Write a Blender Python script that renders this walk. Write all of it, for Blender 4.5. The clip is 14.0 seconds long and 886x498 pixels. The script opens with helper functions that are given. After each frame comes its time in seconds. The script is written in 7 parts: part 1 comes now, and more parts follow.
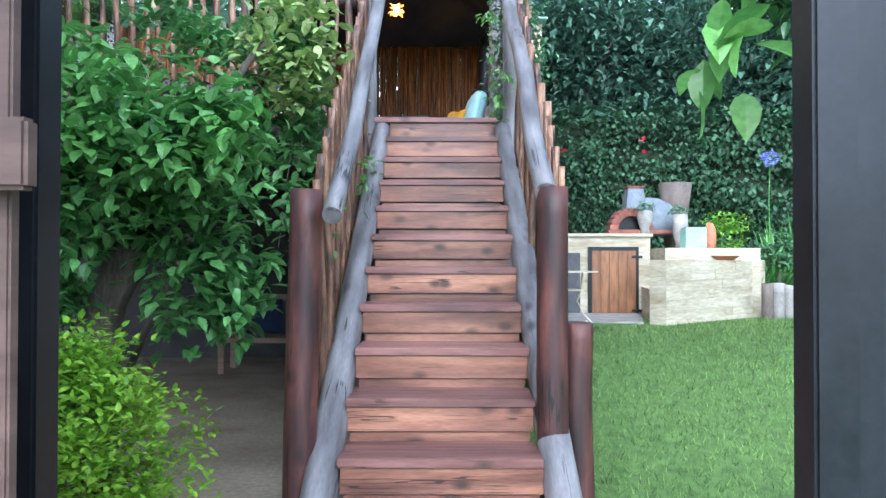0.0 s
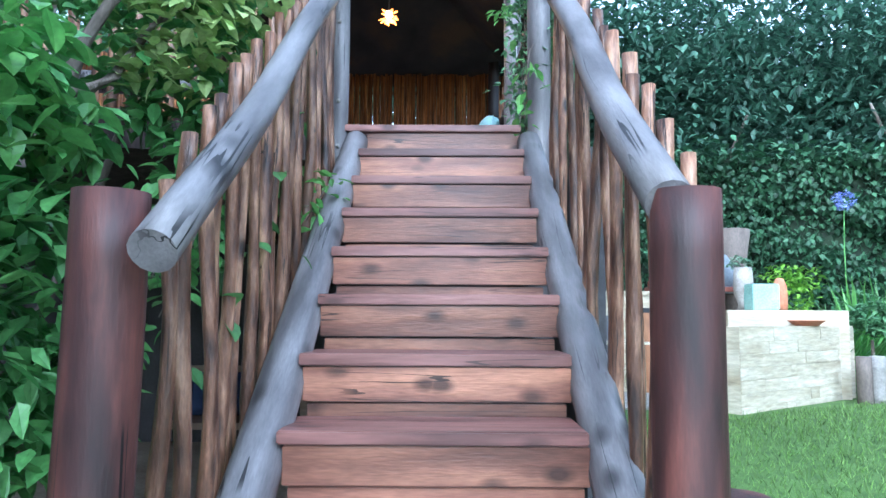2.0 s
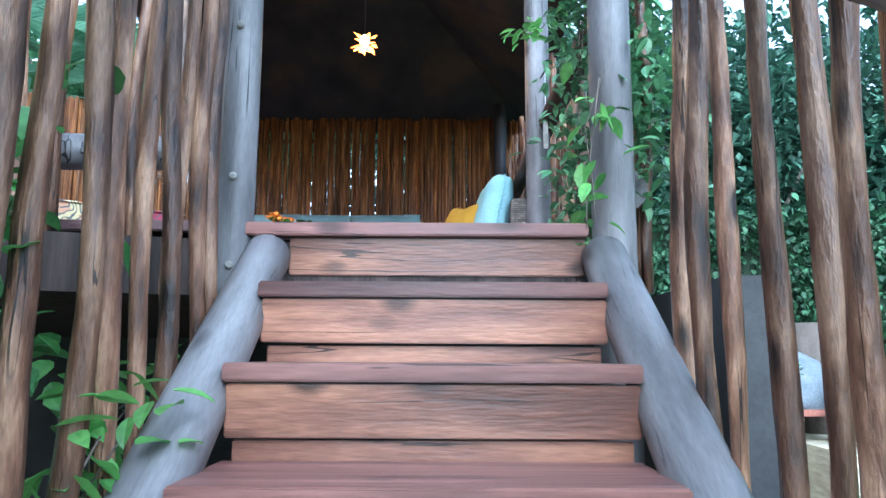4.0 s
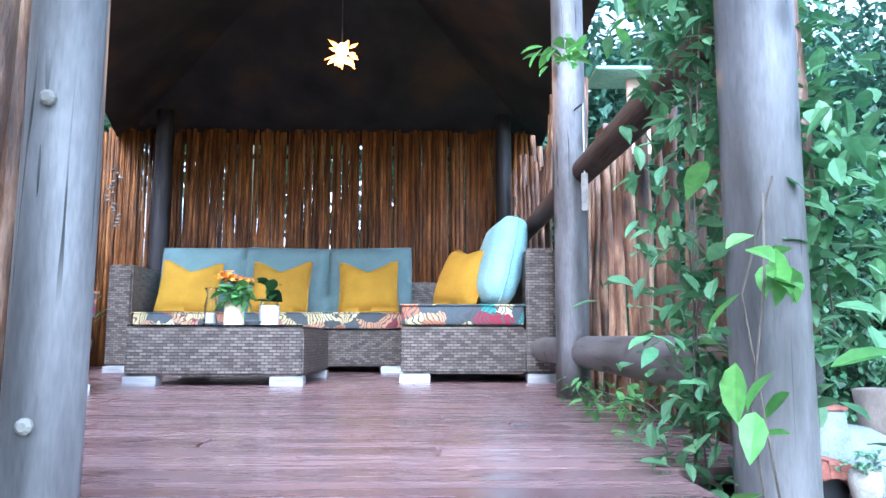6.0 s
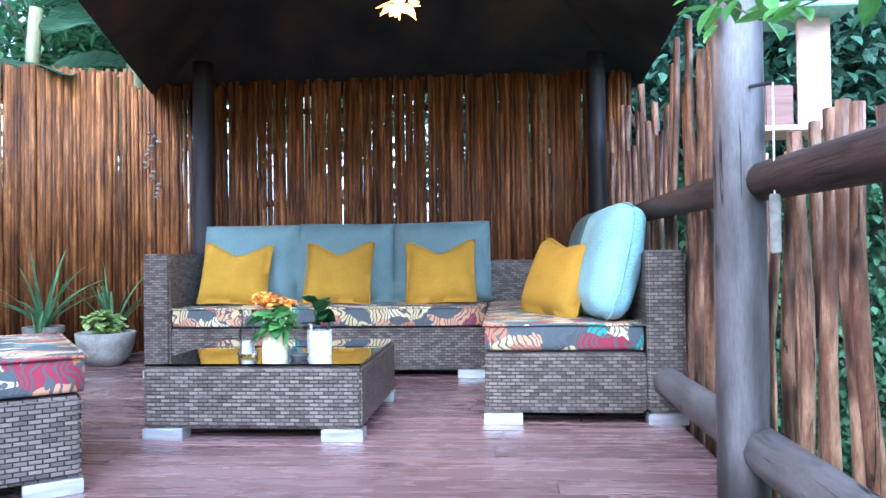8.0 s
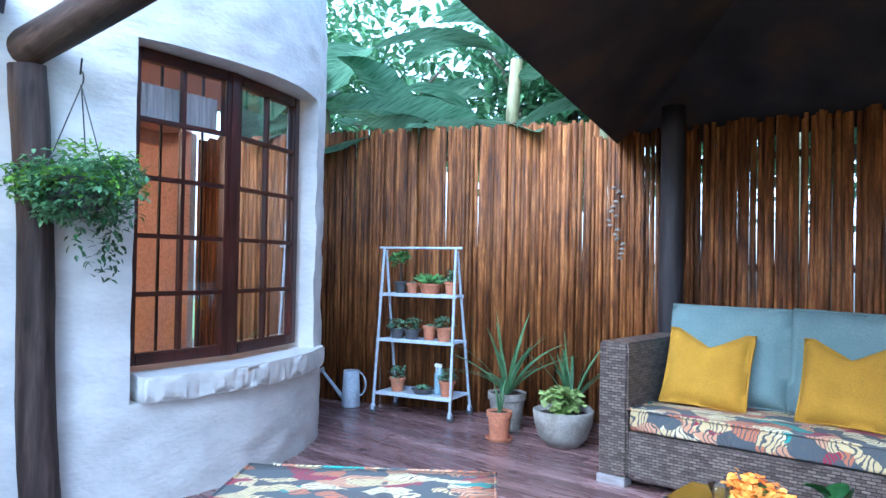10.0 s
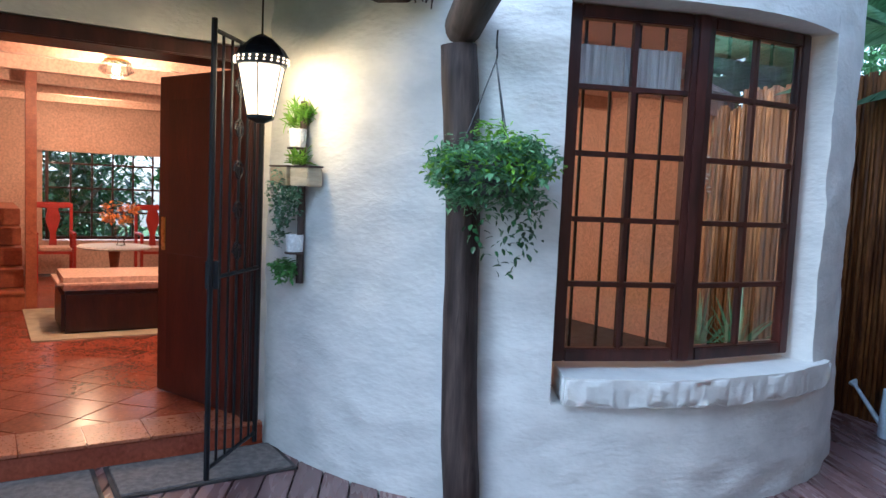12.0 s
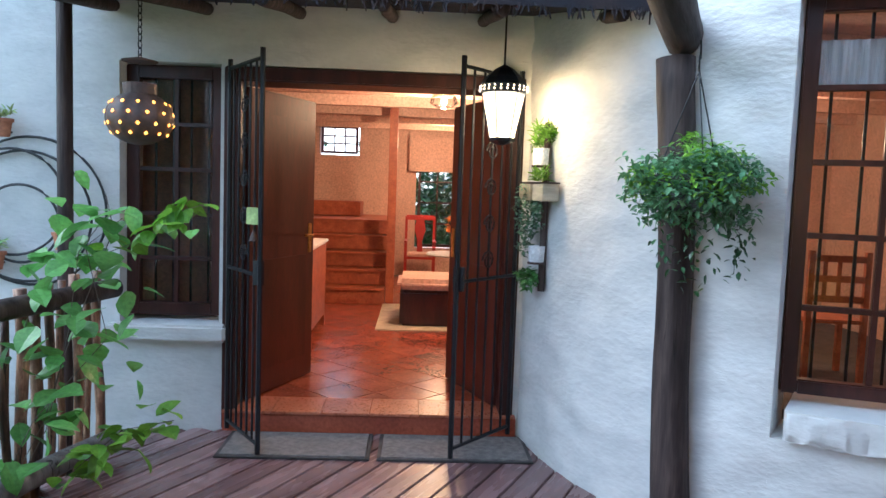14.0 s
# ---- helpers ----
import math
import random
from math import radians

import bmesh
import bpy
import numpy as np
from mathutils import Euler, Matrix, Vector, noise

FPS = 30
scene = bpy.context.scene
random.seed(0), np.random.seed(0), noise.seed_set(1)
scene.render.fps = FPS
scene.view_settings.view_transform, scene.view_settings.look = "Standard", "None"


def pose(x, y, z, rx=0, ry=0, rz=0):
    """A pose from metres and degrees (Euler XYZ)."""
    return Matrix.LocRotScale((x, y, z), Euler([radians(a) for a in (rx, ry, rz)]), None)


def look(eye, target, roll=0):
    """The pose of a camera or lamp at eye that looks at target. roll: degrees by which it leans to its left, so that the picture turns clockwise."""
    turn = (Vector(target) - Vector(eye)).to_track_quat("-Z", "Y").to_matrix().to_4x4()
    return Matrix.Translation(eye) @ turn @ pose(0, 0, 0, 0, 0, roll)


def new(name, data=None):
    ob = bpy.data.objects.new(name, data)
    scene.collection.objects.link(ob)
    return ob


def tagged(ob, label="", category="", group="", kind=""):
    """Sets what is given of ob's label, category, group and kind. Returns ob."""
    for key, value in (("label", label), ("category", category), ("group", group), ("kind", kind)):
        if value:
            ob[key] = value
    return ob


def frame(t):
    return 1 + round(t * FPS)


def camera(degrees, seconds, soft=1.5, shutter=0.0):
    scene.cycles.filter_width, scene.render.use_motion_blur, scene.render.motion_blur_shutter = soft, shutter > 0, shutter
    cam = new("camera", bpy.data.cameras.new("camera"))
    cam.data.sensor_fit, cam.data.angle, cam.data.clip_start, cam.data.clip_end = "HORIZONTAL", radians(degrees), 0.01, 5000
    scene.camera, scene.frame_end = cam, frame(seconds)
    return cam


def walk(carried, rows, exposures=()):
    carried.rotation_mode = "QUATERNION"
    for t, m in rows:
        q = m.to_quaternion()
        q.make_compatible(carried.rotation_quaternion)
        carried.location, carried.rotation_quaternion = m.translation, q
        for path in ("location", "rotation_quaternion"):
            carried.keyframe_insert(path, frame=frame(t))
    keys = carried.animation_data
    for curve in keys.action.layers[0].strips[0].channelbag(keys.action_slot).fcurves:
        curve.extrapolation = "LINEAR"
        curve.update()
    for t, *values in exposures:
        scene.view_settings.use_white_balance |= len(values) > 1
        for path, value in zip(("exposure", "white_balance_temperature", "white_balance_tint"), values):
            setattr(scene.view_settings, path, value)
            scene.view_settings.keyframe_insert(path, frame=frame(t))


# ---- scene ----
cam = camera(62.7, 14.0)

PATH = [
    (0, (0.008, -5.472, -1.07), (0.007, -3.472, -1.041), 0.1),
    (0.5, (0.034, -5.098, -1.091), (0.026, -3.099, -1.037), 0.3),
    (1, (0.017, -4.657, -1.089), (0.003, -2.66, -0.981), 0.1),
    (1.5, (0.022, -4.244, -1.05), (0.006, -2.249, -0.914), 0.3),
    (2, (0.032, -3.747, -0.996), (0.018, -1.755, -0.814), 0.3),
    (2.5, (0.03, -3.2, -0.856), (0.012, -1.209, -0.667), 0.3),
    (3, (0.023, -2.727, -0.739), (0.021, -0.737, -0.543), 0.1),
    (3.5, (0.022, -2.261, -0.552), (0.03, -0.276, -0.31), 0.2),
    (4, (0.019, -1.936, -0.356), (0.019, 0.043, -0.064), 0.3),
    (6.3, (-0.036, -0.85, 0.29), (0.001, 1.136, 0.522), -0.1),
    (6.5, (-0.038, -0.763, 0.333), (-0.001, 1.23, 0.491), -0.3),
    (7, (-0.005, -0.554, 0.486), (0.012, 1.444, 0.554), -0.6),
    (7.2, (-0.013, -0.457, 0.53), (-0.008, 1.543, 0.574), -0.7),
    (9.3, (-0.324, 0.297, 1.044), (-1.141, 2.122, 1.107), 0.3),
    (9.5, (-0.332, 0.352, 1.082), (-1.286, 2.108, 1.155), 0.6),
    (10, (-0.402, 0.684, 1.206), (-1.707, 2.199, 1.244), 1.0),
    (10.5, (-0.654, 0.766, 1.265), (-2.187, 2.052, 1.243), 1.5),
    (11, (-0.659, 0.999, 1.294), (-2.41, 1.962, 1.219), 1.3),
    (11.5, (-0.655, 1.284, 1.366), (-2.578, 1.817, 1.238), 2.3),
    (12, (-0.705, 1.619, 1.413), (-2.693, 1.77, 1.256), 2.5),
    (12.5, (-0.745, 1.902, 1.463), (-2.727, 1.7, 1.29), 2.1),
    (13, (-0.768, 2.123, 1.459), (-2.7, 1.635, 1.284), 2.1),
    (13.5, (-0.715, 2.273, 1.426), (-2.581, 1.573, 1.266), 2.1),
    (14, (-0.633, 2.391, 1.449), (-2.428, 1.525, 1.288), 2.0),
]
EXPOSURES = [(0, 2.2, 5250, 8), (2.0, 2.3, 4850, 5), (3.0, 2.3, 4750, 3), (4.0, 2.4, 4850, 1), (6.3, 2.95, 4800, 7), (8.0, 2.75, 4700, 8), (9.5, 2.8, 4650, 6), (10.5, 2.45, 4750, 5), (11.2, 2.3, 4900, 4), (12.0, 2.2, 4900, 3), (14.0, 2.4, 5100, 3)]
walk(cam, [(t, look(eye, target, roll)) for t, eye, target, roll in PATH], EXPOSURES)

# ---- world, sun, lamps ----
world = bpy.data.worlds.new("world")
scene.world = world
world.use_nodes = True
wn, wl = world.node_tree.nodes, world.node_tree.links
sky = wn.new("ShaderNodeTexSky")
sky.sky_type, sky.sun_disc = "NISHITA", False
sky.sun_elevation, sky.sun_rotation = radians(38), radians(200)
sky.air_density, sky.dust_density = 1.0, 2.5
soft_sky = wn.new("ShaderNodeHueSaturation")
soft_sky.inputs["Saturation"].default_value = 0.45
wl.new(sky.outputs[0], soft_sky.inputs["Color"])
wl.new(soft_sky.outputs[0], wn["Background"].inputs[0])
wn["Background"].inputs[1].default_value = 0.15
sun = new("sun", bpy.data.lights.new("sun", "SUN"))
sun.data.energy, sun.data.angle, sun.data.color = 0.6, radians(40), (1.0, 0.97, 0.93)
sun.matrix_world = look((0, 0, 0), (-0.27, 0.74, -0.62))


def lamp(name, place, watts, colour, radius=0.04):
    """A point light: a bulb, or a fill without a fixture."""
    ob = new(name, bpy.data.lights.new(name, "POINT"))
    ob.data.energy, ob.data.color, ob.data.shadow_soft_size = watts, colour, radius
    ob.location = place
    return ob


WARM = (1.0, 0.62, 0.28)

# ---- materials ----


def material(name, colours, rough=0.7, scale=(8, 8, 8), bump=0.2, fine=60.0, metal=0.0, spec=0.5, vary=0.12, detail=6.0, island=False, mid=0.5, distance=0.01, translucent=0.0, knots=0.0, grain=0.5, cracks=0.0):
    """Base colours mixed by a coarse noise stretched by scale, with fine grain in colour and relief, and a shade of its own for each object or island."""
    m = bpy.data.materials.new(name)
    m.use_nodes = True
    n, l = m.node_tree.nodes, m.node_tree.links
    b = n["Principled BSDF"]
    co = n.new("ShaderNodeTexCoord")
    mp = n.new("ShaderNodeMapping")
    mp.inputs["Scale"].default_value = scale
    l.new(co.outputs["Object"], mp.inputs[0])
    rnd = n.new("ShaderNodeNewGeometry") if island else n.new("ShaderNodeObjectInfo")
    off = n.new("ShaderNodeMath")
    off.operation = "MULTIPLY"
    off.inputs[1].default_value = 37.0
    l.new(rnd.outputs["Random Per Island" if island else "Random"], off.inputs[0])
    l.new(off.outputs[0], mp.inputs["Location"])
    big = n.new("ShaderNodeTexNoise")
    big.inputs["Scale"].default_value, big.inputs["Detail"].default_value = 1.0, detail
    l.new(mp.outputs[0], big.inputs[0])
    ramp = n.new("ShaderNodeValToRGB")
    e = ramp.color_ramp.elements
    k = len(colours)
    e[0].position, e[1].position = 0.32, 0.68
    e[0].color, e[1].color = (*colours[0], 1), (*colours[-1], 1)
    for i in range(1, k - 1):
        x = e.new(0.32 + 0.36 * i / (k - 1))
        x.color = (*colours[i], 1)
    l.new(big.outputs[0], ramp.inputs[0])
    small = n.new("ShaderNodeTexNoise")
    small.inputs["Scale"].default_value, small.inputs["Detail"].default_value = fine / max(scale), 4.0
    l.new(mp.outputs[0], small.inputs[0])
    mul = n.new("ShaderNodeMath")
    mul.operation = "MULTIPLY_ADD"
    mul.inputs[1].default_value, mul.inputs[2].default_value = grain * 2, 1 - grain
    l.new(small.outputs[0], mul.inputs[0])
    own = n.new("ShaderNodeMath")
    own.operation = "MULTIPLY_ADD"
    own.inputs[1].default_value, own.inputs[2].default_value = 2 * vary, 1 - vary
    l.new(rnd.outputs["Random Per Island" if island else "Random"], own.inputs[0])
    val = n.new("ShaderNodeMath")
    val.operation = "MULTIPLY"
    l.new(mul.outputs[0], val.inputs[0])
    l.new(own.outputs[0], val.inputs[1])
    hsv = n.new("ShaderNodeHueSaturation")
    if knots:
        km = n.new("ShaderNodeMapping")
        km.inputs["Scale"].default_value = [max(q, 5) * 0.42 + 2 if q > 5 else 4.5 for q in scale]
        l.new(co.outputs["Object"], km.inputs[0])
        l.new(off.outputs[0], km.inputs["Location"])
        vo = n.new("ShaderNodeTexVoronoi")
        vo.inputs["Scale"].default_value = 1.0
        l.new(km.outputs[0], vo.inputs[0])
        kr = n.new("ShaderNodeMapRange")
        kr.inputs["From Min"].default_value, kr.inputs["From Max"].default_value = 0.09, 0.24
        kr.inputs["To Min"].default_value, kr.inputs["To Max"].default_value = knots, 0.0
        l.new(vo.outputs["Distance"], kr.inputs[0])
        kx = n.new("ShaderNodeMix")
        kx.data_type = "RGBA"
        kx.inputs[7].default_value = (*[q * 0.45 for q in colours[0]], 1)
        l.new(kr.outputs[0], kx.inputs[0])
        l.new(ramp.outputs[0], kx.inputs[6])
        l.new(kx.outputs[2], hsv.inputs["Color"])
    else:
        l.new(ramp.outputs[0], hsv.inputs["Color"])
    l.new(val.outputs[0], hsv.inputs["Value"])
    crack = None
    if cracks:
        cm = n.new("ShaderNodeMapping")
        cm.inputs["Scale"].default_value = [1.3 * q if q > 5 else 0.75 for q in scale]
        l.new(co.outputs["Object"], cm.inputs[0])
        l.new(off.outputs[0], cm.inputs["Location"])
        cn = n.new("ShaderNodeTexNoise")
        cn.inputs["Scale"].default_value, cn.inputs["Detail"].default_value = 1.0, 3.0
        l.new(cm.outputs[0], cn.inputs[0])
        away = n.new("ShaderNodeMath")
        away.operation = "COMPARE"
        away.inputs[1].default_value, away.inputs[2].default_value = 0.5, 0.010
        l.new(cn.outputs[0], away.inputs[0])
        where = n.new("ShaderNodeTexNoise")
        where.inputs["Scale"].default_value, where.inputs["Detail"].default_value = 3.0, 1.0
        l.new(co.outputs["Object"], where.inputs[0])
        gate = n.new("ShaderNodeMapRange")
        gate.inputs["From Min"].default_value, gate.inputs["From Max"].default_value = 0.48, 0.56
        gate.inputs["To Max"].default_value = cracks
        l.new(where.outputs[0], gate.inputs[0])
        crack = n.new("ShaderNodeMath")
        crack.operation = "MULTIPLY"
        l.new(away.outputs[0], crack.inputs[0])
        l.new(gate.outputs[0], crack.inputs[1])
        cx = n.new("ShaderNodeMix")
        cx.data_type = "RGBA"
        cx.inputs[7].default_value = (*[q * 0.2 for q in colours[0]], 1)
        l.new(crack.outputs[0], cx.inputs[0])
        l.new(hsv.outputs[0], cx.inputs[6])
        l.new(cx.outputs[2], b.inputs["Base Color"])
    else:
        l.new(hsv.outputs[0], b.inputs["Base Color"])
    b.inputs["Metallic"].default_value = metal
    b.inputs["Specular IOR Level"].default_value = spec
    rr = n.new("ShaderNodeMapRange")
    rr.inputs["To Min"].default_value, rr.inputs["To Max"].default_value = max(rough - 0.12, 0.02), min(rough + 0.12, 1)
    l.new(small.outputs[0], rr.inputs[0])
    l.new(rr.outputs[0], b.inputs["Roughness"])
    if bump:
        mixh = n.new("ShaderNodeMath")
        mixh.operation = "MULTIPLY_ADD"
        mixh.inputs[1].default_value = 0.4
        l.new(small.outputs[0], mixh.inputs[0])
        l.new(big.outputs[0], mixh.inputs[2])
        bp = n.new("ShaderNodeBump")
        bp.inputs["Strength"].default_value, bp.inputs["Distance"].default_value = bump, distance
        l.new(mixh.outputs[0], bp.inputs["Height"])
        l.new(bp.outputs[0], b.inputs["Normal"])
    if translucent:
        out = n["Material Output"]
        tr = n.new("ShaderNodeBsdfTranslucent")
        l.new(hsv.outputs[0], tr.inputs["Color"])
        mx = n.new("ShaderNodeMixShader")
        mx.inputs[0].default_value = translucent
        l.new(b.outputs[0], mx.inputs[1])
        l.new(tr.outputs[0], mx.inputs[2])
        l.new(mx.outputs[0], out.inputs[0])
    return m


def glowing(name, colour, strength):
    m = bpy.data.materials.new(name)
    m.use_nodes = True
    b = m.node_tree.nodes["Principled BSDF"]
    b.inputs["Base Color"].default_value = (*colour, 1)
    b.inputs["Emission Color"].default_value = (*colour, 1)
    b.inputs["Emission Strength"].default_value = strength
    return m


def glass(name, tint=(1, 1, 1), rough=0.0):
    """A thin pane: see-through with a mirror gloss."""
    m = bpy.data.materials.new(name)
    m.use_nodes = True
    n, l = m.node_tree.nodes, m.node_tree.links
    for x in list(n):
        if x.type == "BSDF_PRINCIPLED":
            n.remove(x)
    tr, gl, mx, fr = n.new("ShaderNodeBsdfTransparent"), n.new("ShaderNodeBsdfGlossy"), n.new("ShaderNodeMixShader"), n.new("ShaderNodeFresnel")
    tr.inputs[0].default_value = (*tint, 1)
    gl.inputs["Roughness"].default_value = rough
    fr.inputs[0].default_value = 1.5
    k = n.new("ShaderNodeMath")
    k.operation = "MULTIPLY"
    k.inputs[1].default_value = 1.8
    l.new(fr.outputs[0], k.inputs[0])
    l.new(k.outputs[0], mx.inputs[0])
    l.new(tr.outputs[0], mx.inputs[1])
    l.new(gl.outputs[0], mx.inputs[2])
    l.new(mx.outputs[0], n["Material Output"].inputs[0])
    return m


RED_WOOD = material("stained_boards", [(0.085, 0.038, 0.034), (0.18, 0.083, 0.070), (0.27, 0.135, 0.115)], 0.42, (1.3, 22, 12), 0.3, 170, vary=0.25, knots=0.8, grain=0.5, cracks=0.8)
RISER_WOOD = material("riser_boards", [(0.095, 0.040, 0.028), (0.20, 0.090, 0.058), (0.34, 0.165, 0.10)], 0.34, (1.8, 8, 14), 0.3, 170, vary=0.32, knots=0.95, grain=0.5, cracks=0.9)
# base colour raised towards greyish purple to carry the sky's reflection
DECK_WOOD = material("deck_boards", [(0.13, 0.076, 0.078), (0.185, 0.112, 0.113), (0.235, 0.150, 0.150)], 0.27, (0.7, 5, 6), 0.04, 24, vary=0.22, knots=0.5, grain=0.15)
GREY_LOG = material("weathered_log", [(0.075, 0.070, 0.072), (0.16, 0.153, 0.157), (0.25, 0.24, 0.245)], 0.5, (12, 12, 2.2), 0.3, 170, vary=0.06, knots=0.9, grain=0.35, cracks=1.0)
GREY_POST = material("grey_timber_post", [(0.055, 0.051, 0.053), (0.115, 0.108, 0.113), (0.19, 0.18, 0.188)], 0.45, (12, 12, 2.2), 0.3, 170, vary=0.06, knots=0.9, grain=0.4, cracks=1.0)
# dark log taken near black: the roof's shade painted into the corner posts
SHADED_LOG = material("shaded_log", [(0.008, 0.007, 0.010), (0.016, 0.014, 0.018), (0.03, 0.026, 0.03)], 0.6, (20, 20, 2), 0.4, 110, vary=0.1)
DARK_LOG = material("dark_log", [(0.022, 0.016, 0.015), (0.048, 0.035, 0.032), (0.085, 0.062, 0.055)], 0.65, (20, 20, 2), 0.6, 110, vary=0.1, knots=0.6, grain=0.55, spec=0.25, cracks=0.6)
NEWEL_WOOD = material("stained_newel", [(0.015, 0.008, 0.008), (0.048, 0.018, 0.016), (0.12, 0.042, 0.032)], 0.56, (14, 14, 2.4), 0.25, 170, vary=0.15, knots=0.8, grain=0.4, cracks=1.0)
POLE_WOOD = material("rough_pole", [(0.035, 0.018, 0.013), (0.17, 0.085, 0.050), (0.42, 0.25, 0.155)], 0.36, (22, 22, 5.0), 0.6, 200, vary=0.38, knots=1.0, grain=0.6, cracks=0.9, distance=0.014)
REED = material("reed", [(0.050, 0.018, 0.006), (0.155, 0.058, 0.016), (0.29, 0.125, 0.038)], 0.55, (16, 16, 3.0), 0.35, 130, vary=0.40, island=True, grain=0.7, knots=0.5, spec=0.3)
PLASTER = material("white_plaster", [(0.55, 0.56, 0.55), (0.61, 0.615, 0.60), (0.66, 0.66, 0.64)], 0.8, (4.0, 4.0, 8.0), 0.45, 50, vary=0.0, distance=0.025, detail=3.0, grain=0.08)
PLASTER_IN = material("cream_wall", [(0.60, 0.40, 0.32), (0.66, 0.46, 0.38)], 0.85, (3, 3, 3), 0.2, 40, vary=0.0)
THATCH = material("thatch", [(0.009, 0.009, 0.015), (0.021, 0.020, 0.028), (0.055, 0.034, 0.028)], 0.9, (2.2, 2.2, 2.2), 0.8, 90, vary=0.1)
LAWN = material("lawn_ground", [(0.05, 0.10, 0.02), (0.10, 0.18, 0.04)], 0.9, (14, 14, 14), 0.6, 160, vary=0, grain=0.7)
CONCRETE = material("patio_concrete", [(0.26, 0.205, 0.14), (0.38, 0.31, 0.225), (0.46, 0.39, 0.29)], 0.7, (1.6, 1.6, 1.6), 0.3, 30, vary=0)
CREAM_BRICK = material("cream_painted_brick", [(0.33, 0.285, 0.19), (0.43, 0.39, 0.285), (0.50, 0.465, 0.36)], 0.85, (1.5, 1.5, 7), 0.8, 40, vary=0.03, distance=0.02)
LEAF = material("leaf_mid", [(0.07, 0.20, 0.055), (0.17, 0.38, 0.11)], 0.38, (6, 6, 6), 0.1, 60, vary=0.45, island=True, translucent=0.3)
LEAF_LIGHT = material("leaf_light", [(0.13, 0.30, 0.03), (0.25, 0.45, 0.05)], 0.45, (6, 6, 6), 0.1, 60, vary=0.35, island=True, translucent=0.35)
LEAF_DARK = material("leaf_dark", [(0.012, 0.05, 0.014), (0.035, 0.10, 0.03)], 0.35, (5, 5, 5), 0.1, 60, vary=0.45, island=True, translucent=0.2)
LEAF_BLUE = material("leaf_bluish", [(0.07, 0.18, 0.085), (0.17, 0.32, 0.15)], 0.4, (6, 6, 6), 0.1, 60, vary=0.35, island=True, translucent=0.3)
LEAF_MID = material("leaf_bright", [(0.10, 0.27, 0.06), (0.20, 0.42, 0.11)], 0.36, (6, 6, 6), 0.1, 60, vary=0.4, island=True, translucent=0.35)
LEAF_IVY = material("ivy_leaf", [(0.02, 0.065, 0.03), (0.06, 0.14, 0.065)], 0.6, (2, 2, 2), 0.1, 60, vary=0.5, island=True, translucent=0.2)
# muted bluish green: distance haze is mixed into the leaf colour
LEAF_WOOD = material("wood_leaf", [(0.025, 0.07, 0.045), (0.075, 0.155, 0.10)], 0.6, (2, 2, 2), 0.1, 60, vary=0.5, island=True, translucent=0.25)
GRASS = material("grass_blade", [(0.07, 0.14, 0.03), (0.21, 0.33, 0.085)], 0.55, (9, 9, 3), 0.0, 60, vary=0.55, island=True, translucent=0.3)
RED_CHAIR = material("red_paint", [(0.35, 0.02, 0.015), (0.45, 0.04, 0.03)], 0.35, (6, 6, 6), 0.05)
BARK = material("bark", [(0.05, 0.04, 0.032), (0.12, 0.10, 0.08), (0.18, 0.155, 0.13)], 0.9, (9, 9, 3), 0.9, 60, vary=0.1, distance=0.03)
BLACK_METAL = material("black_painted_steel", [(0.006, 0.007, 0.009), (0.012, 0.014, 0.018)], 0.38, (6, 6, 6), 0.02, 60, vary=0.05, spec=0.35)
BROWN_FRAME = material("dark_brown_joinery", [(0.022, 0.007, 0.006), (0.06, 0.016, 0.012)], 0.35, (10, 10, 2), 0.15, 60, vary=0.08)
WICKER = material("wicker", [(0.045, 0.033, 0.028), (0.10, 0.078, 0.066)], 0.5, (10, 10, 10), 0.3, 90, vary=0.2, island=True)
CUSHION_GREY = material("grey_blue_fabric", [(0.12, 0.19, 0.20), (0.16, 0.235, 0.245)], 0.9, (5, 5, 5), 0.3, 200, vary=0.03)
CUSHION_BLUE = material("light_blue_fabric", [(0.24, 0.43, 0.48), (0.30, 0.50, 0.55)], 0.9, (5, 5, 5), 0.25, 120, vary=0.03)
MUSTARD = material("mustard_fabric", [(0.32, 0.175, 0.008), (0.40, 0.225, 0.013)], 0.9, (6, 6, 6), 0.3, 200, vary=0.06)
WHITE = material("white_paint", [(0.68, 0.70, 0.72), (0.78, 0.79, 0.80)], 0.5, (5, 5, 5), 0.1, 60, vary=0.03)
PALE_METAL = material("pale_blue_metal", [(0.42, 0.50, 0.60), (0.52, 0.60, 0.70)], 0.4, (6, 6, 6), 0.1, 60, vary=0.03)
TERRACOTTA = material("terracotta", [(0.36, 0.13, 0.07), (0.50, 0.22, 0.12)], 0.8, (8, 8, 8), 0.3, 60, vary=0.15)
STONE = material("grey_stone", [(0.20, 0.19, 0.17), (0.34, 0.325, 0.30)], 0.8, (8, 8, 8), 0.4, 60, vary=0.1)
TILE_RED = material("red_floor_tile", [(0.26, 0.058, 0.032), (0.36, 0.095, 0.05)], 0.22, (4, 4, 4), 0.06, 50, vary=0.12)
ORANGE_WOOD = material("reddish_stair_wood", [(0.27, 0.065, 0.03), (0.40, 0.12, 0.05)], 0.4, (2, 14, 14), 0.15, 60, vary=0.12)
MAT_GREY = material("grey_doormat", [(0.14, 0.13, 0.125), (0.24, 0.22, 0.21)], 0.95, (30, 30, 30), 0.8, 200, vary=0.05)
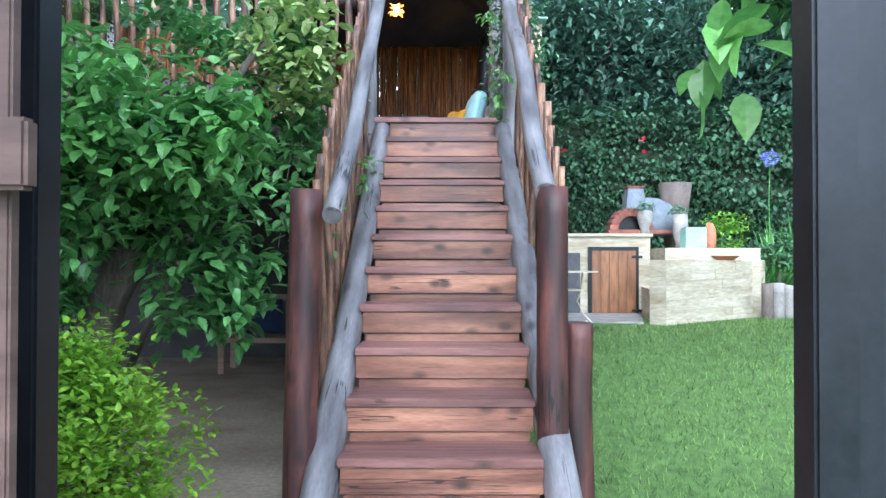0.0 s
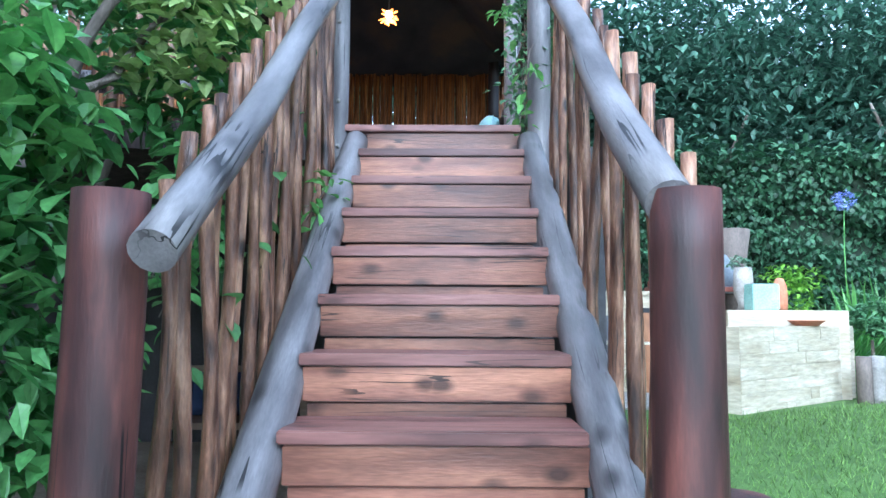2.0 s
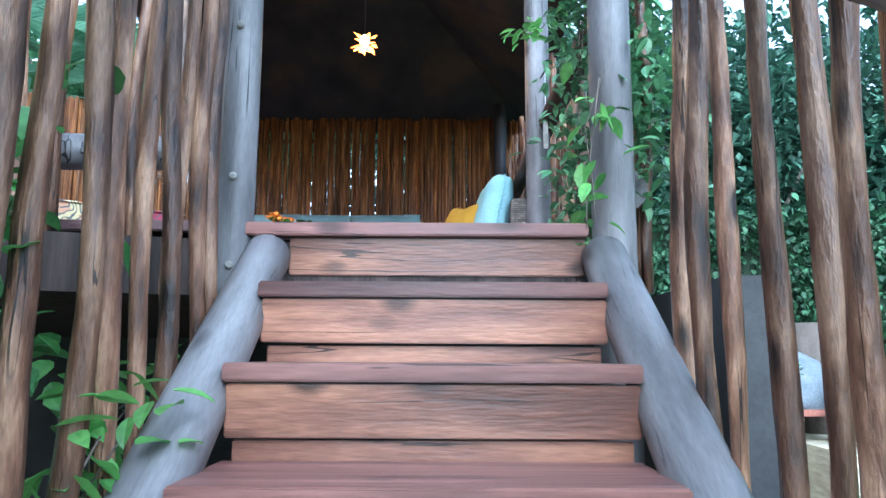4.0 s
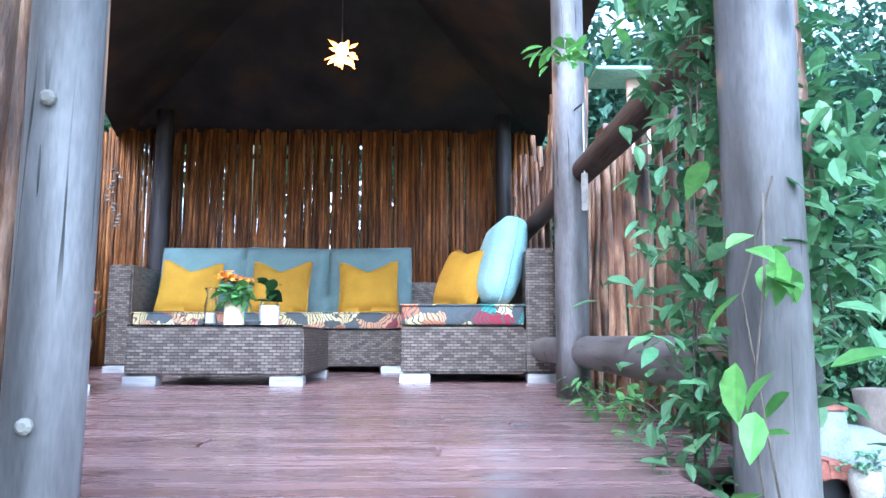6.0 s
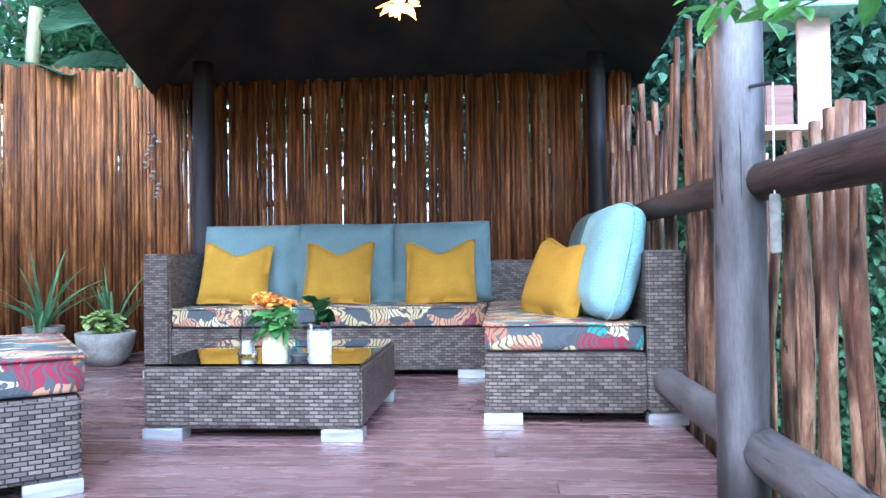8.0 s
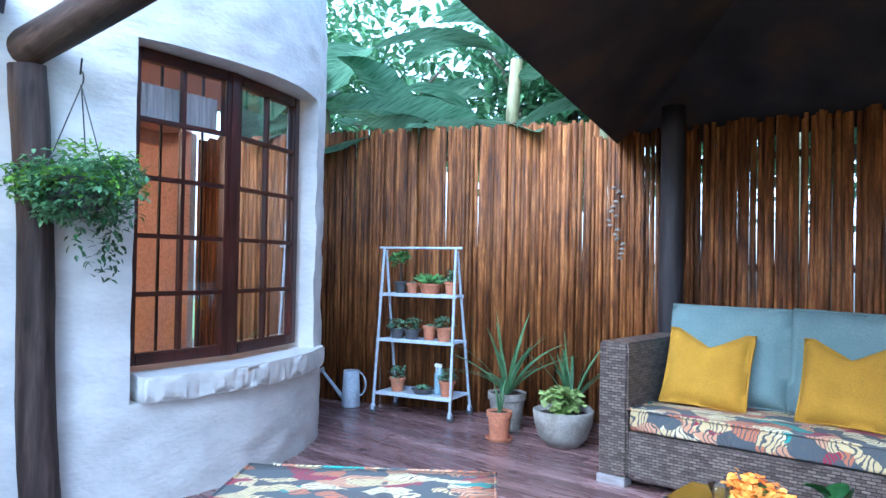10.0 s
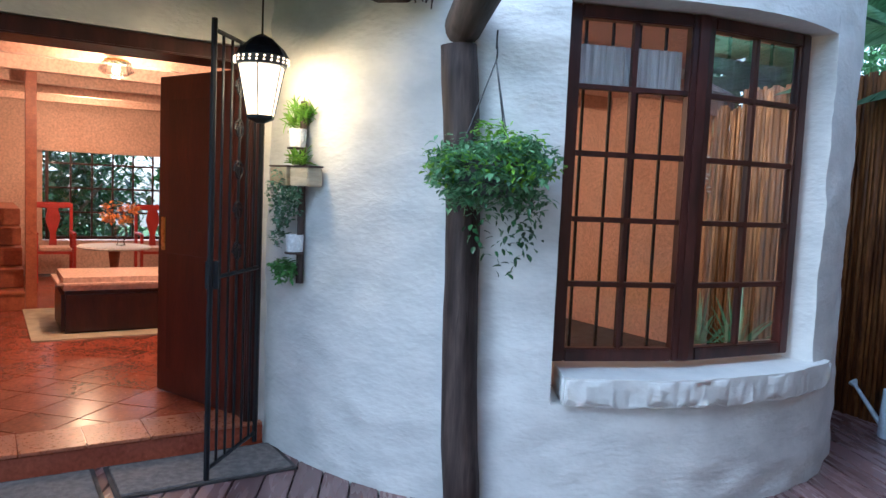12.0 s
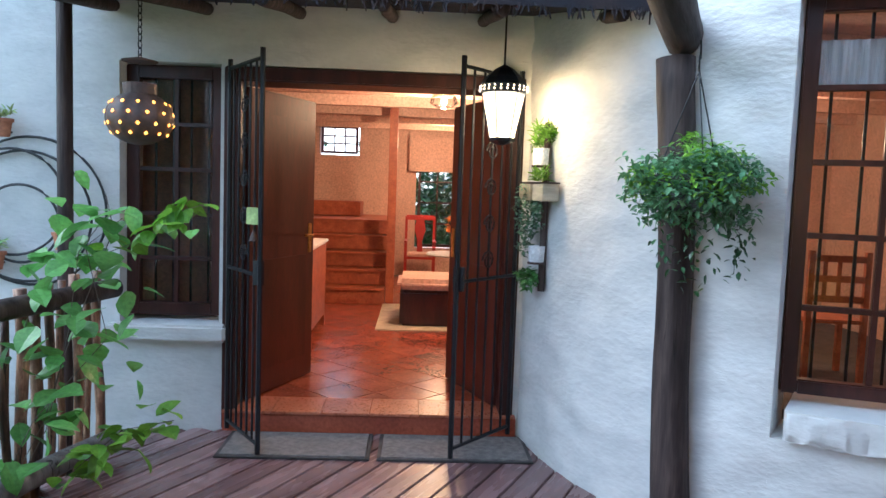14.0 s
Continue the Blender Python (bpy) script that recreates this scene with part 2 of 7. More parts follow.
FOOT_STEEL = material("brushed_steel_foot", [(0.45, 0.46, 0.48), (0.60, 0.61, 0.63)], 0.35, (4, 4, 30), 0.05, 60, metal=0.6, vary=0.05)
MAT_EDGE = material("dark_rubber_edge", [(0.03, 0.028, 0.028), (0.06, 0.055, 0.055)], 0.8, (20, 20, 20), 0.3, 90)
SOIL = material("soil", [(0.02, 0.014, 0.01), (0.05, 0.035, 0.025)], 0.95, (20, 20, 20), 0.8, 100)
PANE = glass("window_pane")
PANE.node_tree.nodes["Math"].inputs[1].default_value = 0.7
TABLE_GLASS = glass("table_glass", (0.55, 0.58, 0.58))
TABLE_GLASS.node_tree.nodes["Math"].inputs[1].default_value = 2.2

# ---- mesh helpers ----


def thing(name, label, category, at=(0, 0, 0), turn=0.0, group="", kind=""):
    ob = new(name)
    ob.matrix_world = pose(*at, 0, 0, turn)
    return tagged(ob, label, category, group, kind)


def link(name, bm, mat, parent=None, label="", smooth=False, kind=""):
    me = bpy.data.meshes.new(name)
    bm.to_mesh(me)
    bm.free()
    if smooth:
        for p in me.polygons:
            p.use_smooth = len(p.vertices) < 6
    for x in (mat if isinstance(mat, (list, tuple)) else [mat]):
        me.materials.append(x)
    ob = new(name, me)
    ob.parent = parent
    return tagged(ob, label, "", "", kind)


part = link


def box(bm, lo, hi, bevel=0.0, m=None, mi=0):
    lo, hi = Vector(lo), Vector(hi)
    r = bmesh.ops.create_cube(bm, size=1, matrix=(m or Matrix()) @ Matrix.Translation((lo + hi) / 2) @ Matrix.Diagonal((*(hi - lo), 1)))
    vs = r["verts"]
    if bevel:
        es = list({e for v in vs for e in v.link_edges})
        r = bmesh.ops.bevel(bm, geom=es, offset=bevel, segments=2, affect="EDGES")
        for f in r["faces"]:
            f.material_index = mi
    if mi:
        for f in {f for v in vs if v.is_valid for f in v.link_faces}:
            f.material_index = mi
    return bm


def boxed(lo, hi, bevel=0.0, m=None):
    return box(bmesh.new(), lo, hi, bevel, m)


def tube(bm, points, radii, sides=10, wobble=0.0, seed=0, caps=True):
    """A tube along points; with wobble its rings lean and swell as a rough pole's do."""
    rings = []
    pts = [Vector(p) for p in points]
    rnd = random.Random(seed)
    phase = [rnd.uniform(0, 6.28) for _ in range(3)]
    for i, p in enumerate(pts):
        d = (pts[min(i + 1, len(pts) - 1)] - pts[max(i - 1, 0)]).normalized()
        a = d.orthogonal() if abs(d.z) < 0.9 else Vector((1, 0, 0))
        a = (a - d * a.dot(d)).normalized()
        b = d.cross(a)
        r = radii[i] if isinstance(radii, (list, tuple)) else radii
        ring = []
        for k in range(sides):
            t = 2 * math.pi * k / sides
            q = r * (1 + wobble * 0.5 * math.sin(2 * t + phase[0] + i * 0.5) + wobble * rnd.uniform(-0.4, 0.4))
            ring.append(bm.verts.new(p + a * math.cos(t) * q + b * math.sin(t) * q))
        rings.append(ring)
    for u, v in zip(rings, rings[1:]):
        for k in range(sides):
            bm.faces.new((u[k], u[(k + 1) % sides], v[(k + 1) % sides], v[k]))
    if caps:
        bm.faces.new(list(reversed(rings[0])))
        bm.faces.new(rings[-1])
    return bm


def pole(p0, p1, r0, r1=None, bend=0.0, wobble=0.1, seed=0, steps=8, sides=10):
    """A rough timber pole as a bmesh."""
    r1 = r0 if r1 is None else r1
    p0, p1 = Vector(p0), Vector(p1)
    rnd = random.Random(seed)
    d = (p1 - p0).normalized()
    a = d.orthogonal().normalized()
    b = d.cross(a)
    pts, rad = [], []
    f1, f2 = rnd.uniform(0, 6), rnd.uniform(0, 6)
    for i in range(steps + 1):
        t = i / steps
        sway = bend * math.sin(math.pi * t)
        pts.append(p0.lerp(p1, t) + a * (sway * math.sin(f1 + 5 * t)) + b * (sway * math.sin(f2 + 4 * t)))
        rad.append(r0 + (r1 - r0) * t)
    return tube(bmesh.new(), pts, rad, sides, wobble, seed)


def lay(ob, p0, p1):
    """Turn ob's own axes so that z runs from p0 to p1, leaving it where it is, so that its grain runs along it."""
    m = (Vector(p1) - Vector(p0)).to_track_quat("Z", "Y").to_matrix().to_4x4()
    m.translation = Vector(p0)
    ob.data.transform(m.inverted())
    ob.matrix_basis = m
    return ob


def lathe(profile, sides=20, bm=None, m=None):
    """A turned body from (radius, height) pairs, closed at both ends."""
    bm = bm or bmesh.new()
    m = m or Matrix()
    rings = [[bm.verts.new(m @ Vector((r * math.cos(2 * math.pi * k / sides), r * math.sin(2 * math.pi * k / sides), z))) for k in range(sides)] for r, z in profile]
    for u, v in zip(rings, rings[1:]):
        for k in range(sides):
            bm.faces.new((u[k], u[(k + 1) % sides], v[(k + 1) % sides], v[k]))
    bm.faces.new(list(reversed(rings[0])))
    bm.faces.new(rings[-1])
    return bm


def prism(outline, z0, z1, bm=None, m=None):
    """A slab over an outline of (x, y), counter-clockwise."""
    bm = bm or bmesh.new()
    m = m or Matrix()
    lo = [bm.verts.new(m @ Vector((x, y, z0))) for x, y in outline]
    hi = [bm.verts.new(m @ Vector((x, y, z1))) for x, y in outline]
    bm.faces.new(list(reversed(lo)))
    bm.faces.new(hi)
    k = len(outline)
    for i in range(k):
        bm.faces.new((lo[i], lo[(i + 1) % k], hi[(i + 1) % k], hi[i]))
    return bm


def leaf_mesh(name, centres, sizes, mat, parent=None, seed=0, droop=0.5, kind="", aspect=0.5, label="", up=None):
    """Many pointed leaves, each folded along its rib (six corners, four faces), as one mesh."""
    rng = np.random.default_rng(seed)
    c = np.asarray(centres, float)
    n = len(c)
    s = np.broadcast_to(np.asarray(sizes, float), (n,)) * rng.uniform(0.7, 1.25, n)
    az = rng.uniform(0, 2 * np.pi, n)
    tilt = rng.normal(-droop, 0.45, n)
    d = np.stack([np.cos(az) * np.cos(tilt), np.sin(az) * np.cos(tilt), np.sin(tilt)], 1)
    side = np.stack([-np.sin(az), np.cos(az), rng.normal(0, 0.35, n)], 1)
    side /= np.linalg.norm(side, axis=1)[:, None]
    nor = np.cross(side, d)
    nor /= np.linalg.norm(nor, axis=1)[:, None]
    nor *= np.sign(nor[:, 2:3] + 1e-6)
    w = aspect * 0.5
    fine = n < 3500
    prof = [(0, 0, 0), (0.32, w, 0.06), (0.32, -w, 0.06), (0.36, 0, 0), (0.72, w * 0.62, 0.03), (0.72, -w * 0.62, 0.03), (1.0, 0, -0.08)]
    if fine:
        prof = [(0, 0, 0), (0.14, w * 0.62, 0.05), (0.14, -w * 0.62, 0.05), (0.16, 0, 0), (0.38, w, 0.08), (0.38, -w, 0.08), (0.40, 0, 0.01), (0.66, w * 0.80, 0.05), (0.66, -w * 0.80, 0.05), (0.68, 0, -0.01), (0.86, w * 0.38, -0.01), (0.86, -w * 0.38, -0.01), (1.0, 0, -0.09)]
    vs = np.stack([c + d * (a * s)[:, None] + side * (b * s)[:, None] + nor * (q * s)[:, None] for a, b, q in [(p[0], p[1], p[2]) for p in prof]], 1).reshape(-1, 3)
    faces = []
    for i in range(n if fine else 0):
        o = 13 * i
        faces += [(o, o + 3, o + 1), (o, o + 2, o + 3), (o + 1, o + 3, o + 6, o + 4), (o + 3, o + 2, o + 5, o + 6), (o + 4, o + 6, o + 9, o + 7), (o + 6, o + 5, o + 8, o + 9), (o + 7, o + 9, o + 12, o + 10), (o + 9, o + 8, o + 11, o + 12)]
    for i in range(0 if fine else n):
        o = 7 * i
        faces += [(o, o + 3, o + 1), (o, o + 2, o + 3), (o + 1, o + 3, o + 6, o + 4), (o + 3, o + 2, o + 5, o + 6)]
    me = bpy.data.meshes.new(name)
    me.from_pydata(vs.tolist(), [], faces)
    me.materials.append(mat)
    ob = new(name, me)
    ob.parent = parent
    return tagged(ob, label, "", "", kind)


def blob(centre, radii, count, seed=0, clumps=14, shell=0.45):
    """Places for leaves: uneven clumps through an ellipsoid."""
    rng = np.random.default_rng(seed)
    c, r = np.array(centre), np.array(radii)
    k = rng.normal(size=(clumps, 3))
    k /= np.linalg.norm(k, axis=1)[:, None]
    k *= rng.uniform(shell, 0.85, (clumps, 1))
    pick = rng.integers(0, clumps, count)
    q = rng.normal(size=(count, 3))
    q /= np.linalg.norm(q, axis=1)[:, None]
    q *= rng.uniform(0.3, 1, (count, 1)) ** 0.5 * rng.uniform(0.22, 0.42, clumps)[pick][:, None]
    return c + (k[pick] + q) * r


# ---- the house's own axes: s along the wall, d out of it ----
TURN = radians(28)
HO = Vector((-4.27, 0.2, 0))
HU = Vector((-math.sin(TURN), math.cos(TURN), 0))
HN = Vector((math.cos(TURN), math.sin(TURN), 0))


def HP(s, d, z=0.0):
    return HO + HU * s + HN * d + Vector((0, 0, z))


HM = Matrix((( HU.x, HN.x, 0, HO.x), (HU.y, HN.y, 0, HO.y), (0, 0, 1, 0), (0, 0, 0, 1)))


def hbox(bm, s0, s1, d0, d1, z0, z1, bevel=0.0):
    """A box in the house's axes."""
    m = Matrix(((HN.x, HU.x, 0, HO.x), (HN.y, HU.y, 0, HO.y), (0, 0, 1, 0), (0, 0, 0, 1)))
    return box(bm, (d0, s0, z0), (d1, s1, z1), bevel, m)


TC, TR = Vector((-5.715, 2.60, 0)), 1.93

# ---- ground ----
def ground_z(x, y):
    """The lawn climbs gently behind the stairs."""
    t = min(max((y + 2.5) / 4.3, 0), 1)
    side = min(max((x - 0.3) / 0.6, 0), 1)
    return -2.42 + side * 0.65 * t * t * (3 - 2 * t) + side * 0.05


bm = bmesh.new()
xs = [-60, -20, -8, -4, -2, 0.3, 0.5, 0.7, 0.9, 1.3, 1.8, 2.4, 3, 4, 5, 7, 10, 20, 60]
ys = [-60, -20, -8, -5, -2.5, -2, -1.5, -1, -0.5, 0, 0.5, 1, 1.5, 2, 2.5, 3, 5, 8, 20, 60]
grid = [[bm.verts.new((x, y, ground_z(x, y))) for x in xs] for y in ys]
for a, b in zip(grid, grid[1:]):
    for i in range(len(xs) - 1):
        bm.faces.new((a[i], a[i + 1], b[i + 1], b[i]))
tagged(link("ground", bm, LAWN, smooth=True), "mown green garden lawn sloping up behind the stairs", "lawn", kind="structure")
bm = prism([(-6, -5.5), (-0.9, -6.5), (1.2, -6.5), (0.55, -2.7), (0.5, 6), (-6, 6)], -2.6, -2.4)
tagged(link("patio_floor", bm, CONCRETE), "worn beige concrete patio floor under the raised deck", "floor", kind="structure")

# ---- stairs ----
G, R, W = 0.262, 0.185, 0.40
stairs = thing("staircase", "red-brown stained timber plank stairs between two grey logs", "staircase")
rnd = random.Random(3)
for k in range(1, 13):
    y, z = -k * G, -k * R
    dx = rnd.uniform(-0.006, 0.006)
    part("tread", boxed((-W - 0.005 + dx, y, z - 0.036), (W + 0.005 + dx, y + 0.285, z), 0.004), RED_WOOD, stairs)
for k in range(0, 13):
    y, z = -k * G, -k * R
    dx = rnd.uniform(-0.006, 0.006)
    part("riser_board", boxed((-W + dx, y + 0.012, z - 0.142), (W + dx, y + 0.05, z - 0.040), 0.003), RISER_WOOD, stairs)
    part("lower_riser_board", boxed((-W + 0.012 + dx, y + 0.03, z - 0.20), (W - 0.012 + dx, y + 0.06, z - 0.148), 0.003), RISER_WOOD, stairs)
for sx, seed in ((-1, 5), (1, 6)):
    lay(part("stringer_log", pole((sx * 0.455, 0.02, -0.085), (sx * 0.475, -3.25, -2.40), 0.062, 0.075, 0.007, 0.018, seed, 22, 16), GREY_LOG, stairs, smooth=True), (sx * 0.455, 0.02, -0.085), (sx * 0.475, -3.25, -2.40))

def sagging(bm, p0, p1, drop, inward):
    """Bends a rail a little down and inward towards its lower third."""
    for v in bm.verts:
        f = (v.co.y - p0[1]) / (p1[1] - p0[1])
        w = math.exp(-((f - 0.78) / 0.17) ** 2)
        v.co.z -= drop * w
        v.co.x += inward * w
    return bm


railing_l = thing("stair_railing", "stair railing with grey log handrail and rough wooden poles", "railing")
lay(part("handrail", sagging(pole((-0.47, 0.02, 0.96), (-0.432, -2.62, -0.892), 0.046, 0.039, 0.012, 0.018, 7, 18, 16), (-0.47, 0.02, 0.96), (-0.432, -2.62, -0.892), 0.035, 0.014), GREY_LOG, railing_l, smooth=True), (-0.47, 0.02, 0.96), (-0.432, -2.62, -0.892))
railing_r = thing("stair_railing", "stair railing with grey log handrail resting on a newel post", "railing")
lay(part("handrail", sagging(pole((0.49, 0.1, 1.0), (0.44, -2.43, -0.785), 0.050, 0.047, 0.012, 0.018, 8, 18, 16), (0.49, 0.1, 1.0), (0.44, -2.43, -0.785), 0.028, -0.012), GREY_LOG, railing_r, smooth=True), (0.49, 0.1, 1.0), (0.44, -2.43, -0.785))
for rail, sx, ya, yb, n, off, up in ((railing_l, -1, -0.10, -2.24, 19, 0.56, 0.13), (railing_r, 1, -0.40, -2.26, 15, 0.533, 0.12)):
    for i in range(n):
        y = ya + (yb - ya) * i / (n - 1) + rnd.uniform(-0.02, 0.02)
        zr = 0.95 + y * 0.69
        x = sx * (off + rnd.uniform(-0.010, 0.010))
        up = 0.013 + (y + 1.4) * 0.089 if sx > 0 else -0.085 + (y + 2.2) * 0.075
        r = rnd.uniform(0.017, 0.024)
        part("baluster", pole((x + rnd.uniform(-0.02, 0.02), y, y * 0.706 - 0.30 - rnd.uniform(0, 0.1)), (x, y + rnd.uniform(-0.02, 0.02), zr + up + rnd.uniform(-0.03, 0.03)), r, r * 0.88, 0.014, 0.24, 40 + i + (100 if sx > 0 else 0), 18, 9), POLE_WOOD, rail, smooth=True)


def log_post(name, label, x, y, z0, z1, r, mat, seed, bend=0.006, wob=0.015, x1=None, y1=None):
    ob = link(name, pole((x, y, z0), (x if x1 is None else x1, y if y1 is None else y1, z1), r, r * 0.95, bend, wob, seed, 14, 18), mat, smooth=True)
    return tagged(ob, label, "post")


log_post("newel_post", "thick dark red stained timber newel post beside the stairs", -0.585, -2.50, -2.4, -0.785, 0.069, NEWEL_WOOD, 11, x1=-0.553)
log_post("newel_post", "thick dark red stained newel post under the handrail", 0.467, -2.42, -2.4, -0.765, 0.068, NEWEL_WOOD, 12)
log_post("short_post", "short dark brown sawn timber post beside the newel", 0.60, -2.28, -2.4, -1.345, 0.068, NEWEL_WOOD, 13)
log_post("stair_top_post", "slim grey-painted post with bolts at the top of the stairs", -0.555, 0.02, -0.35, 2.5, 0.052, GREY_LOG, 14)
log_post("stair_top_post", "thick grey timber post overgrown by a climbing vine", 0.54, 0.24, -2.4, 2.6, 0.068, GREY_POST, 15)
log_post("lapa_post", "grey timber roof post standing on the deck", 0.548, 2.02, 0.0, 2.75, 0.071, GREY_POST, 16)
log_post("lapa_post", "dark timber corner post behind the sofa", -2.45, 5.45, 0.0, 2.3, 0.085, SHADED_LOG, 17)
log_post("lapa_post", "dark timber corner post by the railing", 0.62, 5.55, 0.0, 2.3, 0.075, SHADED_LOG, 18)
log_post("crooked_post", "crooked dark brown log post against the white wall", -3.83, 1.99, 0.0, 2.04, 0.08, DARK_LOG, 19, 0.012, 0.08, -3.87, 1.89)
ob = link("beam_log", pole((-4.0, 1.91, 2.13), (0.55, 2.02, 2.62), 0.085, 0.09, 0.05, 0.06, 20, 20, 16), DARK_LOG, smooth=True)
tagged(lay(ob, (-4.0, 1.91, 2.13), (0.55, 2.02, 2.62)), "thick dark log beam resting on two posts", "beam")

for z in (0.12, 0.55, 1.0, -0.12):
    ob = link("bolt", lathe([(0.011, 0), (0.011, 0.006), (0.006, 0.010)], 10, m=Matrix.Translation((-0.545, -0.032, z)) @ Matrix.Rotation(radians(90), 4, "X")), STONE)
    tagged(ob, "small galvanised bolt head on the grey post", "bolt", "bolts on the stair post")
# ---- deck ----
DECK = [(-7.2, 6.6), (-7.2, -1.0), (-3.62, -1.0), (-0.5, 0.05), (0.40, 0.05), (0.62, 0.4), (0.62, 6.6)]
deck = tagged(new("deck"), "dark red-brown stained timber deck of narrow boards", "deck", kind="structure")


def edge_range(y):
    """Where a board at y starts and ends between the house and the railing."""
    x1 = 0.64 if y > 0.3 else (0.40 if y > 0.0 else -0.5)
    if y < 0.05:
        x1 = -0.5 + (y - 0.05) * 3.1
    x0 = -7.0
    return x0, x1


boards = []
y = -1.0
while y < 6.6:
    x0, x1 = edge_range(y + 0.04)
    x0 = (-4.7 if y < 3.95 else -6.6) if y > 1.0 else -4.27 - 0.531 * (y - 0.2) - 0.03
    x = x0
    while x < x1 - 0.02:
        e = min(x + rnd.uniform(1.6, 3.2), x1)
        if x1 - e < 0.3:
            e = x1
        boards.append((x, e, y))
        x = e + 0.003
    y += 0.138
bm = prism([(-7.2, 6.6), (-7.2, -1.0), (-3.62, -1.0), (-0.5, 0.02), (0.38, 0.02), (0.62, 0.35), (0.62, 6.6)][::-1], -0.20, -0.05)
bmesh.ops.recalc_face_normals(bm, faces=bm.faces)
part("joist_frame", bm, DARK_LOG, deck)
part("edge_board", boxed((-0.52, -0.012, -0.036), (0.41, 0.058, 0.0), 0.004), RED_WOOD, deck)

# ---- roofs ----
bm = bmesh.new()
eave = [Vector(v) for v in ((-1.85, 1.55, 2.28), (-3.05, 5.9, 2.12), (1.05, 6.1, 2.15), (1.0, 1.6, 2.5))]
apex = [Vector((-0.75, 3.5, 3.5)), Vector((-0.75, 4.2, 3.5))]


def roof(bm, e, a, lift):
    v = [bm.verts.new(p + Vector((0, 0, lift))) for p in e]
    t = [bm.verts.new(p + Vector((0, 0, lift))) for p in a]
    bm.faces.new((v[0], v[1], t[1], t[0]))
    bm.faces.new((v[1], v[2], t[1]))
    bm.faces.new((v[2], v[3], t[0], t[1]))
    bm.faces.new((v[3], v[0], t[0]))
    return v


lo = roof(bm, eave, apex, 0)
hi = roof(bm, eave, apex, 0.2)
for i in range(4):
    bm.faces.new((lo[i], lo[(i + 1) % 4], hi[(i + 1) % 4], hi[i]))
bmesh.ops.recalc_face_normals(bm, faces=bm.faces)
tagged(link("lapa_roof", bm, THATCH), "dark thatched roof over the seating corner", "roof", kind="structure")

# ---- house ----
def wall_piece(bm, s0, s1, z0, z1, d0=-0.28, d1=0.0):
    return hbox(bm, s0, s1, d0, d1, z0, z1)


DOOR = (-0.80, 0.78, 2.12)
W2 = (-1.47, -0.90, 0.62, 2.12)
bm = bmesh.new()
for a in ((W2[1], DOOR[0], -2.4, 3.6), (DOOR[0], DOOR[1], 2.12, 3.6), (W2[0], W2[1], -2.4, W2[2]), (W2[0], W2[1], W2[3], 3.6), (-7, W2[0], -2.4, 3.6), (DOOR[1], 1.3, -0.2, 3.6), (DOOR[0], DOOR[1], -2.4, -0.02)):
    wall_piece(bm, *a)
tagged(link("wall_east", bm, PLASTER), "rough white-painted plaster house wall", "wall", kind="structure")


def trowelled(u, z):
    """Relief of hand-laid plaster: broad sagging lumps with small torn ridges here and there."""
    a = noise.noise(Vector((u * 1.6, 3.0, z * 1.5)))
    b = noise.noise(Vector((u * 4.5 + a, 7.0, z * 8.0 + 1.2 * a)))
    c = noise.noise(Vector((u * 9.0 + 2 * b, 1.0, z * 15.0)))
    d = noise.noise(Vector((u * 2.5, 11.0, z * 3.0)))
    return 0.016 * a + 0.013 * b + 0.013 * max(0.0, d + 0.1) * max(0.0, 1 - abs(c) * 4)


def tower(bm, a0, a1, z0, z1, r0, r1, batter=0.0, step=1.0):
    n = max(2, round((a1 - a0) / step) + 1)
    zs = np.linspace(z0, z1, max(2, round((z1 - z0) / 0.035)))
    out, inn = [], []
    for z in zs:
        ro, ri = [], []
        for i in range(n):
            a = radians(a0 + (a1 - a0) * i / (n - 1))
            q = r1 - batter * z + trowelled(a * r1, z)
            ro.append(bm.verts.new((TC.x + math.cos(a) * q, TC.y + math.sin(a) * q, z)))
            ri.append(bm.verts.new((TC.x + math.cos(a) * r0, TC.y + math.sin(a) * r0, z)))
        out.append(ro)
        inn.append(ri)
    for g, flip in ((out, False), (inn, True)):
        for u, v in zip(g, g[1:]):
            for i in range(n - 1):
                f = (u[i], u[i + 1], v[i + 1], v[i])
                bm.faces.new(f[::-1] if flip else f)
    for k in (0, -1):
        for i in range(n - 1):
            bm.faces.new((out[k][i], out[k][i + 1], inn[k][i + 1], inn[k][i]))
    for u, v in zip(range(len(zs) - 1), range(1, len(zs))):
        for i in (0, -1):
            bm.faces.new((out[u][i], out[v][i], inn[v][i], inn[u][i]))


bm = bmesh.new()
A0, A1 = -7.3, 38.0
tower(bm, -75, A0, -0.02, 3.6, 1.62, TR)
tower(bm, A0, A1, -0.02, 0.50, 1.62, TR)
tower(bm, A0, A1, 2.27, 3.6, 1.62, TR)
tower(bm, A1, 100, -0.02, 3.6, 1.62, TR)
bmesh.ops.recalc_face_normals(bm, faces=bm.faces)
for e in bm.edges:
    if len(e.link_faces) == 2 and e.calc_face_angle(0) > radians(50):
        e.smooth = False
tagged(link("wall_tower", bm, PLASTER, smooth=True), "rounded rough white plaster wall of the house", "wall", kind="structure")

# ---- fences ----
fence_bits = []


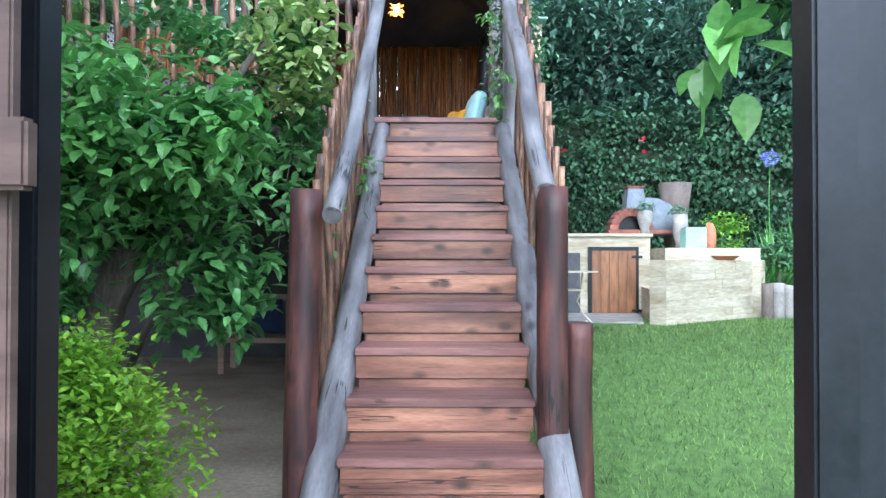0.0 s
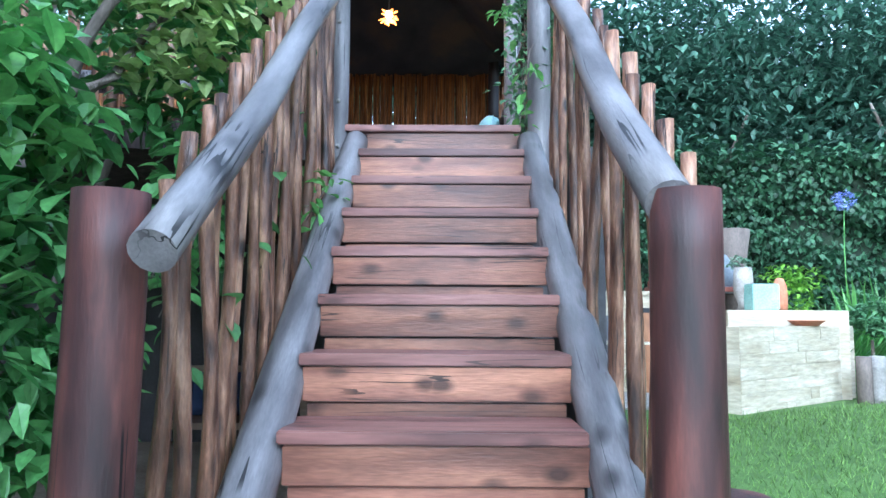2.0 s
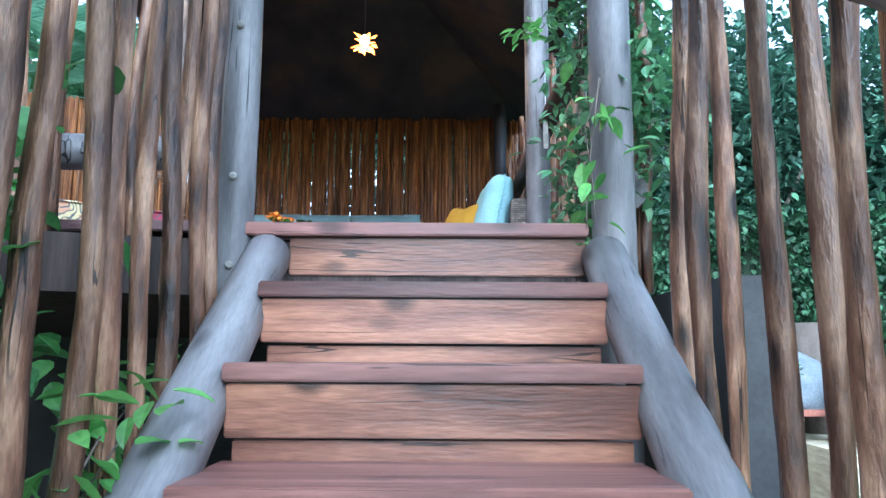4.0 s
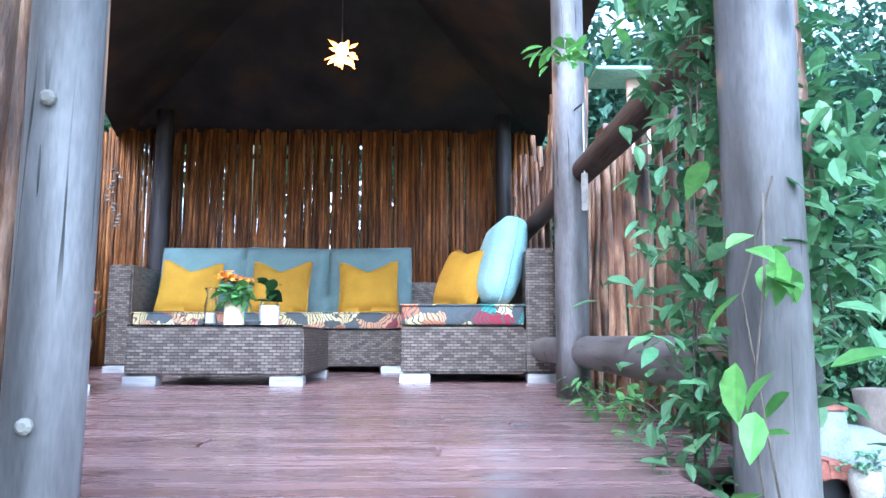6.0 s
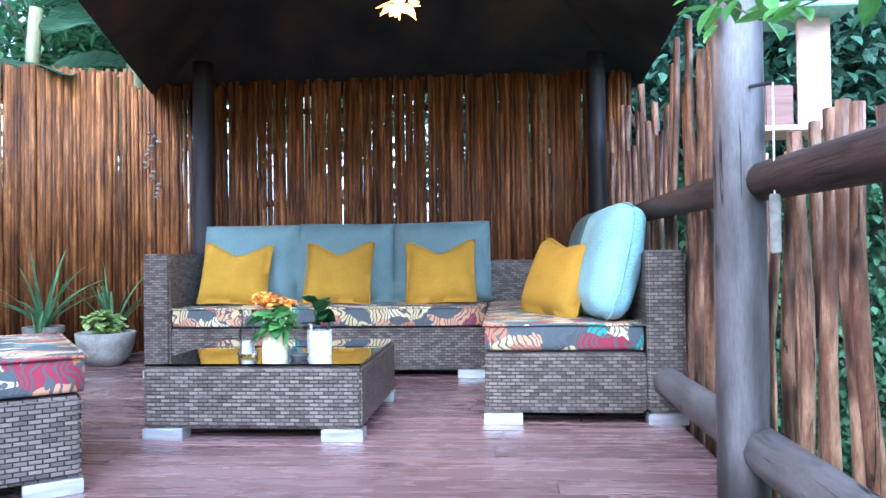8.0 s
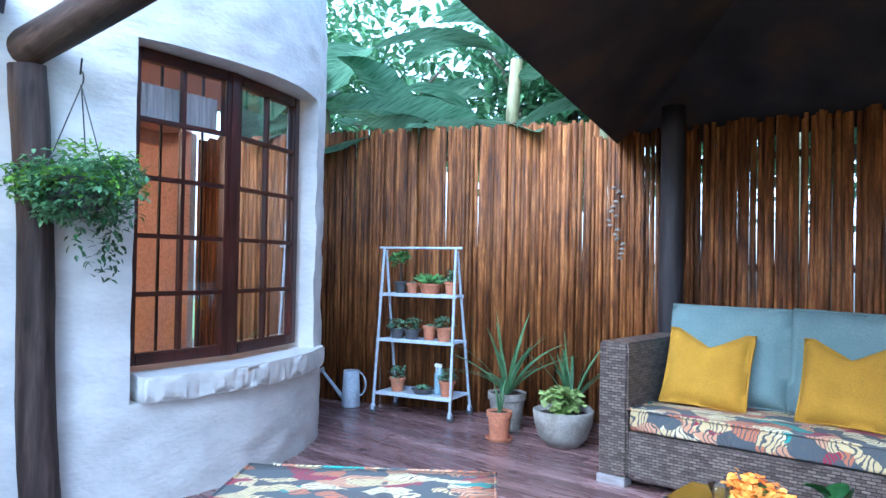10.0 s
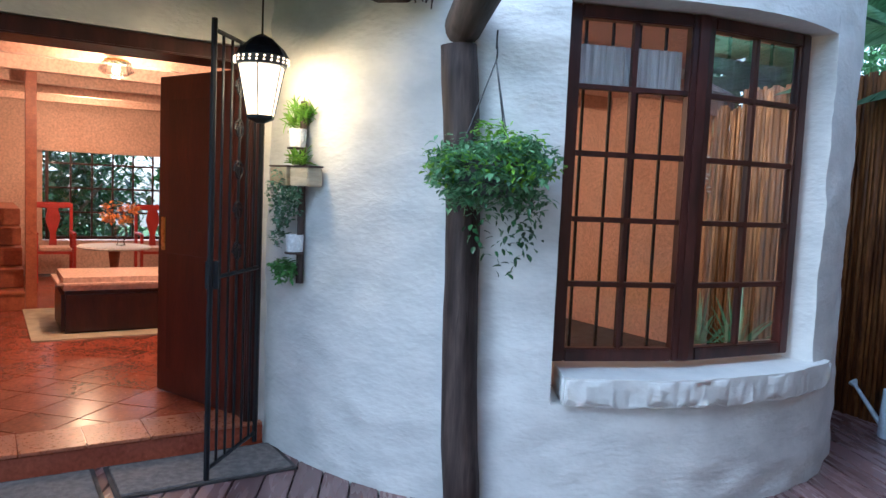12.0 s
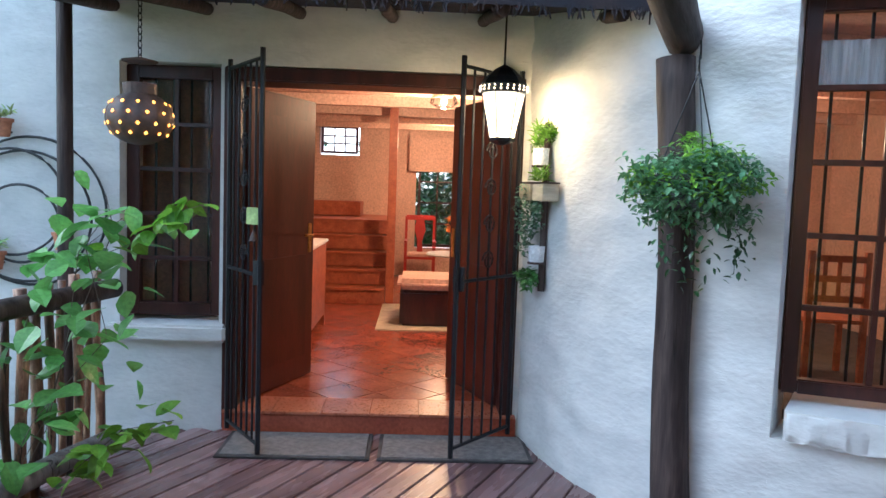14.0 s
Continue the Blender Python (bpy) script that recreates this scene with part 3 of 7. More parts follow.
def reed_fence(name, label, a, b, z0, z1, n, r, seed, parts=True):
    f = thing(name, label, "fence")
    q = random.Random(seed)
    bm = bmesh.new()
    a, b = Vector(a), Vector(b)
    side = (b - a).normalized().cross(Vector((0, 0, 1)))
    for i in range(n):
        p = a.lerp(b, (i + q.uniform(0.2, 0.8)) / n) + side * q.uniform(-0.02, 0.02)
        rr = r * q.uniform(0.7, 1.2)
        lean = q.uniform(-0.02, 0.02)
        top = z1 + q.uniform(-0.03, 0.02)
        d = (b - a).normalized()
        tube(bm, [(p.x, p.y, z0), (p.x + d.x * lean * 0.5, p.y + d.y * lean * 0.5, (z0 + top) / 2), (p.x + d.x * lean, p.y + d.y * lean, top)], rr, 6, 0.1, seed + i)
    part("reeds", bm, REED, f, kind="stuff", smooth=True)
    for z in (0.35, 1.2, z1 - 0.25):
        part("cross_rail", pole((a.x + side.x * -0.04, a.y + side.y * -0.04, z), (b.x + side.x * -0.04, b.y + side.y * -0.04, z), 0.025, 0.025, 0.01, 0.05, seed), DARK_LOG, f, smooth=True)
    return f


def fy(x):
    return 5.24 + 0.404 * (x + 4.44)


reed_fence("reed_fence", "tall brown stick fence behind the plant rack", (-6.6, fy(-6.6), 0), (-3.2, fy(-3.2), 0), 0.0, 2.33, 290, 0.0175, 1)
reed_fence("reed_fence", "tall brown stick fence behind the sofa with gaps of light", (-3.2, 5.72, 0), (0.9, 5.72, 0), 0.0, 2.2, 222, 0.0170, 2)

# ---- soft things and weave ----
def weave_material(name, dark, light, metal=0.0):
    """Flat strands woven over and under, by a brick pattern laid on the upright faces."""
    m = bpy.data.materials.new(name)
    m.use_nodes = True
    n, l = m.node_tree.nodes, m.node_tree.links
    b = n["Principled BSDF"]
    co, sp, cb, ad = n.new("ShaderNodeTexCoord"), n.new("ShaderNodeSeparateXYZ"), n.new("ShaderNodeCombineXYZ"), n.new("ShaderNodeMath")
    l.new(co.outputs["Object"], sp.inputs[0])
    l.new(sp.outputs[0], ad.inputs[0])
    l.new(sp.outputs[1], ad.inputs[1])
    l.new(ad.outputs[0], cb.inputs[0])
    l.new(sp.outputs[2], cb.inputs[1])
    br = n.new("ShaderNodeTexBrick")
    br.inputs["Scale"].default_value = 1.0
    br.inputs["Brick Width"].default_value, br.inputs["Row Height"].default_value, br.inputs["Mortar Size"].default_value = 0.040, 0.0155, 0.0028
    br.inputs["Mortar Smooth"].default_value = 1.0
    br.inputs["Color1"].default_value, br.inputs["Color2"].default_value, br.inputs["Mortar"].default_value = (*dark, 1), (*light, 1), (0.004, 0.003, 0.003, 1)
    l.new(cb.outputs[0], br.inputs[0])
    l.new(br.outputs["Color"], b.inputs["Base Color"])
    b.inputs["Roughness"].default_value = 0.38
    bp = n.new("ShaderNodeBump")
    bp.inputs["Strength"].default_value, bp.inputs["Distance"].default_value = 1.0, 0.004
    bp.invert = True
    l.new(br.outputs["Fac"], bp.inputs["Height"])
    l.new(bp.outputs[0], b.inputs["Normal"])
    return m


WEAVE = weave_material("dark_wicker_weave", (0.075, 0.060, 0.053), (0.21, 0.175, 0.155))


def tropical_material():
    """A printed fabric of overlapping striped leaves in cream, rust, plum and teal on dark blue."""
    m = bpy.data.materials.new("tropical_print")
    m.use_nodes = True
    n, l = m.node_tree.nodes, m.node_tree.links
    b = n["Principled BSDF"]
    b.inputs["Roughness"].default_value = 0.9
    co = n.new("ShaderNodeTexCoord")
    no = n.new("ShaderNodeTexNoise")
    no.inputs["Scale"].default_value = 6.0
    l.new(co.outputs["Object"], no.inputs[0])
    mx = n.new("ShaderNodeVectorMath")
    mx.operation = "MULTIPLY_ADD"
    mx.inputs[1].default_value = (0.16, 0.16, 0.16)
    l.new(no.outputs["Color"], mx.inputs[0])
    l.new(co.outputs["Object"], mx.inputs[2])
    mp = n.new("ShaderNodeMapping")
    mp.inputs["Scale"].default_value = (1.0, 1.9, 1.5)
    mp.inputs["Rotation"].default_value = (0, 0, 0.6)
    l.new(mx.outputs[0], mp.inputs[0])
    vo = n.new("ShaderNodeTexVoronoi")
    vo.inputs["Scale"].default_value = 8.5
    l.new(mp.outputs[0], vo.inputs[0])
    ra = n.new("ShaderNodeValToRGB")
    ra.color_ramp.interpolation = "CONSTANT"
    cols = [(0.0, (0.075, 0.095, 0.11)), (0.24, (0.55, 0.46, 0.25)), (0.42, (0.42, 0.16, 0.085)), (0.52, (0.07, 0.08, 0.09)), (0.62, (0.52, 0.29, 0.17)), (0.74, (0.25, 0.03, 0.06)), (0.80, (0.06, 0.30, 0.27)), (0.87, (0.62, 0.57, 0.36))]
    e = ra.color_ramp.elements
    e[0].position, e[0].color = cols[0][0], (*cols[0][1], 1)
    e[1].position, e[1].color = cols[1][0], (*cols[1][1], 1)
    for p, c in cols[2:]:
        x = e.new(p)
        x.color = (*c, 1)
    sp = n.new("ShaderNodeSeparateColor")
    l.new(vo.outputs["Color"], sp.inputs[0])
    l.new(sp.outputs[0], ra.inputs[0])
    wa = n.new("ShaderNodeTexWave")
    wa.inputs["Scale"].default_value, wa.inputs["Distortion"].default_value = 14.0, 5.0
    l.new(mp.outputs[0], wa.inputs[0])
    gt = n.new("ShaderNodeMath")
    gt.operation = "GREATER_THAN"
    gt.inputs[1].default_value = 0.78
    l.new(wa.outputs[0], gt.inputs[0])
    mc = n.new("ShaderNodeMix")
    mc.data_type = "RGBA"
    mc.inputs[7].default_value = (0.09, 0.10, 0.105, 1)
    l.new(gt.outputs[0], mc.inputs[0])
    l.new(ra.outputs[0], mc.inputs[6])
    l.new(mc.outputs[2], b.inputs["Base Color"])
    return m


PRINT = tropical_material()


def cushion_mesh(w, d, h, puff=0.35, notch=0.0, n=12, seed=0, rim=0.25):
    """A stuffed cushion lying flat: w by d, h thick, with pinched corners; notch presses its far edge in."""
    bm = bmesh.new()
    q = random.Random(seed)
    sides = []
    for s in (1, -1):
        g = []
        for j in range(n + 1):
            row = []
            for i in range(n + 1):
                u, v = 2 * i / n - 1, 2 * j / n - 1
                edge = (1 - abs(u) ** 5) * (1 - abs(v) ** 5)
                x = u * w / 2 * (1 - 0.05 * (1 - v * v) * (1 if notch else 0.2))
                y = v * d / 2 * (1 - 0.05 * (1 - u * u) * (1 if notch else 0.2))
                if v > 0:
                    y -= notch * v ** 2 * max(0, 1 - abs(u) * 1.25)
                z = s * h / 2 * ((1 - puff) * edge ** (0.25 if puff > 0.3 else 0.08) + puff * edge ** 0.9)
                z += 0.005 * noise.noise(Vector((x * 5 + seed, y * 5, s)))
                row.append(bm.verts.new((x, y, z * (1 if 0 < i < n and 0 < j < n else rim))))
            g.append(row)
        sides.append(g)
        for j in range(n):
            for i in range(n):
                f = (g[j][i], g[j][i + 1], g[j + 1][i + 1], g[j + 1][i])
                bm.faces.new(f if s > 0 else f[::-1])
    ring = [(0, i) for i in range(n)] + [(j, n) for j in range(n)] + [(n, i) for i in range(n, 0, -1)] + [(j, 0) for j in range(n, 0, -1)]
    a, b = sides
    for (j, i), (j2, i2) in zip(ring, ring[1:] + ring[:1]):
        bm.faces.new((b[j][i], b[j2][i2], a[j2][i2], a[j][i]))
    return bm


def stuffed_mesh(w, d, h, seed=0):
    """A plump cushion: a rounded square, full in the middle and thinner at its seam, with soft dents."""
    bm = bmesh.new()
    bmesh.ops.create_icosphere(bm, subdivisions=5, radius=1)
    for v in bm.verts:
        x, y, z = v.co
        p = (abs(x) ** 4 + abs(y) ** 4 + abs(z) ** 4) ** (-1 / 4)
        x, y, z = x * p, y * p, z * p
        e = max(abs(x), abs(y))
        k = 1 - 0.38 * e ** 4
        q = noise.noise(Vector((x * 2.2 + seed, y * 2.2, z)))
        v.co = (x * w / 2 * (1 - 0.03 * (1 - y * y)), y * d / 2 * (1 - 0.03 * (1 - x * x)), z * h / 2 * k + 0.014 * q)
    return bm


def cushion(name, label, w, d, h, m, mat, puff=0.35, notch=0.0, seed=0, group=""):
    ob = new(name)
    ob.matrix_world = m
    tagged(ob, label, "cushion", group)
    if puff == 0.35:
        part("cover", stuffed_mesh(w, d, h, seed), mat, ob, smooth=True)
    elif puff > 0.3:
        part("cover", cushion_mesh(w, d, h, puff, notch, 14, seed), mat, ob, smooth=True)
    else:
        bm = bmesh.new()
        bmesh.ops.create_cube(bm, size=1, matrix=Matrix.Diagonal((w - 0.006, d - 0.006, h, 1)))
        bmesh.ops.subdivide_edges(bm, edges=list(bm.edges), cuts=9, use_grid_fill=True)
        for v in bm.verts:
            u, t = 2 * v.co.x / w, 2 * v.co.y / d
            v.co.z *= 0.90 + 0.14 * (1 - u ** 4) * (1 - t ** 4)
            r = 1 - 0.012 * (2 * abs(v.co.z) / h) ** 3 - 0.006
            v.co.x, v.co.y = v.co.x * r, v.co.y * r
        part("cover", bm, mat, ob, smooth=True)
    bm = bmesh.new()
    k = 40
    pts = []
    for i in range(k + 1):
        t = 4 * i / k
        u, v = ((-1 + 2 * (t % 1), -1), (1, -1 + 2 * (t % 1)), (1 - 2 * (t % 1), 1), (-1, 1 - 2 * (t % 1)), (-1, -1))[min(int(t), 4)]
        x, y = u * w / 2 * (1 - 0.05 * (1 - v * v) * (1 if notch else 0.2)), v * d / 2 * (1 - 0.05 * (1 - u * u) * (1 if notch else 0.2))
        if v > 0:
            y -= notch * v ** 2 * max(0, 1 - abs(u) * 1.25)
        if puff == 0.35:
            g = (abs(u) ** 4 + abs(v) ** 4) ** -0.25
            x, y = u * g * w / 2 * 1.002, v * g * d / 2 * 1.002
        pts.append((x, y, 0 if puff > 0.3 else h * 0.44))
    tube(bm, pts, 0.006, 5)
    part("piping", bm, mat, ob, smooth=True)
    return ob


def wicker_block(t, name, lo, hi):
    return part(name, boxed(lo, hi, 0.012), WEAVE, t)


# ---- the corner sofa, its pouf and the table ----
FOOT = 0.048
sofa = thing("sofa", "dark brown woven wicker three-seat sofa with one arm", "sofa")
wicker_block(sofa, "base", (-2.22, 4.36, 0.05), (-0.215, 5.17, 0.312))
wicker_block(sofa, "armrest", (-2.40, 4.36, 0.05), (-2.225, 5.17, 0.785))
wicker_block(sofa, "backrest", (-2.22, 5.04, 0.313), (-0.215, 5.17, 0.72))
chaise = thing("chaise", "dark brown woven wicker corner lounger with side backrest", "sofa")
wicker_block(chaise, "base", (-0.205, 3.11, 0.05), (0.495, 5.17, 0.312))
wicker_block(chaise, "side_backrest", (0.50, 3.11, 0.05), (0.665, 5.17, 0.755))
wicker_block(chaise, "backrest", (-0.205, 5.04, 0.313), (0.495, 5.17, 0.72))


def feet(t, places, w=0.17, d=0.09):
    """Low flat steel feet under a wicker frame."""
    for x, y in places:
        part("leg", boxed((x, y, 0.0), (x + w, y + d, FOOT), 0.003), FOOT_STEEL, t)


feet(sofa, ((-2.405, 4.355), (-0.40, 4.355), (-2.405, 5.07), (-0.40, 5.07)))
feet(chaise, ((-0.21, 3.105), (0.50, 3.105), (-0.21, 5.07), (0.50, 5.07)))
cushion("seat_cushion", "long seat cushion with tropical leaf print on the sofa", 1.99, 0.70, 0.125, pose(-1.215, 4.69, 0.377), PRINT, 0.25, seed=1)
cushion("seat_cushion", "seat cushion with cream and navy leaf print on the chaise", 0.70, 1.90, 0.125, pose(0.142, 4.07, 0.377), PRINT, 0.25, seed=2)
for i, x in enumerate((-1.88, -1.20, -0.54)):
    cushion("back_cushion", "square grey-blue back cushion leaning on the sofa back", 0.68, 0.55, 0.17, pose(x, 4.89, 0.712, 77 + i, (0, 1, -1)[i], 0), CUSHION_GREY, 0.4, seed=3 + i, group="back cushions of the sofa")
    cushion("throw_pillow", "mustard yellow pillow with pinched top on the sofa", 0.46, 0.43, 0.14, pose(x - 0.035 + 0.025 * i, 4.69 - 0.01 * i, 0.645, 70, (3, 0, -2)[i], (6, -3, 0)[i]), MUSTARD, 0.75, 0.09, 6 + i, group="mustard pillows")
cushion("back_cushion", "light blue back cushion standing on the chaise", 0.56, 0.56, 0.23, pose(0.385, 3.44, 0.705, 77, 0, -82), CUSHION_BLUE, 0.35, seed=10)
cushion("back_cushion", "grey-blue back cushion further along the chaise", 0.60, 0.56, 0.20, pose(0.37, 4.25, 0.715, 76, 0, -86), CUSHION_GREY, 0.35, seed=11)
cushion("throw_pillow", "mustard yellow pillow leaning on blue chaise cushion", 0.46, 0.42, 0.19, pose(0.17, 3.64, 0.625, 68, 4, -58), MUSTARD, 0.75, 0.05, 12)

table = thing("coffee_table", "low square wicker coffee table with dark glass top", "table")
TX0, TX1, TY0, TY1 = -1.60, -0.69, 2.785, 3.695
wicker_block(table, "body", (TX0, TY0, 0.05), (TX1, TY1, 0.300))
top = part("tabletop", boxed((TX0 + 0.004, TY0 + 0.004, 0.304), (TX1 - 0.004, TY1 - 0.004, 0.312), 0.002), TABLE_GLASS, table)
part("shelf_board", boxed((TX0 + 0.03, TY0 + 0.03, 0.3005), (TX1 - 0.03, TY1 - 0.03, 0.3025)), BROWN_FRAME, table)
feet(table, ((TX0 - 0.003, TY0 - 0.005), (TX1 - 0.167, TY0 - 0.005), (TX0 - 0.003, TY1 - 0.085), (TX1 - 0.167, TY1 - 0.085)))

pouf = thing("ottoman", "square wicker ottoman with flat steel corner feet", "ottoman", (-2.10, 2.22, 0), 37)
wicker_block(pouf, "body", (-0.45, -0.46, 0.05), (0.45, 0.46, 0.312))
feet(pouf, [(x, y) for x in (-0.455, 0.285) for y in (-0.465, 0.375)])
cushion("seat_cushion", "square seat cushion with tropical leaf print on ottoman", 0.93, 0.93, 0.125, pose(-2.10, 2.22, 0.377, 0, 0, 37), PRINT, 0.25, seed=13)

# ---- plants and pots ----
FLOWER_ORANGE = material("orange_petals", [(0.75, 0.22, 0.02), (0.85, 0.40, 0.06)], 0.6, (9, 9, 9), 0.1, island=True, vary=0.2)
FLOWER_PINK = material("pink_petals", [(0.75, 0.05, 0.12), (0.80, 0.15, 0.25)], 0.6, (9, 9, 9), 0.1, island=True, vary=0.2)
FLOWER_BLUE = material("lilac_petals", [(0.25, 0.28, 0.75), (0.38, 0.42, 0.85)], 0.6, (9, 9, 9), 0.1, island=True, vary=0.2)
CREAM_POT = material("cream_glaze", [(0.66, 0.58, 0.34), (0.72, 0.65, 0.42)], 0.3, (6, 6, 6), 0.05)
SUCCULENT = material("succulent", [(0.07, 0.16, 0.09), (0.16, 0.28, 0.17)], 0.5, (9, 9, 9), 0.1, island=True, vary=0.3)
YELLOW_GREEN = material("yellow_green_leaf", [(0.25, 0.38, 0.10), (0.45, 0.55, 0.22)], 0.5, (9, 9, 9), 0.1, island=True, vary=0.3, translucent=0.2)
CLEAR = glass("clear_glass", (0.93, 0.95, 0.95))
CLEAR.node_tree.nodes["Math"].inputs[1].default_value = 0.8
CHARCOAL = material("dark_grey_pot", [(0.05, 0.055, 0.06), (0.09, 0.09, 0.10)], 0.7, (8, 8, 8), 0.2)
BLUE_BOTTLE = material("pale_blue_bottle", [(0.28, 0.42, 0.52), (0.33, 0.47, 0.56)], 0.4, (8, 8, 8), 0.05)


def pot(parent, r0, r1, h, mat, rim=True, name="pot", saucer=False):
    prof = [(r0, 0), (r1, h * 0.98), (r1 + (0.006 if rim else 0), h * 0.80), (r1 + (0.007 if rim else 0), h), (r1 - 0.008, h), (r1 - 0.012, h - 0.02)]
    prof = [(r0, 0), (r0 + (r1 - r0) * 0.8, h * 0.80), (r1 + (0.006 if rim else -0.004), h * 0.82), (r1 + (0.007 if rim else 0), h), (r1 - 0.008, h), (r1 - 0.012, h - 0.02)]
    part(name, lathe(prof, 24), mat, parent, smooth=False)
    part("soil", lathe([(r1 - 0.014, h - 0.025), (r1 - 0.014, h - 0.012)], 16), SOIL, parent)
    if saucer:
        part("saucer", lathe([(r0 + 0.02, 0), (r0 + 0.035, 0.022), (r0 + 0.028, 0.024), (r0 + 0.02, 0.008)], 20), mat, parent)


def strap_leaves(parent, z, n, length, spread, mat, seed, width=0.022, droop=0.5, name="leaves"):
    """Long arching blades."""
    q = random.Random(seed)
    vs, fs = [], []
    for _ in range(n):
        a = q.uniform(0, 6.283)
        lean = q.uniform(0.1, 1.0) * spread
        ln = length * q.uniform(0.6, 1.1)
        w = width * q.uniform(0.7, 1.2)
        sx, sy = -math.sin(a), math.cos(a)
        o = len(vs)
        for i in range(8):
            t = i / 7
            rr = 0.015 + lean * (t + droop * t * t * 1.2)
            zz = z + ln * (t - droop * lean / max(spread, 0.01) * t * t * 0.75)
            ww = w * (1 - t) ** 0.6 * (0.6 + 0.8 * min(t * 3, 1)) / 1.4 + 0.0008
            c = (math.cos(a) * rr, math.sin(a) * rr, zz)
            vs += [(c[0] - sx * ww, c[1] - sy * ww, zz + ww * 0.25), (c[0], c[1], zz), (c[0] + sx * ww, c[1] + sy * ww, zz + ww * 0.25)]
        for i in range(7):
            p = o + 3 * i
            fs += [(p, p + 1, p + 4, p + 3), (p + 1, p + 2, p + 5, p + 4)]
    me = bpy.data.meshes.new(name)
    me.from_pydata(vs, [], fs)
    me.materials.append(mat)
    ob = new(name, me)
    ob.parent = parent
    return ob


def rosette(parent, z, r, n, mat, seed, name="rosette"):
    """Thick pointed leaves in a rosette."""
    q = random.Random(seed)
    bm = bmesh.new()
    for i in range(n):
        a = i * 2.4
        up = 0.15 + 0.85 * i / n
        ln = r * (1.15 - 0.4 * i / n)
        d = Vector((math.cos(a) * math.cos(up), math.sin(a) * math.cos(up), math.sin(up)))
        p = Vector((0, 0, z))
        tube(bm, [p, p + d * ln * 0.45 + Vector((0, 0, 0.01)), p + d * ln], [ln * 0.09, ln * 0.13, ln * 0.01], 5)
    return part(name, bm, mat, parent, smooth=True)


def potted(name, label, at, r0, r1, h, mat, saucer=False, rim=True, turn=0):
    t = thing(name, label, "potted plant", at, turn)
    pot(t, r0, r1, h, mat, rim, "pot", saucer)
    return t


TZ = 0.3125
t = potted("potted_flower", "orange flowering plant in cream cylinder pot on table", (-1.08, 2.90, TZ), 0.052, 0.052, 0.13, CREAM_POT, rim=False)
leaf_mesh("leaves", blob((0, 0, 0.17), (0.10, 0.10, 0.07), 70, 4), 0.075, LEAF, t, 4, 0.2, aspect=0.7)
leaf_mesh("blossoms", blob((0, 0, 0.255), (0.105, 0.09, 0.035), 260, 5), 0.022, FLOWER_ORANGE, t, 5, 0.0, aspect=1.0)
part("stem", pole((0, 0, 0.1), (0.01, 0, 0.24), 0.004, 0.003, steps=3, sides=6), LEAF, t)
t = potted("potted_plant", "broad-leaved green plant in white pot on table", (-0.93, 3.06, TZ), 0.052, 0.056, 0.11, WHITE, rim=False)
leaf_mesh("leaves", [(0.01 * math.cos(i), 0.01 * math.sin(i), 0.13 + 0.012 * i) for i in range(9)], 0.12, LEAF_DARK, t, 8, -0.5, aspect=0.65)
part("inner_pot", lathe([(0.045, 0.09), (0.05, 0.145), (0.046, 0.145)], 20), CLEAR, t)
t = thing("hurricane_lamp", "clear glass hurricane lamp with white candle on table", "candle holder", (-1.24, 3.02, TZ))
part("glass_chimney", lathe([(0.04, 0.0), (0.045, 0.012), (0.03, 0.05), (0.038, 0.10), (0.022, 0.17), (0.038, 0.205)], 24), CLEAR, t, smooth=True)
part("candle", lathe([(0.026, 0.014), (0.026, 0.065), (0.02, 0.068)], 16), WHITE, t)
t = thing("ashtray", "small round dark glass dish on the table", "dish", (-0.985, 2.93, TZ))
part("dish", lathe([(0.03, 0), (0.042, 0.02), (0.037, 0.022), (0.028, 0.008)], 20), CHARCOAL, t)

t = potted("potted_plant", "terracotta pot with saucer and thin green shoots", (-3.36, 4.74, 0), 0.062, 0.082, 0.20, TERRACOTTA, True)
strap_leaves(t, 0.19, 7, 0.28, 0.14, LEAF_BLUE, 4, 0.008)
t = potted("potted_plant", "tall pale concrete pot with long strappy leaves", (-3.52, 5.05, 0), 0.10, 0.135, 0.27, STONE)
strap_leaves(t, 0.25, 22, 0.62, 0.40, LEAF_BLUE, 5, 0.02, 0.55)
t = potted("potted_plant", "strappy green plant in a low grey pot", (-3.13, 5.30, 0), 0.11, 0.14, 0.18, STONE)
strap_leaves(t, 0.17, 18, 0.60, 0.34, LEAF_BLUE, 6, 0.02, 0.5)
t = thing("potted_plant", "round grey stone bowl with yellow-green leafy plant", "potted plant", (-2.97, 4.93, 0))
part("pot", lathe([(0.11, 0), (0.165, 0.06), (0.195, 0.16), (0.205, 0.235), (0.19, 0.24), (0.18, 0.20)], 36), STONE, t, smooth=True)
part("soil", lathe([(0.182, 0.195), (0.18, 0.205)], 20), SOIL, t)
leaf_mesh("leaves", blob((0, 0, 0.30), (0.15, 0.15, 0.10), 260, 9), 0.06, YELLOW_GREEN, t, 9, 0.1, aspect=0.9)

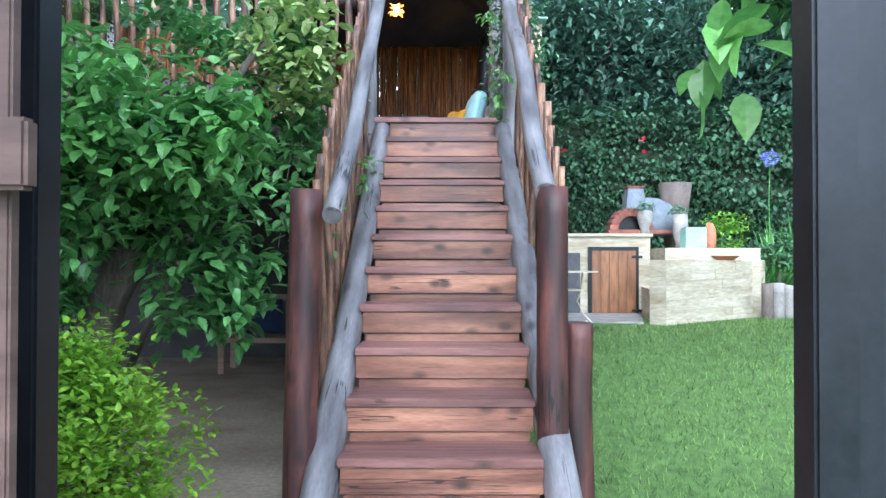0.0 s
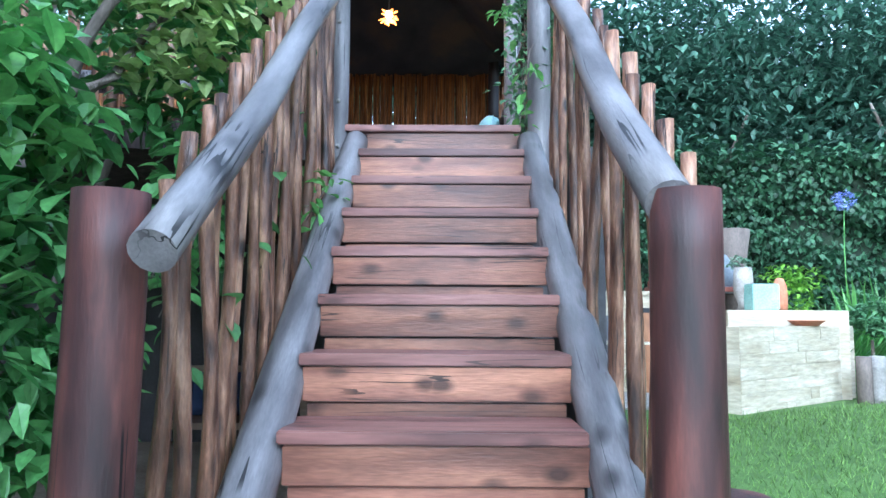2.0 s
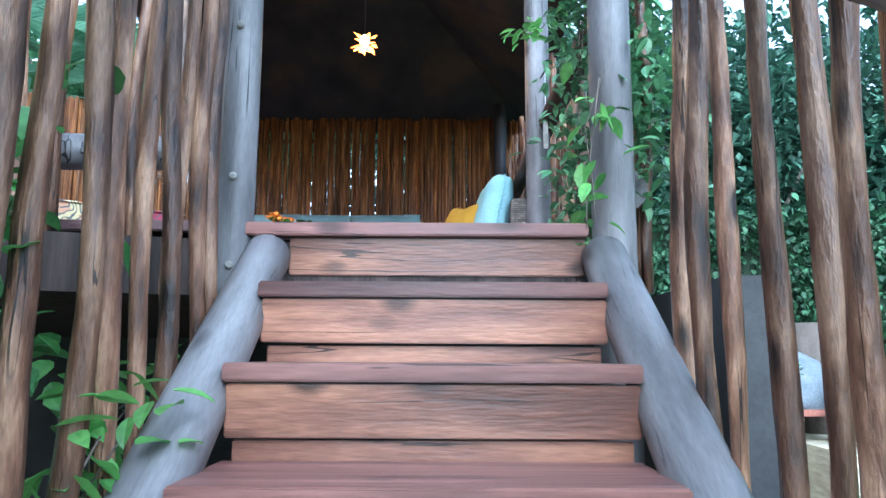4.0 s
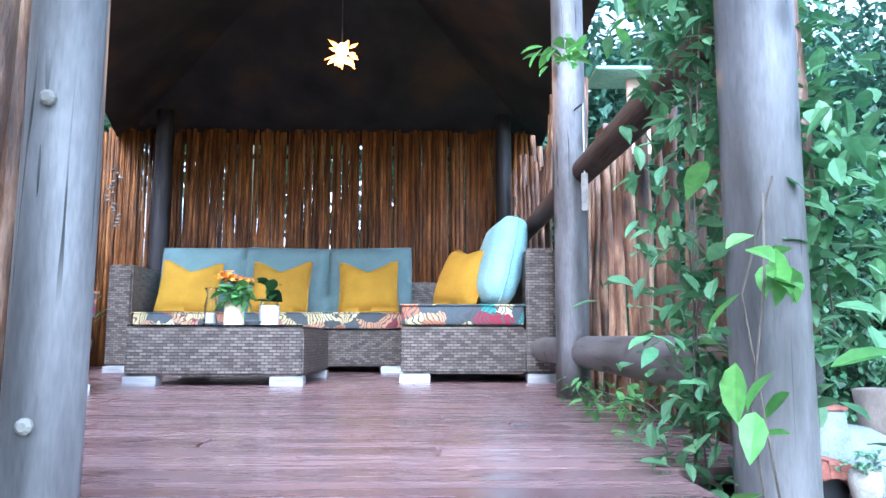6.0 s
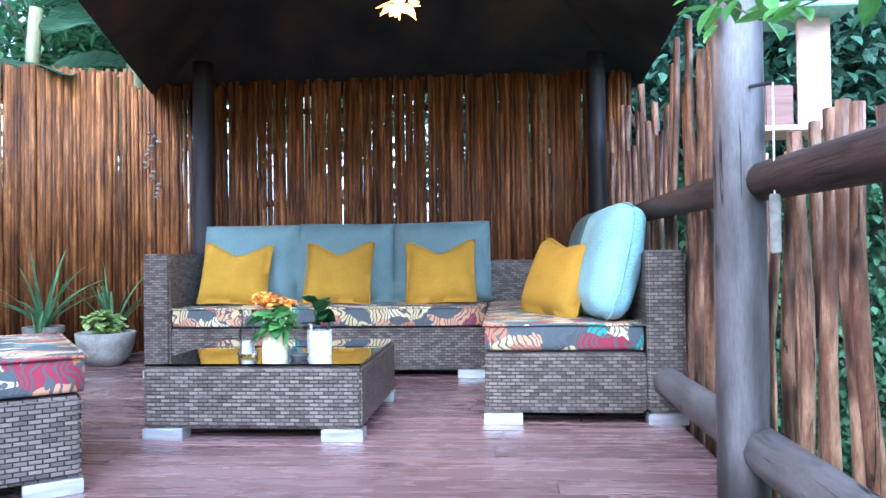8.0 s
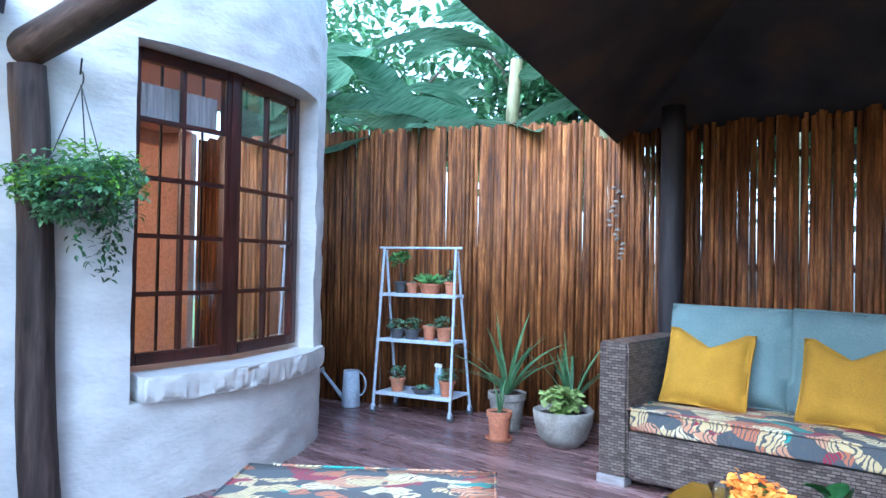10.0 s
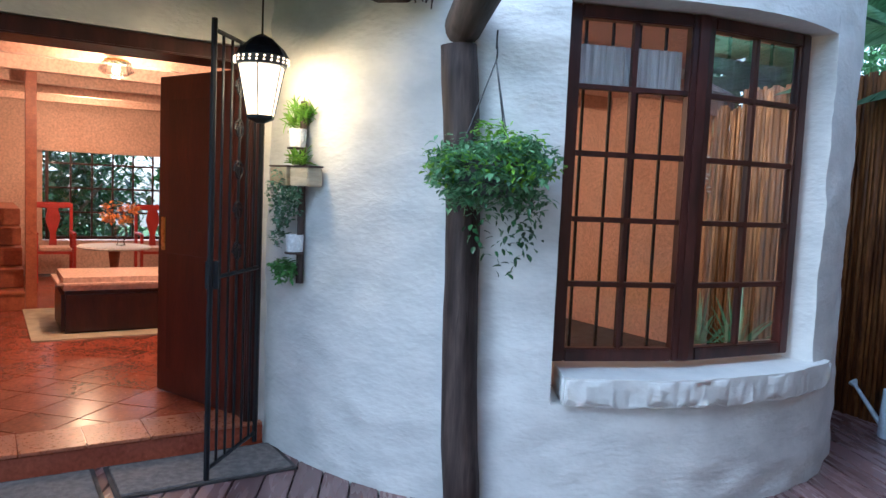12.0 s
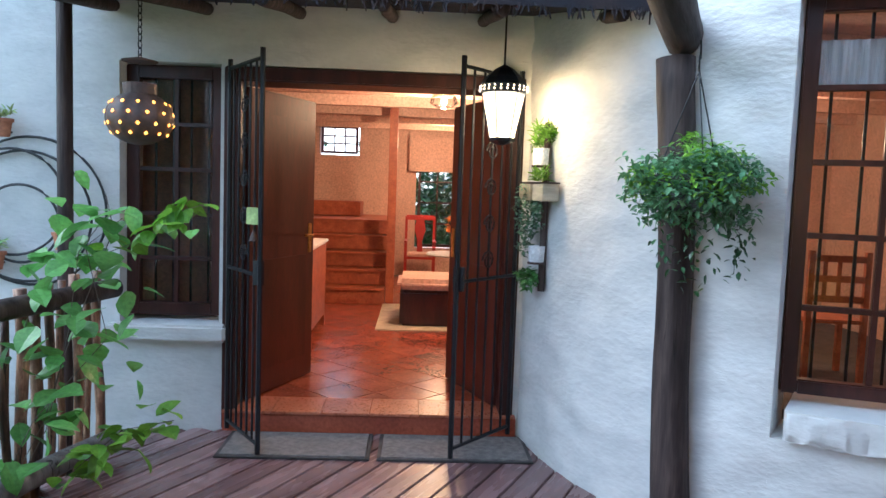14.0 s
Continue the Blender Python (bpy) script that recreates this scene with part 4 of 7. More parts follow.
rack = thing("plant_rack", "pale blue metal three-tier plant rack on castors", "plant stand", (-4.27, 4.82, 0), 14)
RW, RT = 0.34, 1.32
for sx in (-1, 1):
    part("front_leg", pole((sx * RW, 0, 0.07), (sx * (RW - 0.02), 0.10, RT), 0.011, steps=1, wobble=0, sides=8), PALE_METAL, rack)
    part("back_leg", pole((sx * RW, 0.36, 0.07), (sx * (RW - 0.02), 0.13, RT - 0.02), 0.011, steps=1, wobble=0, sides=8), PALE_METAL, rack)
    for y in (0, 0.36):
        c = part("castor", lathe([(0.028, -0.011), (0.03, -0.006), (0.03, 0.006), (0.028, 0.011)], 14, m=Matrix.Translation((sx * RW, y, 0.03)) @ Matrix.Rotation(radians(90), 4, "X")), CHARCOAL, rack)
        part("fork", boxed((sx * RW - 0.012, y - 0.018, 0.03), (sx * RW + 0.012, y + 0.018, 0.075), 0.003), PALE_METAL, c)
part("top_bar", pole((-RW - 0.03, 0.11, RT), (RW + 0.03, 0.11, RT), 0.009, steps=1, wobble=0, sides=8), PALE_METAL, rack)
SH = (0.17, 0.59, 0.95)
for z in SH:
    y0, y1 = 0.08 * z, 0.36 - 0.17 * z
    s = part("shelf", boxed((-RW, y0, z - 0.006), (RW, y1, z), 0.002), PALE_METAL, rack)
    part("shelf_rim", boxed((-RW - 0.008, y0 - 0.006, z - 0.018), (RW + 0.008, y0, z + 0.010), 0.002), PALE_METAL, s)
    part("shelf_rim", boxed((-RW - 0.008, y1, z - 0.018), (RW + 0.008, y1 + 0.006, z + 0.010), 0.002), PALE_METAL, s)
RM = pose(-4.27, 4.82, 0, 0, 0, 14)


def on_rack(x, y, z):
    return tuple(RM @ Vector((x, y, z)))


def shelf_plant(label, x, z, r, h, mat, kind, seed, y=0.16):
    t = potted("potted_plant", label, on_rack(x, y, z + 0.001), r * 0.75, r, h, mat)
    if kind == "bush":
        leaf_mesh("leaves", blob((0, 0, h + r * 0.6), (r * 1.5, r * 1.5, r * 1.1), 130, seed), 0.028, SUCCULENT, t, seed, 0, aspect=0.7)
    elif kind == "tree":
        part("stem", pole((0, 0, h), (0, 0, h + 0.13), 0.006, steps=2, sides=6), BARK, t)
        leaf_mesh("leaves", blob((0, 0, h + 0.19), (0.095, 0.09, 0.09), 220, seed), 0.032, LEAF, t, seed, 0, aspect=0.6)
    elif kind == "aloe":
        rosette(t, h - 0.01, 0.15, 26, LEAF, seed)
    elif kind == "flat":
        rosette(t, h - 0.01, r * 0.8, 20, SUCCULENT, seed)
    return t


shelf_plant("small standard shrub in dark grey pot on rack", -0.20, SH[2], 0.05, 0.10, CHARCOAL, "tree", 1)
shelf_plant("small terracotta pot with low succulent on rack", -0.09, SH[2], 0.045, 0.09, TERRACOTTA, "flat", 2)
shelf_plant("spiky green aloe in brown bowl on rack", 0.07, SH[2], 0.09, 0.09, TERRACOTTA, "aloe", 3)
shelf_plant("leafy plant in pale terracotta pot on rack", 0.26, SH[2], 0.055, 0.11, TERRACOTTA, "bush", 4)
shelf_plant("grey-green succulent in charcoal pot on rack", -0.22, SH[1], 0.06, 0.08, CHARCOAL, "bush", 5)
shelf_plant("pale succulent in dark pot on middle shelf", -0.08, SH[1], 0.06, 0.08, CHARCOAL, "bush", 6, 0.15)
shelf_plant("plain terracotta pot at shelf back", 0.05, SH[1], 0.05, 0.11, TERRACOTTA, "flat", 7, 0.20)
shelf_plant("tall succulent in terracotta pot on middle shelf", 0.21, SH[1], 0.06, 0.11, TERRACOTTA, "bush", 8, 0.14)
shelf_plant("spreading succulent in terracotta pot on bottom shelf", -0.20, SH[0], 0.06, 0.11, TERRACOTTA, "bush", 9, 0.14)
shelf_plant("low round succulent in black dish on rack", 0.03, SH[0], 0.085, 0.04, CHARCOAL, "flat", 10, 0.14)
shelf_plant("small succulent in pale terracotta pot on rack", 0.25, SH[0], 0.06, 0.12, TERRACOTTA, "bush", 11, 0.13)
t = thing("spray_bottle", "pale blue plastic spray bottle with white nozzle", "bottle", on_rack(0.145, 0.2, SH[0] + 0.001))
part("bottle", lathe([(0.038, 0), (0.04, 0.01), (0.04, 0.15), (0.018, 0.19), (0.018, 0.205)], 20), BLUE_BOTTLE, t, smooth=True)
part("nozzle", boxed((-0.045, -0.012, 0.205), (0.025, 0.012, 0.235), 0.005), WHITE, t)
part("trigger", boxed((-0.035, -0.006, 0.165), (-0.025, 0.006, 0.205), 0.002), WHITE, t)

can = thing("watering_can", "pale blue-white metal watering can on the deck", "watering can", (-4.93, 4.80, 0), 20)
part("body", lathe([(0.075, 0), (0.078, 0.01), (0.065, 0.30), (0.06, 0.30)], 26), PALE_METAL, can, smooth=True)
part("spout", pole((-0.06, 0, 0.05), (-0.27, 0, 0.27), 0.018, 0.011, steps=2, wobble=0), PALE_METAL, can, smooth=True)
part("rose", lathe([(0.012, 0), (0.03, 0.035), (0.028, 0.04)], 16, m=Matrix.Translation((-0.26, 0, 0.26)) @ Matrix.Rotation(radians(-45), 4, "Y")), PALE_METAL, can)
bm = bmesh.new()
tube(bm, [(0.06 + 0.075 * math.sin(a), 0, 0.19 + 0.10 * -math.cos(a)) for a in np.linspace(0.2, 3.3, 10)], 0.008, 8)
part("handle", bm, PALE_METAL, can, smooth=True)

# ---- hanging lamps ----
SHADE = glowing("lit_frosted_glass", (1.0, 0.70, 0.38), 1.15)
FLAME = glowing("lit_paper_petals", (1.0, 0.34, 0.04), 1.3)
HOT = glowing("bulb_light", (1.0, 0.70, 0.34), 6.0)
star = thing("hanging_lamp", "burning orange petal lamp hanging under the roof", "lamp", (-0.54, 2.92, 1.83))
bm = bmesh.new()
q = random.Random(9)
for i in range(26):
    a, e = q.uniform(0, 6.283), q.uniform(-1.2, 1.1)
    d = Vector((math.cos(a) * math.cos(e), math.sin(a) * math.cos(e), math.sin(e)))
    s = d.orthogonal().normalized()
    c = d * q.uniform(0.02, 0.05)
    ln, w = q.uniform(0.04, 0.085), q.uniform(0.012, 0.026)
    bm = bmesh.new()
    v = [bm.verts.new(c), bm.verts.new(c + d * ln * 0.5 + s * w), bm.verts.new(c + d * ln), bm.verts.new(c + d * ln * 0.5 - s * w)]
    bm.faces.new(v)
    bmesh.ops.solidify(bm, geom=list(bm.faces), thickness=0.0015)
    part("petal", bm, FLAME, star)
part("bulb", lathe([(0.01, -0.03), (0.035, 0.0), (0.03, 0.03), (0.01, 0.05)], 14), HOT, star)
part("cord", pole((0, 0, 0.05), (0, 0, 1.60), 0.004, steps=2, wobble=0, sides=6), DARK_LOG, star)
lamp("lamp_star", (-0.54, 2.92, 1.70), 5, (1.0, 0.5, 0.18), 0.06)

lx = HP(0.655, 0.5)
lan = thing("lantern", "lit hexagonal hanging lantern with pierced metal crown", "lamp", (lx.x, lx.y, 1.71))
bm = bmesh.new()
lathe([(0.062, 0.015), (0.108, 0.235)], 6, bm)
part("glass_shade", bm, SHADE, lan).visible_shadow = False
for k in range(6):
    a = 2 * math.pi * k / 6
    part("rib", pole((0.064 * math.cos(a), 0.064 * math.sin(a), 0.01), (0.111 * math.cos(a), 0.111 * math.sin(a), 0.24), 0.0035, steps=1, wobble=0, sides=5), BLACK_METAL, lan)
part("base", lathe([(0.02, -0.02), (0.066, 0.0), (0.066, 0.015)], 6), BLACK_METAL, lan)
part("crown", lathe([(0.116, 0.238), (0.122, 0.28), (0.10, 0.315), (0.05, 0.36), (0.015, 0.38)], 12), BLACK_METAL, lan)
for k in range(24):
    a = 2 * math.pi * k / 24
    for z in (0.252, 0.268):
        part("light_hole", lathe([(0.005, 0), (0.005, 0.004)], 6, m=Matrix.Translation((0.1215 * math.cos(a + z), 0.1215 * math.sin(a + z), z)) @ Matrix.Rotation(a + z, 4, "Z") @ Matrix.Rotation(radians(90), 4, "Y")), SHADE, lan)
part("chain", pole((0, 0, 0.38), (0, 0, 0.72), 0.005, steps=2, wobble=0, sides=6), BLACK_METAL, lan)
lamp("lamp_lantern", (lx.x, lx.y, 1.895), 4.5, WARM, 0.05).visible_shadow = True

pp = Vector((-3.14, -0.44, 1.74))
pk = thing("pumpkin_lamp", "round ribbed dark metal lamp with glowing cut stars", "lamp", tuple(pp))
bm = bmesh.new()
RUST = material("rusty_dark_metal", [(0.03, 0.02, 0.018), (0.10, 0.06, 0.045)], 0.6, (8, 8, 8), 0.3)
n = 48
rings = []
for j in range(13):
    e = -1.45 + 2.75 * j / 12
    rings.append([bm.verts.new((0.155 * math.cos(e) * (1 - 0.05 * abs(math.cos(6 * 2 * math.pi * k / n))) * math.cos(2 * math.pi * k / n), 0.155 * math.cos(e) * (1 - 0.05 * abs(math.cos(6 * 2 * math.pi * k / n))) * math.sin(2 * math.pi * k / n), 0.128 * math.sin(e))) for k in range(n)])
for u, v in zip(rings, rings[1:]):
    for k in range(n):
        bm.faces.new((u[k], u[(k + 1) % n], v[(k + 1) % n], v[k]))
part("body", bm, RUST, pk, smooth=True)
part("neck", lathe([(0.075, 0.11), (0.078, 0.16), (0.07, 0.162)], 20), RUST, pk)
part("disc", lathe([(0.08, 0.262), (0.082, 0.268), (0.01, 0.285)], 24), RUST, pk)
for k in range(12):
    for j, e in enumerate((-0.62, -0.25, 0.15, 0.55)):
        a = 2 * math.pi * (k + 0.5 * (j % 2)) / 12
        m = Matrix.Rotation(a, 4, "Z") @ Matrix.Translation((0.156 * math.cos(e), 0, 0.129 * math.sin(e))) @ Matrix.Rotation(-e + radians(90), 4, "Y")
        bm = bmesh.new()
        box(bm, (-0.008, -0.003, 0), (0.008, 0.003, 0.002), 0, m)
        box(bm, (-0.003, -0.008, 0.0005), (0.003, 0.008, 0.0025), 0, m)
        part("star_hole", bm, FLAME, pk)
bm = bmesh.new()
for i in range(9):
    a = Matrix.Translation((0, 0, 0.28 + i * 0.032)) @ Matrix.Rotation(radians(90 * (i % 2)), 4, "Z")
    tube(bm, [a @ Vector((0.011 * math.cos(x), 0, 0.02 * math.sin(x))) for x in np.linspace(0, 6.283, 9)], 0.003, 5, caps=False)
part("chain", bm, BLACK_METAL, pk)

# ---- hanging basket ----
hb = thing("hanging_basket", "hanging basket of dense trailing green foliage", "hanging plant", (-3.62, 2.02, 1.50))
part("basket", lathe([(0.07, -0.10), (0.13, -0.05), (0.15, 0.04), (0.14, 0.04)], 20), CHARCOAL, hb)
for k in range(3):
    a = 2.1 * k + 0.4
    part("hanger", pole((0.14 * math.cos(a), 0.14 * math.sin(a), 0.04), (0, 0, 0.44), 0.003, steps=1, wobble=0, sides=5), BLACK_METAL, hb)
bm = bmesh.new()
tube(bm, [(0.02 * math.sin(a), 0, 0.47 - 0.03 * math.cos(a)) for a in np.linspace(-0.3, 4.0, 9)] + [(0, 0, 0.56)], 0.004, 6)
part("hook", bm, BLACK_METAL, hb)
leaf_mesh("foliage", np.vstack([blob((0, 0, 0.0), (0.29, 0.29, 0.17), 2600, 21, 30, 0.5), blob((0.02, 0, 0.05), (0.25, 0.25, 0.12), 600, 22, 20, 0.6)]), 0.033, LEAF_BLUE, hb, 21, 0.3, aspect=0.5)
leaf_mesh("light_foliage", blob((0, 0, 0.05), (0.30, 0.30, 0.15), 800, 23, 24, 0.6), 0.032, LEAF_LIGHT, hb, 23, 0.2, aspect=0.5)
q = np.random.default_rng(5)
tr = []
for k in range(14):
    a = q.uniform(-0.5, 2.4)
    ln = q.uniform(0.15, 0.34)
    for i in range(12):
        tr.append((math.cos(a) * 0.2 + q.normal(0, 0.02), math.sin(a) * 0.2 + q.normal(0, 0.02), -0.08 - ln * i / 12))
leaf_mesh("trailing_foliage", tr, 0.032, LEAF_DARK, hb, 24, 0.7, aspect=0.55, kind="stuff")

# ---- windows ----
CURTAIN = material("white_cafe_curtain", [(0.62, 0.66, 0.70), (0.75, 0.78, 0.80)], 0.9, (30, 30, 2), 0.3)


def casement(win, m, w, h, cols, rows, fw=0.055, bars=True, curtain=False):
    """A casement in its own plane: x along, z up, y outward, from its lower left corner."""
    fr = new("window_frame")
    fr.parent = win
    for nm, lo, hi in (("stile", (0, -0.03, 0), (fw, 0.03, h)), ("stile", (w - fw, -0.03, 0), (w, 0.03, h)), ("bottom_rail", (fw, -0.03, 0), (w - fw, 0.03, fw)), ("top_rail", (fw, -0.03, h - fw), (w - fw, 0.03, h))):
        part(nm, boxed(lo, hi, 0.006, m), BROWN_FRAME, win)
    bpy.data.objects.remove(fr)
    iw, ih = w - 2 * fw, h - 2 * fw
    for c in range(1, cols):
        x = fw + iw * c / cols
        part("glazing_bar", boxed((x - 0.012, -0.016, fw), (x + 0.012, 0.018, h - fw), 0.003, m), BROWN_FRAME, win)
    for r in range(1, rows):
        z = fw + ih * r / rows
        part("glazing_bar", boxed((fw, -0.014, z - 0.012), (w - fw, 0.020, z + 0.012), 0.003, m), BROWN_FRAME, win)
    for c in range(cols):
        for r in range(rows):
            x0, x1 = fw + iw * c / cols + 0.012, fw + iw * (c + 1) / cols - 0.012
            z0, z1 = fw + ih * r / rows + 0.012, fw + ih * (r + 1) / rows - 0.012
            p = part("pane", boxed((x0, -0.002, z0), (x1, 0.002, z1), 0, m), PANE, win)
            p.visible_shadow = False
    if bars:
        for c in range(2 * cols):
            x = fw + iw * (c + 0.5) / (2 * cols)
            part("burglar_bar", boxed((x - 0.006, -0.10, 0.0), (x + 0.006, -0.088, h), 0, m), BLACK_METAL, win)
    if curtain:
        bm = bmesh.new()
        k = 40
        z0, z1 = h - fw - ih / rows * 0.97, h - 0.03 - fw - ih / rows * 0.22
        a = [bm.verts.new(m @ Vector((fw + iw * i / k, -0.06 + 0.008 * math.sin(i * 1.9), z0 + 0.012 * math.sin(i * 0.8)))) for i in range(k + 1)]
        b = [bm.verts.new(m @ Vector((fw + iw * i / k, -0.06 + 0.008 * math.sin(i * 1.9), z1))) for i in range(k + 1)]
        for i in range(k):
            bm.faces.new((a[i], a[i + 1], b[i + 1], b[i]))
        part("cafe_curtain", bm, CURTAIN, win)


def frame_matrix(p, q, z):
    """Axes of a flat window whose foot runs from p to q, y pointing out of the house."""
    p, q = Vector((*p, z)), Vector((*q, z))
    x = (q - p).normalized()
    y = x.cross(Vector((0, 0, 1)))
    m = Matrix((x, y, Vector((0, 0, 1)))).transposed().to_4x4()
    m.translation = p
    return m, (q - p).length


w1 = tagged(new("window_1"), "dark brown multi-pane casement window bent round the tower", "window", kind="structure")
WZ, WH = 0.665, 1.60
for a, b in (((-3.945, 2.375), (-4.02, 3.02)), ((-4.02, 3.02), (-4.275, 3.67))):
    m, ln = frame_matrix(a, b, WZ)
    casement(w1, m, ln, WH, 2, 5, 0.06, True, True)
part("corner_mullion", boxed((-4.055, 2.985, WZ), (-3.98, 3.05, WZ + WH), 0.012), BROWN_FRAME, w1)
bm = bmesh.new()
arc = [radians(a) for a in np.linspace(-5.8, 42.5, 24)]
q = random.Random(4)
prism([(TC.x + math.cos(a) * (TR + 0.045 + q.uniform(-0.012, 0.012)), TC.y + math.sin(a) * (TR + 0.045)) for a in arc] + [(TC.x + math.cos(a) * 1.5, TC.y + math.sin(a) * 1.5) for a in reversed(arc)], 0.505, 0.63, bm)
bmesh.ops.bevel(bm, geom=[e for e in bm.edges if e.calc_length() < 0.2], offset=0.012, segments=2, affect="EDGES")
bmesh.ops.subdivide_edges(bm, edges=list(bm.edges), cuts=2, use_grid_fill=True)
for v in bm.verts:
    if v.co.z < 0.60:
        v.co += Vector((1.0, 0.3, 1.2)) * 0.014 * noise.noise(v.co * 27)
part("window_sill", bm, PLASTER, w1, smooth=True)

w2 = tagged(new("window_2"), "tall dark brown multi-pane window beside the door", "window", kind="structure")
p, q = HP(-1.47, -0.13), HP(-0.90, -0.13)
m, ln = frame_matrix((p.x, p.y), (q.x, q.y), 0.655)
casement(w2, m, ln, 1.46, 2, 5, 0.075, True, False)
bm = bmesh.new()
hbox(bm, -1.53, -0.85, -0.26, 0.07, 0.525, 0.625, 0.015)
part("window_sill", bm, PLASTER, w2)

# ---- door, gates and what is before them ----
d1 = tagged(new("door_1"), "open dark red-brown double door with heavy frame", "door", kind="structure")
for a in ((-0.88, -0.80, -0.26, 0.012, 0.0, 2.11), (0.76, 0.84, -0.26, 0.012, 0.0, 2.11), (-0.80, 0.76, -0.26, 0.012, 2.03, 2.11)):
    bm = bmesh.new()
    hbox(bm, *a, 0.008)
    part("door_frame", bm, BROWN_FRAME, d1)
DOOR_RED = material("dark_red_door", [(0.05, 0.012, 0.009), (0.095, 0.024, 0.015)], 0.35, (8, 8, 2), 0.1, 60)


def leaf_door(s, turn, w):
    """A door leaf hinged at s that runs inward along its own x axis."""
    o = HP(s, -0.16, 0.13)
    m = Matrix.Translation(o) @ Matrix.Rotation(TURN + radians(90 + turn), 4, "Z")
    lf = part("leaf", boxed((0, -0.022, 0), (w, 0.022, 1.89), 0.004, m), DOOR_RED, d1)
    for z0, z1 in ((0.15, 0.85), (1.0, 1.75)):
        for sy in (-1, 1):
            part("panel", boxed((0.10, min(sy * 0.022, sy * 0.028), z0), (w - 0.10, max(sy * 0.022, sy * 0.028), z1), 0.002, m), DOOR_RED, lf)
    part("handle_plate", boxed((w - 0.075, -0.028, 0.86), (w - 0.035, 0.028, 1.06), 0.003, m), BRASS, lf)
    part("door_handle", pole(m @ Vector((w - 0.055, -0.05, 0.98)), m @ Vector((w - 0.15, -0.05, 0.98)), 0.009, steps=1, wobble=0), BRASS, lf)


BRASS = material("brass", [(0.5, 0.33, 0.10), (0.6, 0.42, 0.16)], 0.3, (8, 8, 8), 0.05, metal=1.0)
leaf_door(-0.79, 68, 0.77)
leaf_door(0.75, 111, 0.72)
bm = bmesh.new()
hbox(bm, -0.87, 0.86, -0.28, 0.03, -0.02, 0.105, 0.004)
part("door_step", bm, TILE_RED, d1)

x = -0.87
STEP_TILE = material("glazed_step_tile", [(0.36, 0.11, 0.055), (0.48, 0.17, 0.09)], 0.3, (6, 6, 6), 0.1, vary=0.15)
for i in range(6):
    bm = bmesh.new()
    hbox(bm, -0.87 + i * 0.288, -0.87 + i * 0.288 + 0.284, -0.27, 0.042, 0.108, 0.124, 0.003)
    part("tile", bm, STEP_TILE, d1)

for s, ang, lab in ((-0.845, 57, 0.50), (0.82, 131, 0.56)):
    o = HP(s, 0.03, 0.02)
    g = thing("security_gate", "open black wrought-iron security gate folded outward at the door", "gate")
    k = -1 if s > 0 else 1
    d = (HU * math.cos(radians(ang)) + HN * math.sin(radians(ang)))
    L = lab
    def gp(u, z):
        return o + d * u + Vector((0, 0, z))
    for u in (0.012, L):
        part("gate_stile", pole(gp(u, 0.0), gp(u, 2.12), 0.014, steps=1, wobble=0, sides=6), BLACK_METAL, g)
    for z in (0.05, 0.95, 2.07):
        part("gate_rail", pole(gp(0.012, z), gp(L, z), 0.011, steps=1, wobble=0, sides=6), BLACK_METAL, g)
    for i in range(1, 6):
        part("gate_bar", pole(gp(L * i / 6, 0.05), gp(L * i / 6, 2.07), 0.007, steps=1, wobble=0, sides=6), BLACK_METAL, g)
    for z in (1.05, 1.25, 1.45, 1.65, 1.85):
        bm = bmesh.new()
        tube(bm, [gp(L / 2 + 0.055 * math.cos(a) * (1 - a / 14), z + 0.055 * math.sin(a) * (1 - a / 14)) for a in np.linspace(0, 9, 20)], 0.006, 5)
        part("scroll", bm, BLACK_METAL, g)
    part("lock_box", boxed((-0.012, -0.03, 0.92), (0.012, 0.03, 1.05), 0.003, Matrix.Translation(gp(L - 0.02, -0.02))), BLACK_METAL, g)
ch = thing("door_chime", "small pale square tile with bell hanging on the gate", "wind chime", tuple(HP(-0.62, 0.40, 1.28)))
part("tile", boxed((-0.006, -0.045, -0.045), (0.006, 0.045, 0.045), 0.003), YELLOW_GREEN, ch)
part("bell", lathe([(0.022, -0.13), (0.01, -0.09), (0.004, -0.08)], 12), RUST, ch)
part("cord", pole((0, 0, -0.08), (0, 0, 0.2), 0.003, steps=1, wobble=0, sides=5), DARK_LOG, ch)

for s0, s1 in ((-0.80, 0.02), (0.06, 0.90)):
    t = thing("doormat", "rectangular worn grey doormat on the deck", "doormat")
    bm = bmesh.new()
    hbox(bm, s0 + 0.022, s1 - 0.022, 0.082, 0.448, 0.001, 0.017, 0.003)
    part("mat_surface", bm, MAT_GREY, t)
    for a in ((s0, s1, 0.06, 0.08), (s0, s1, 0.45, 0.47), (s0, s0 + 0.02, 0.082, 0.448), (s1 - 0.02, s1, 0.082, 0.448)):
        bm = bmesh.new()
        hbox(bm, *a, 0.001, 0.011, 0.002)
        part("binding", bm, MAT_EDGE, t, "dark rubber binding")

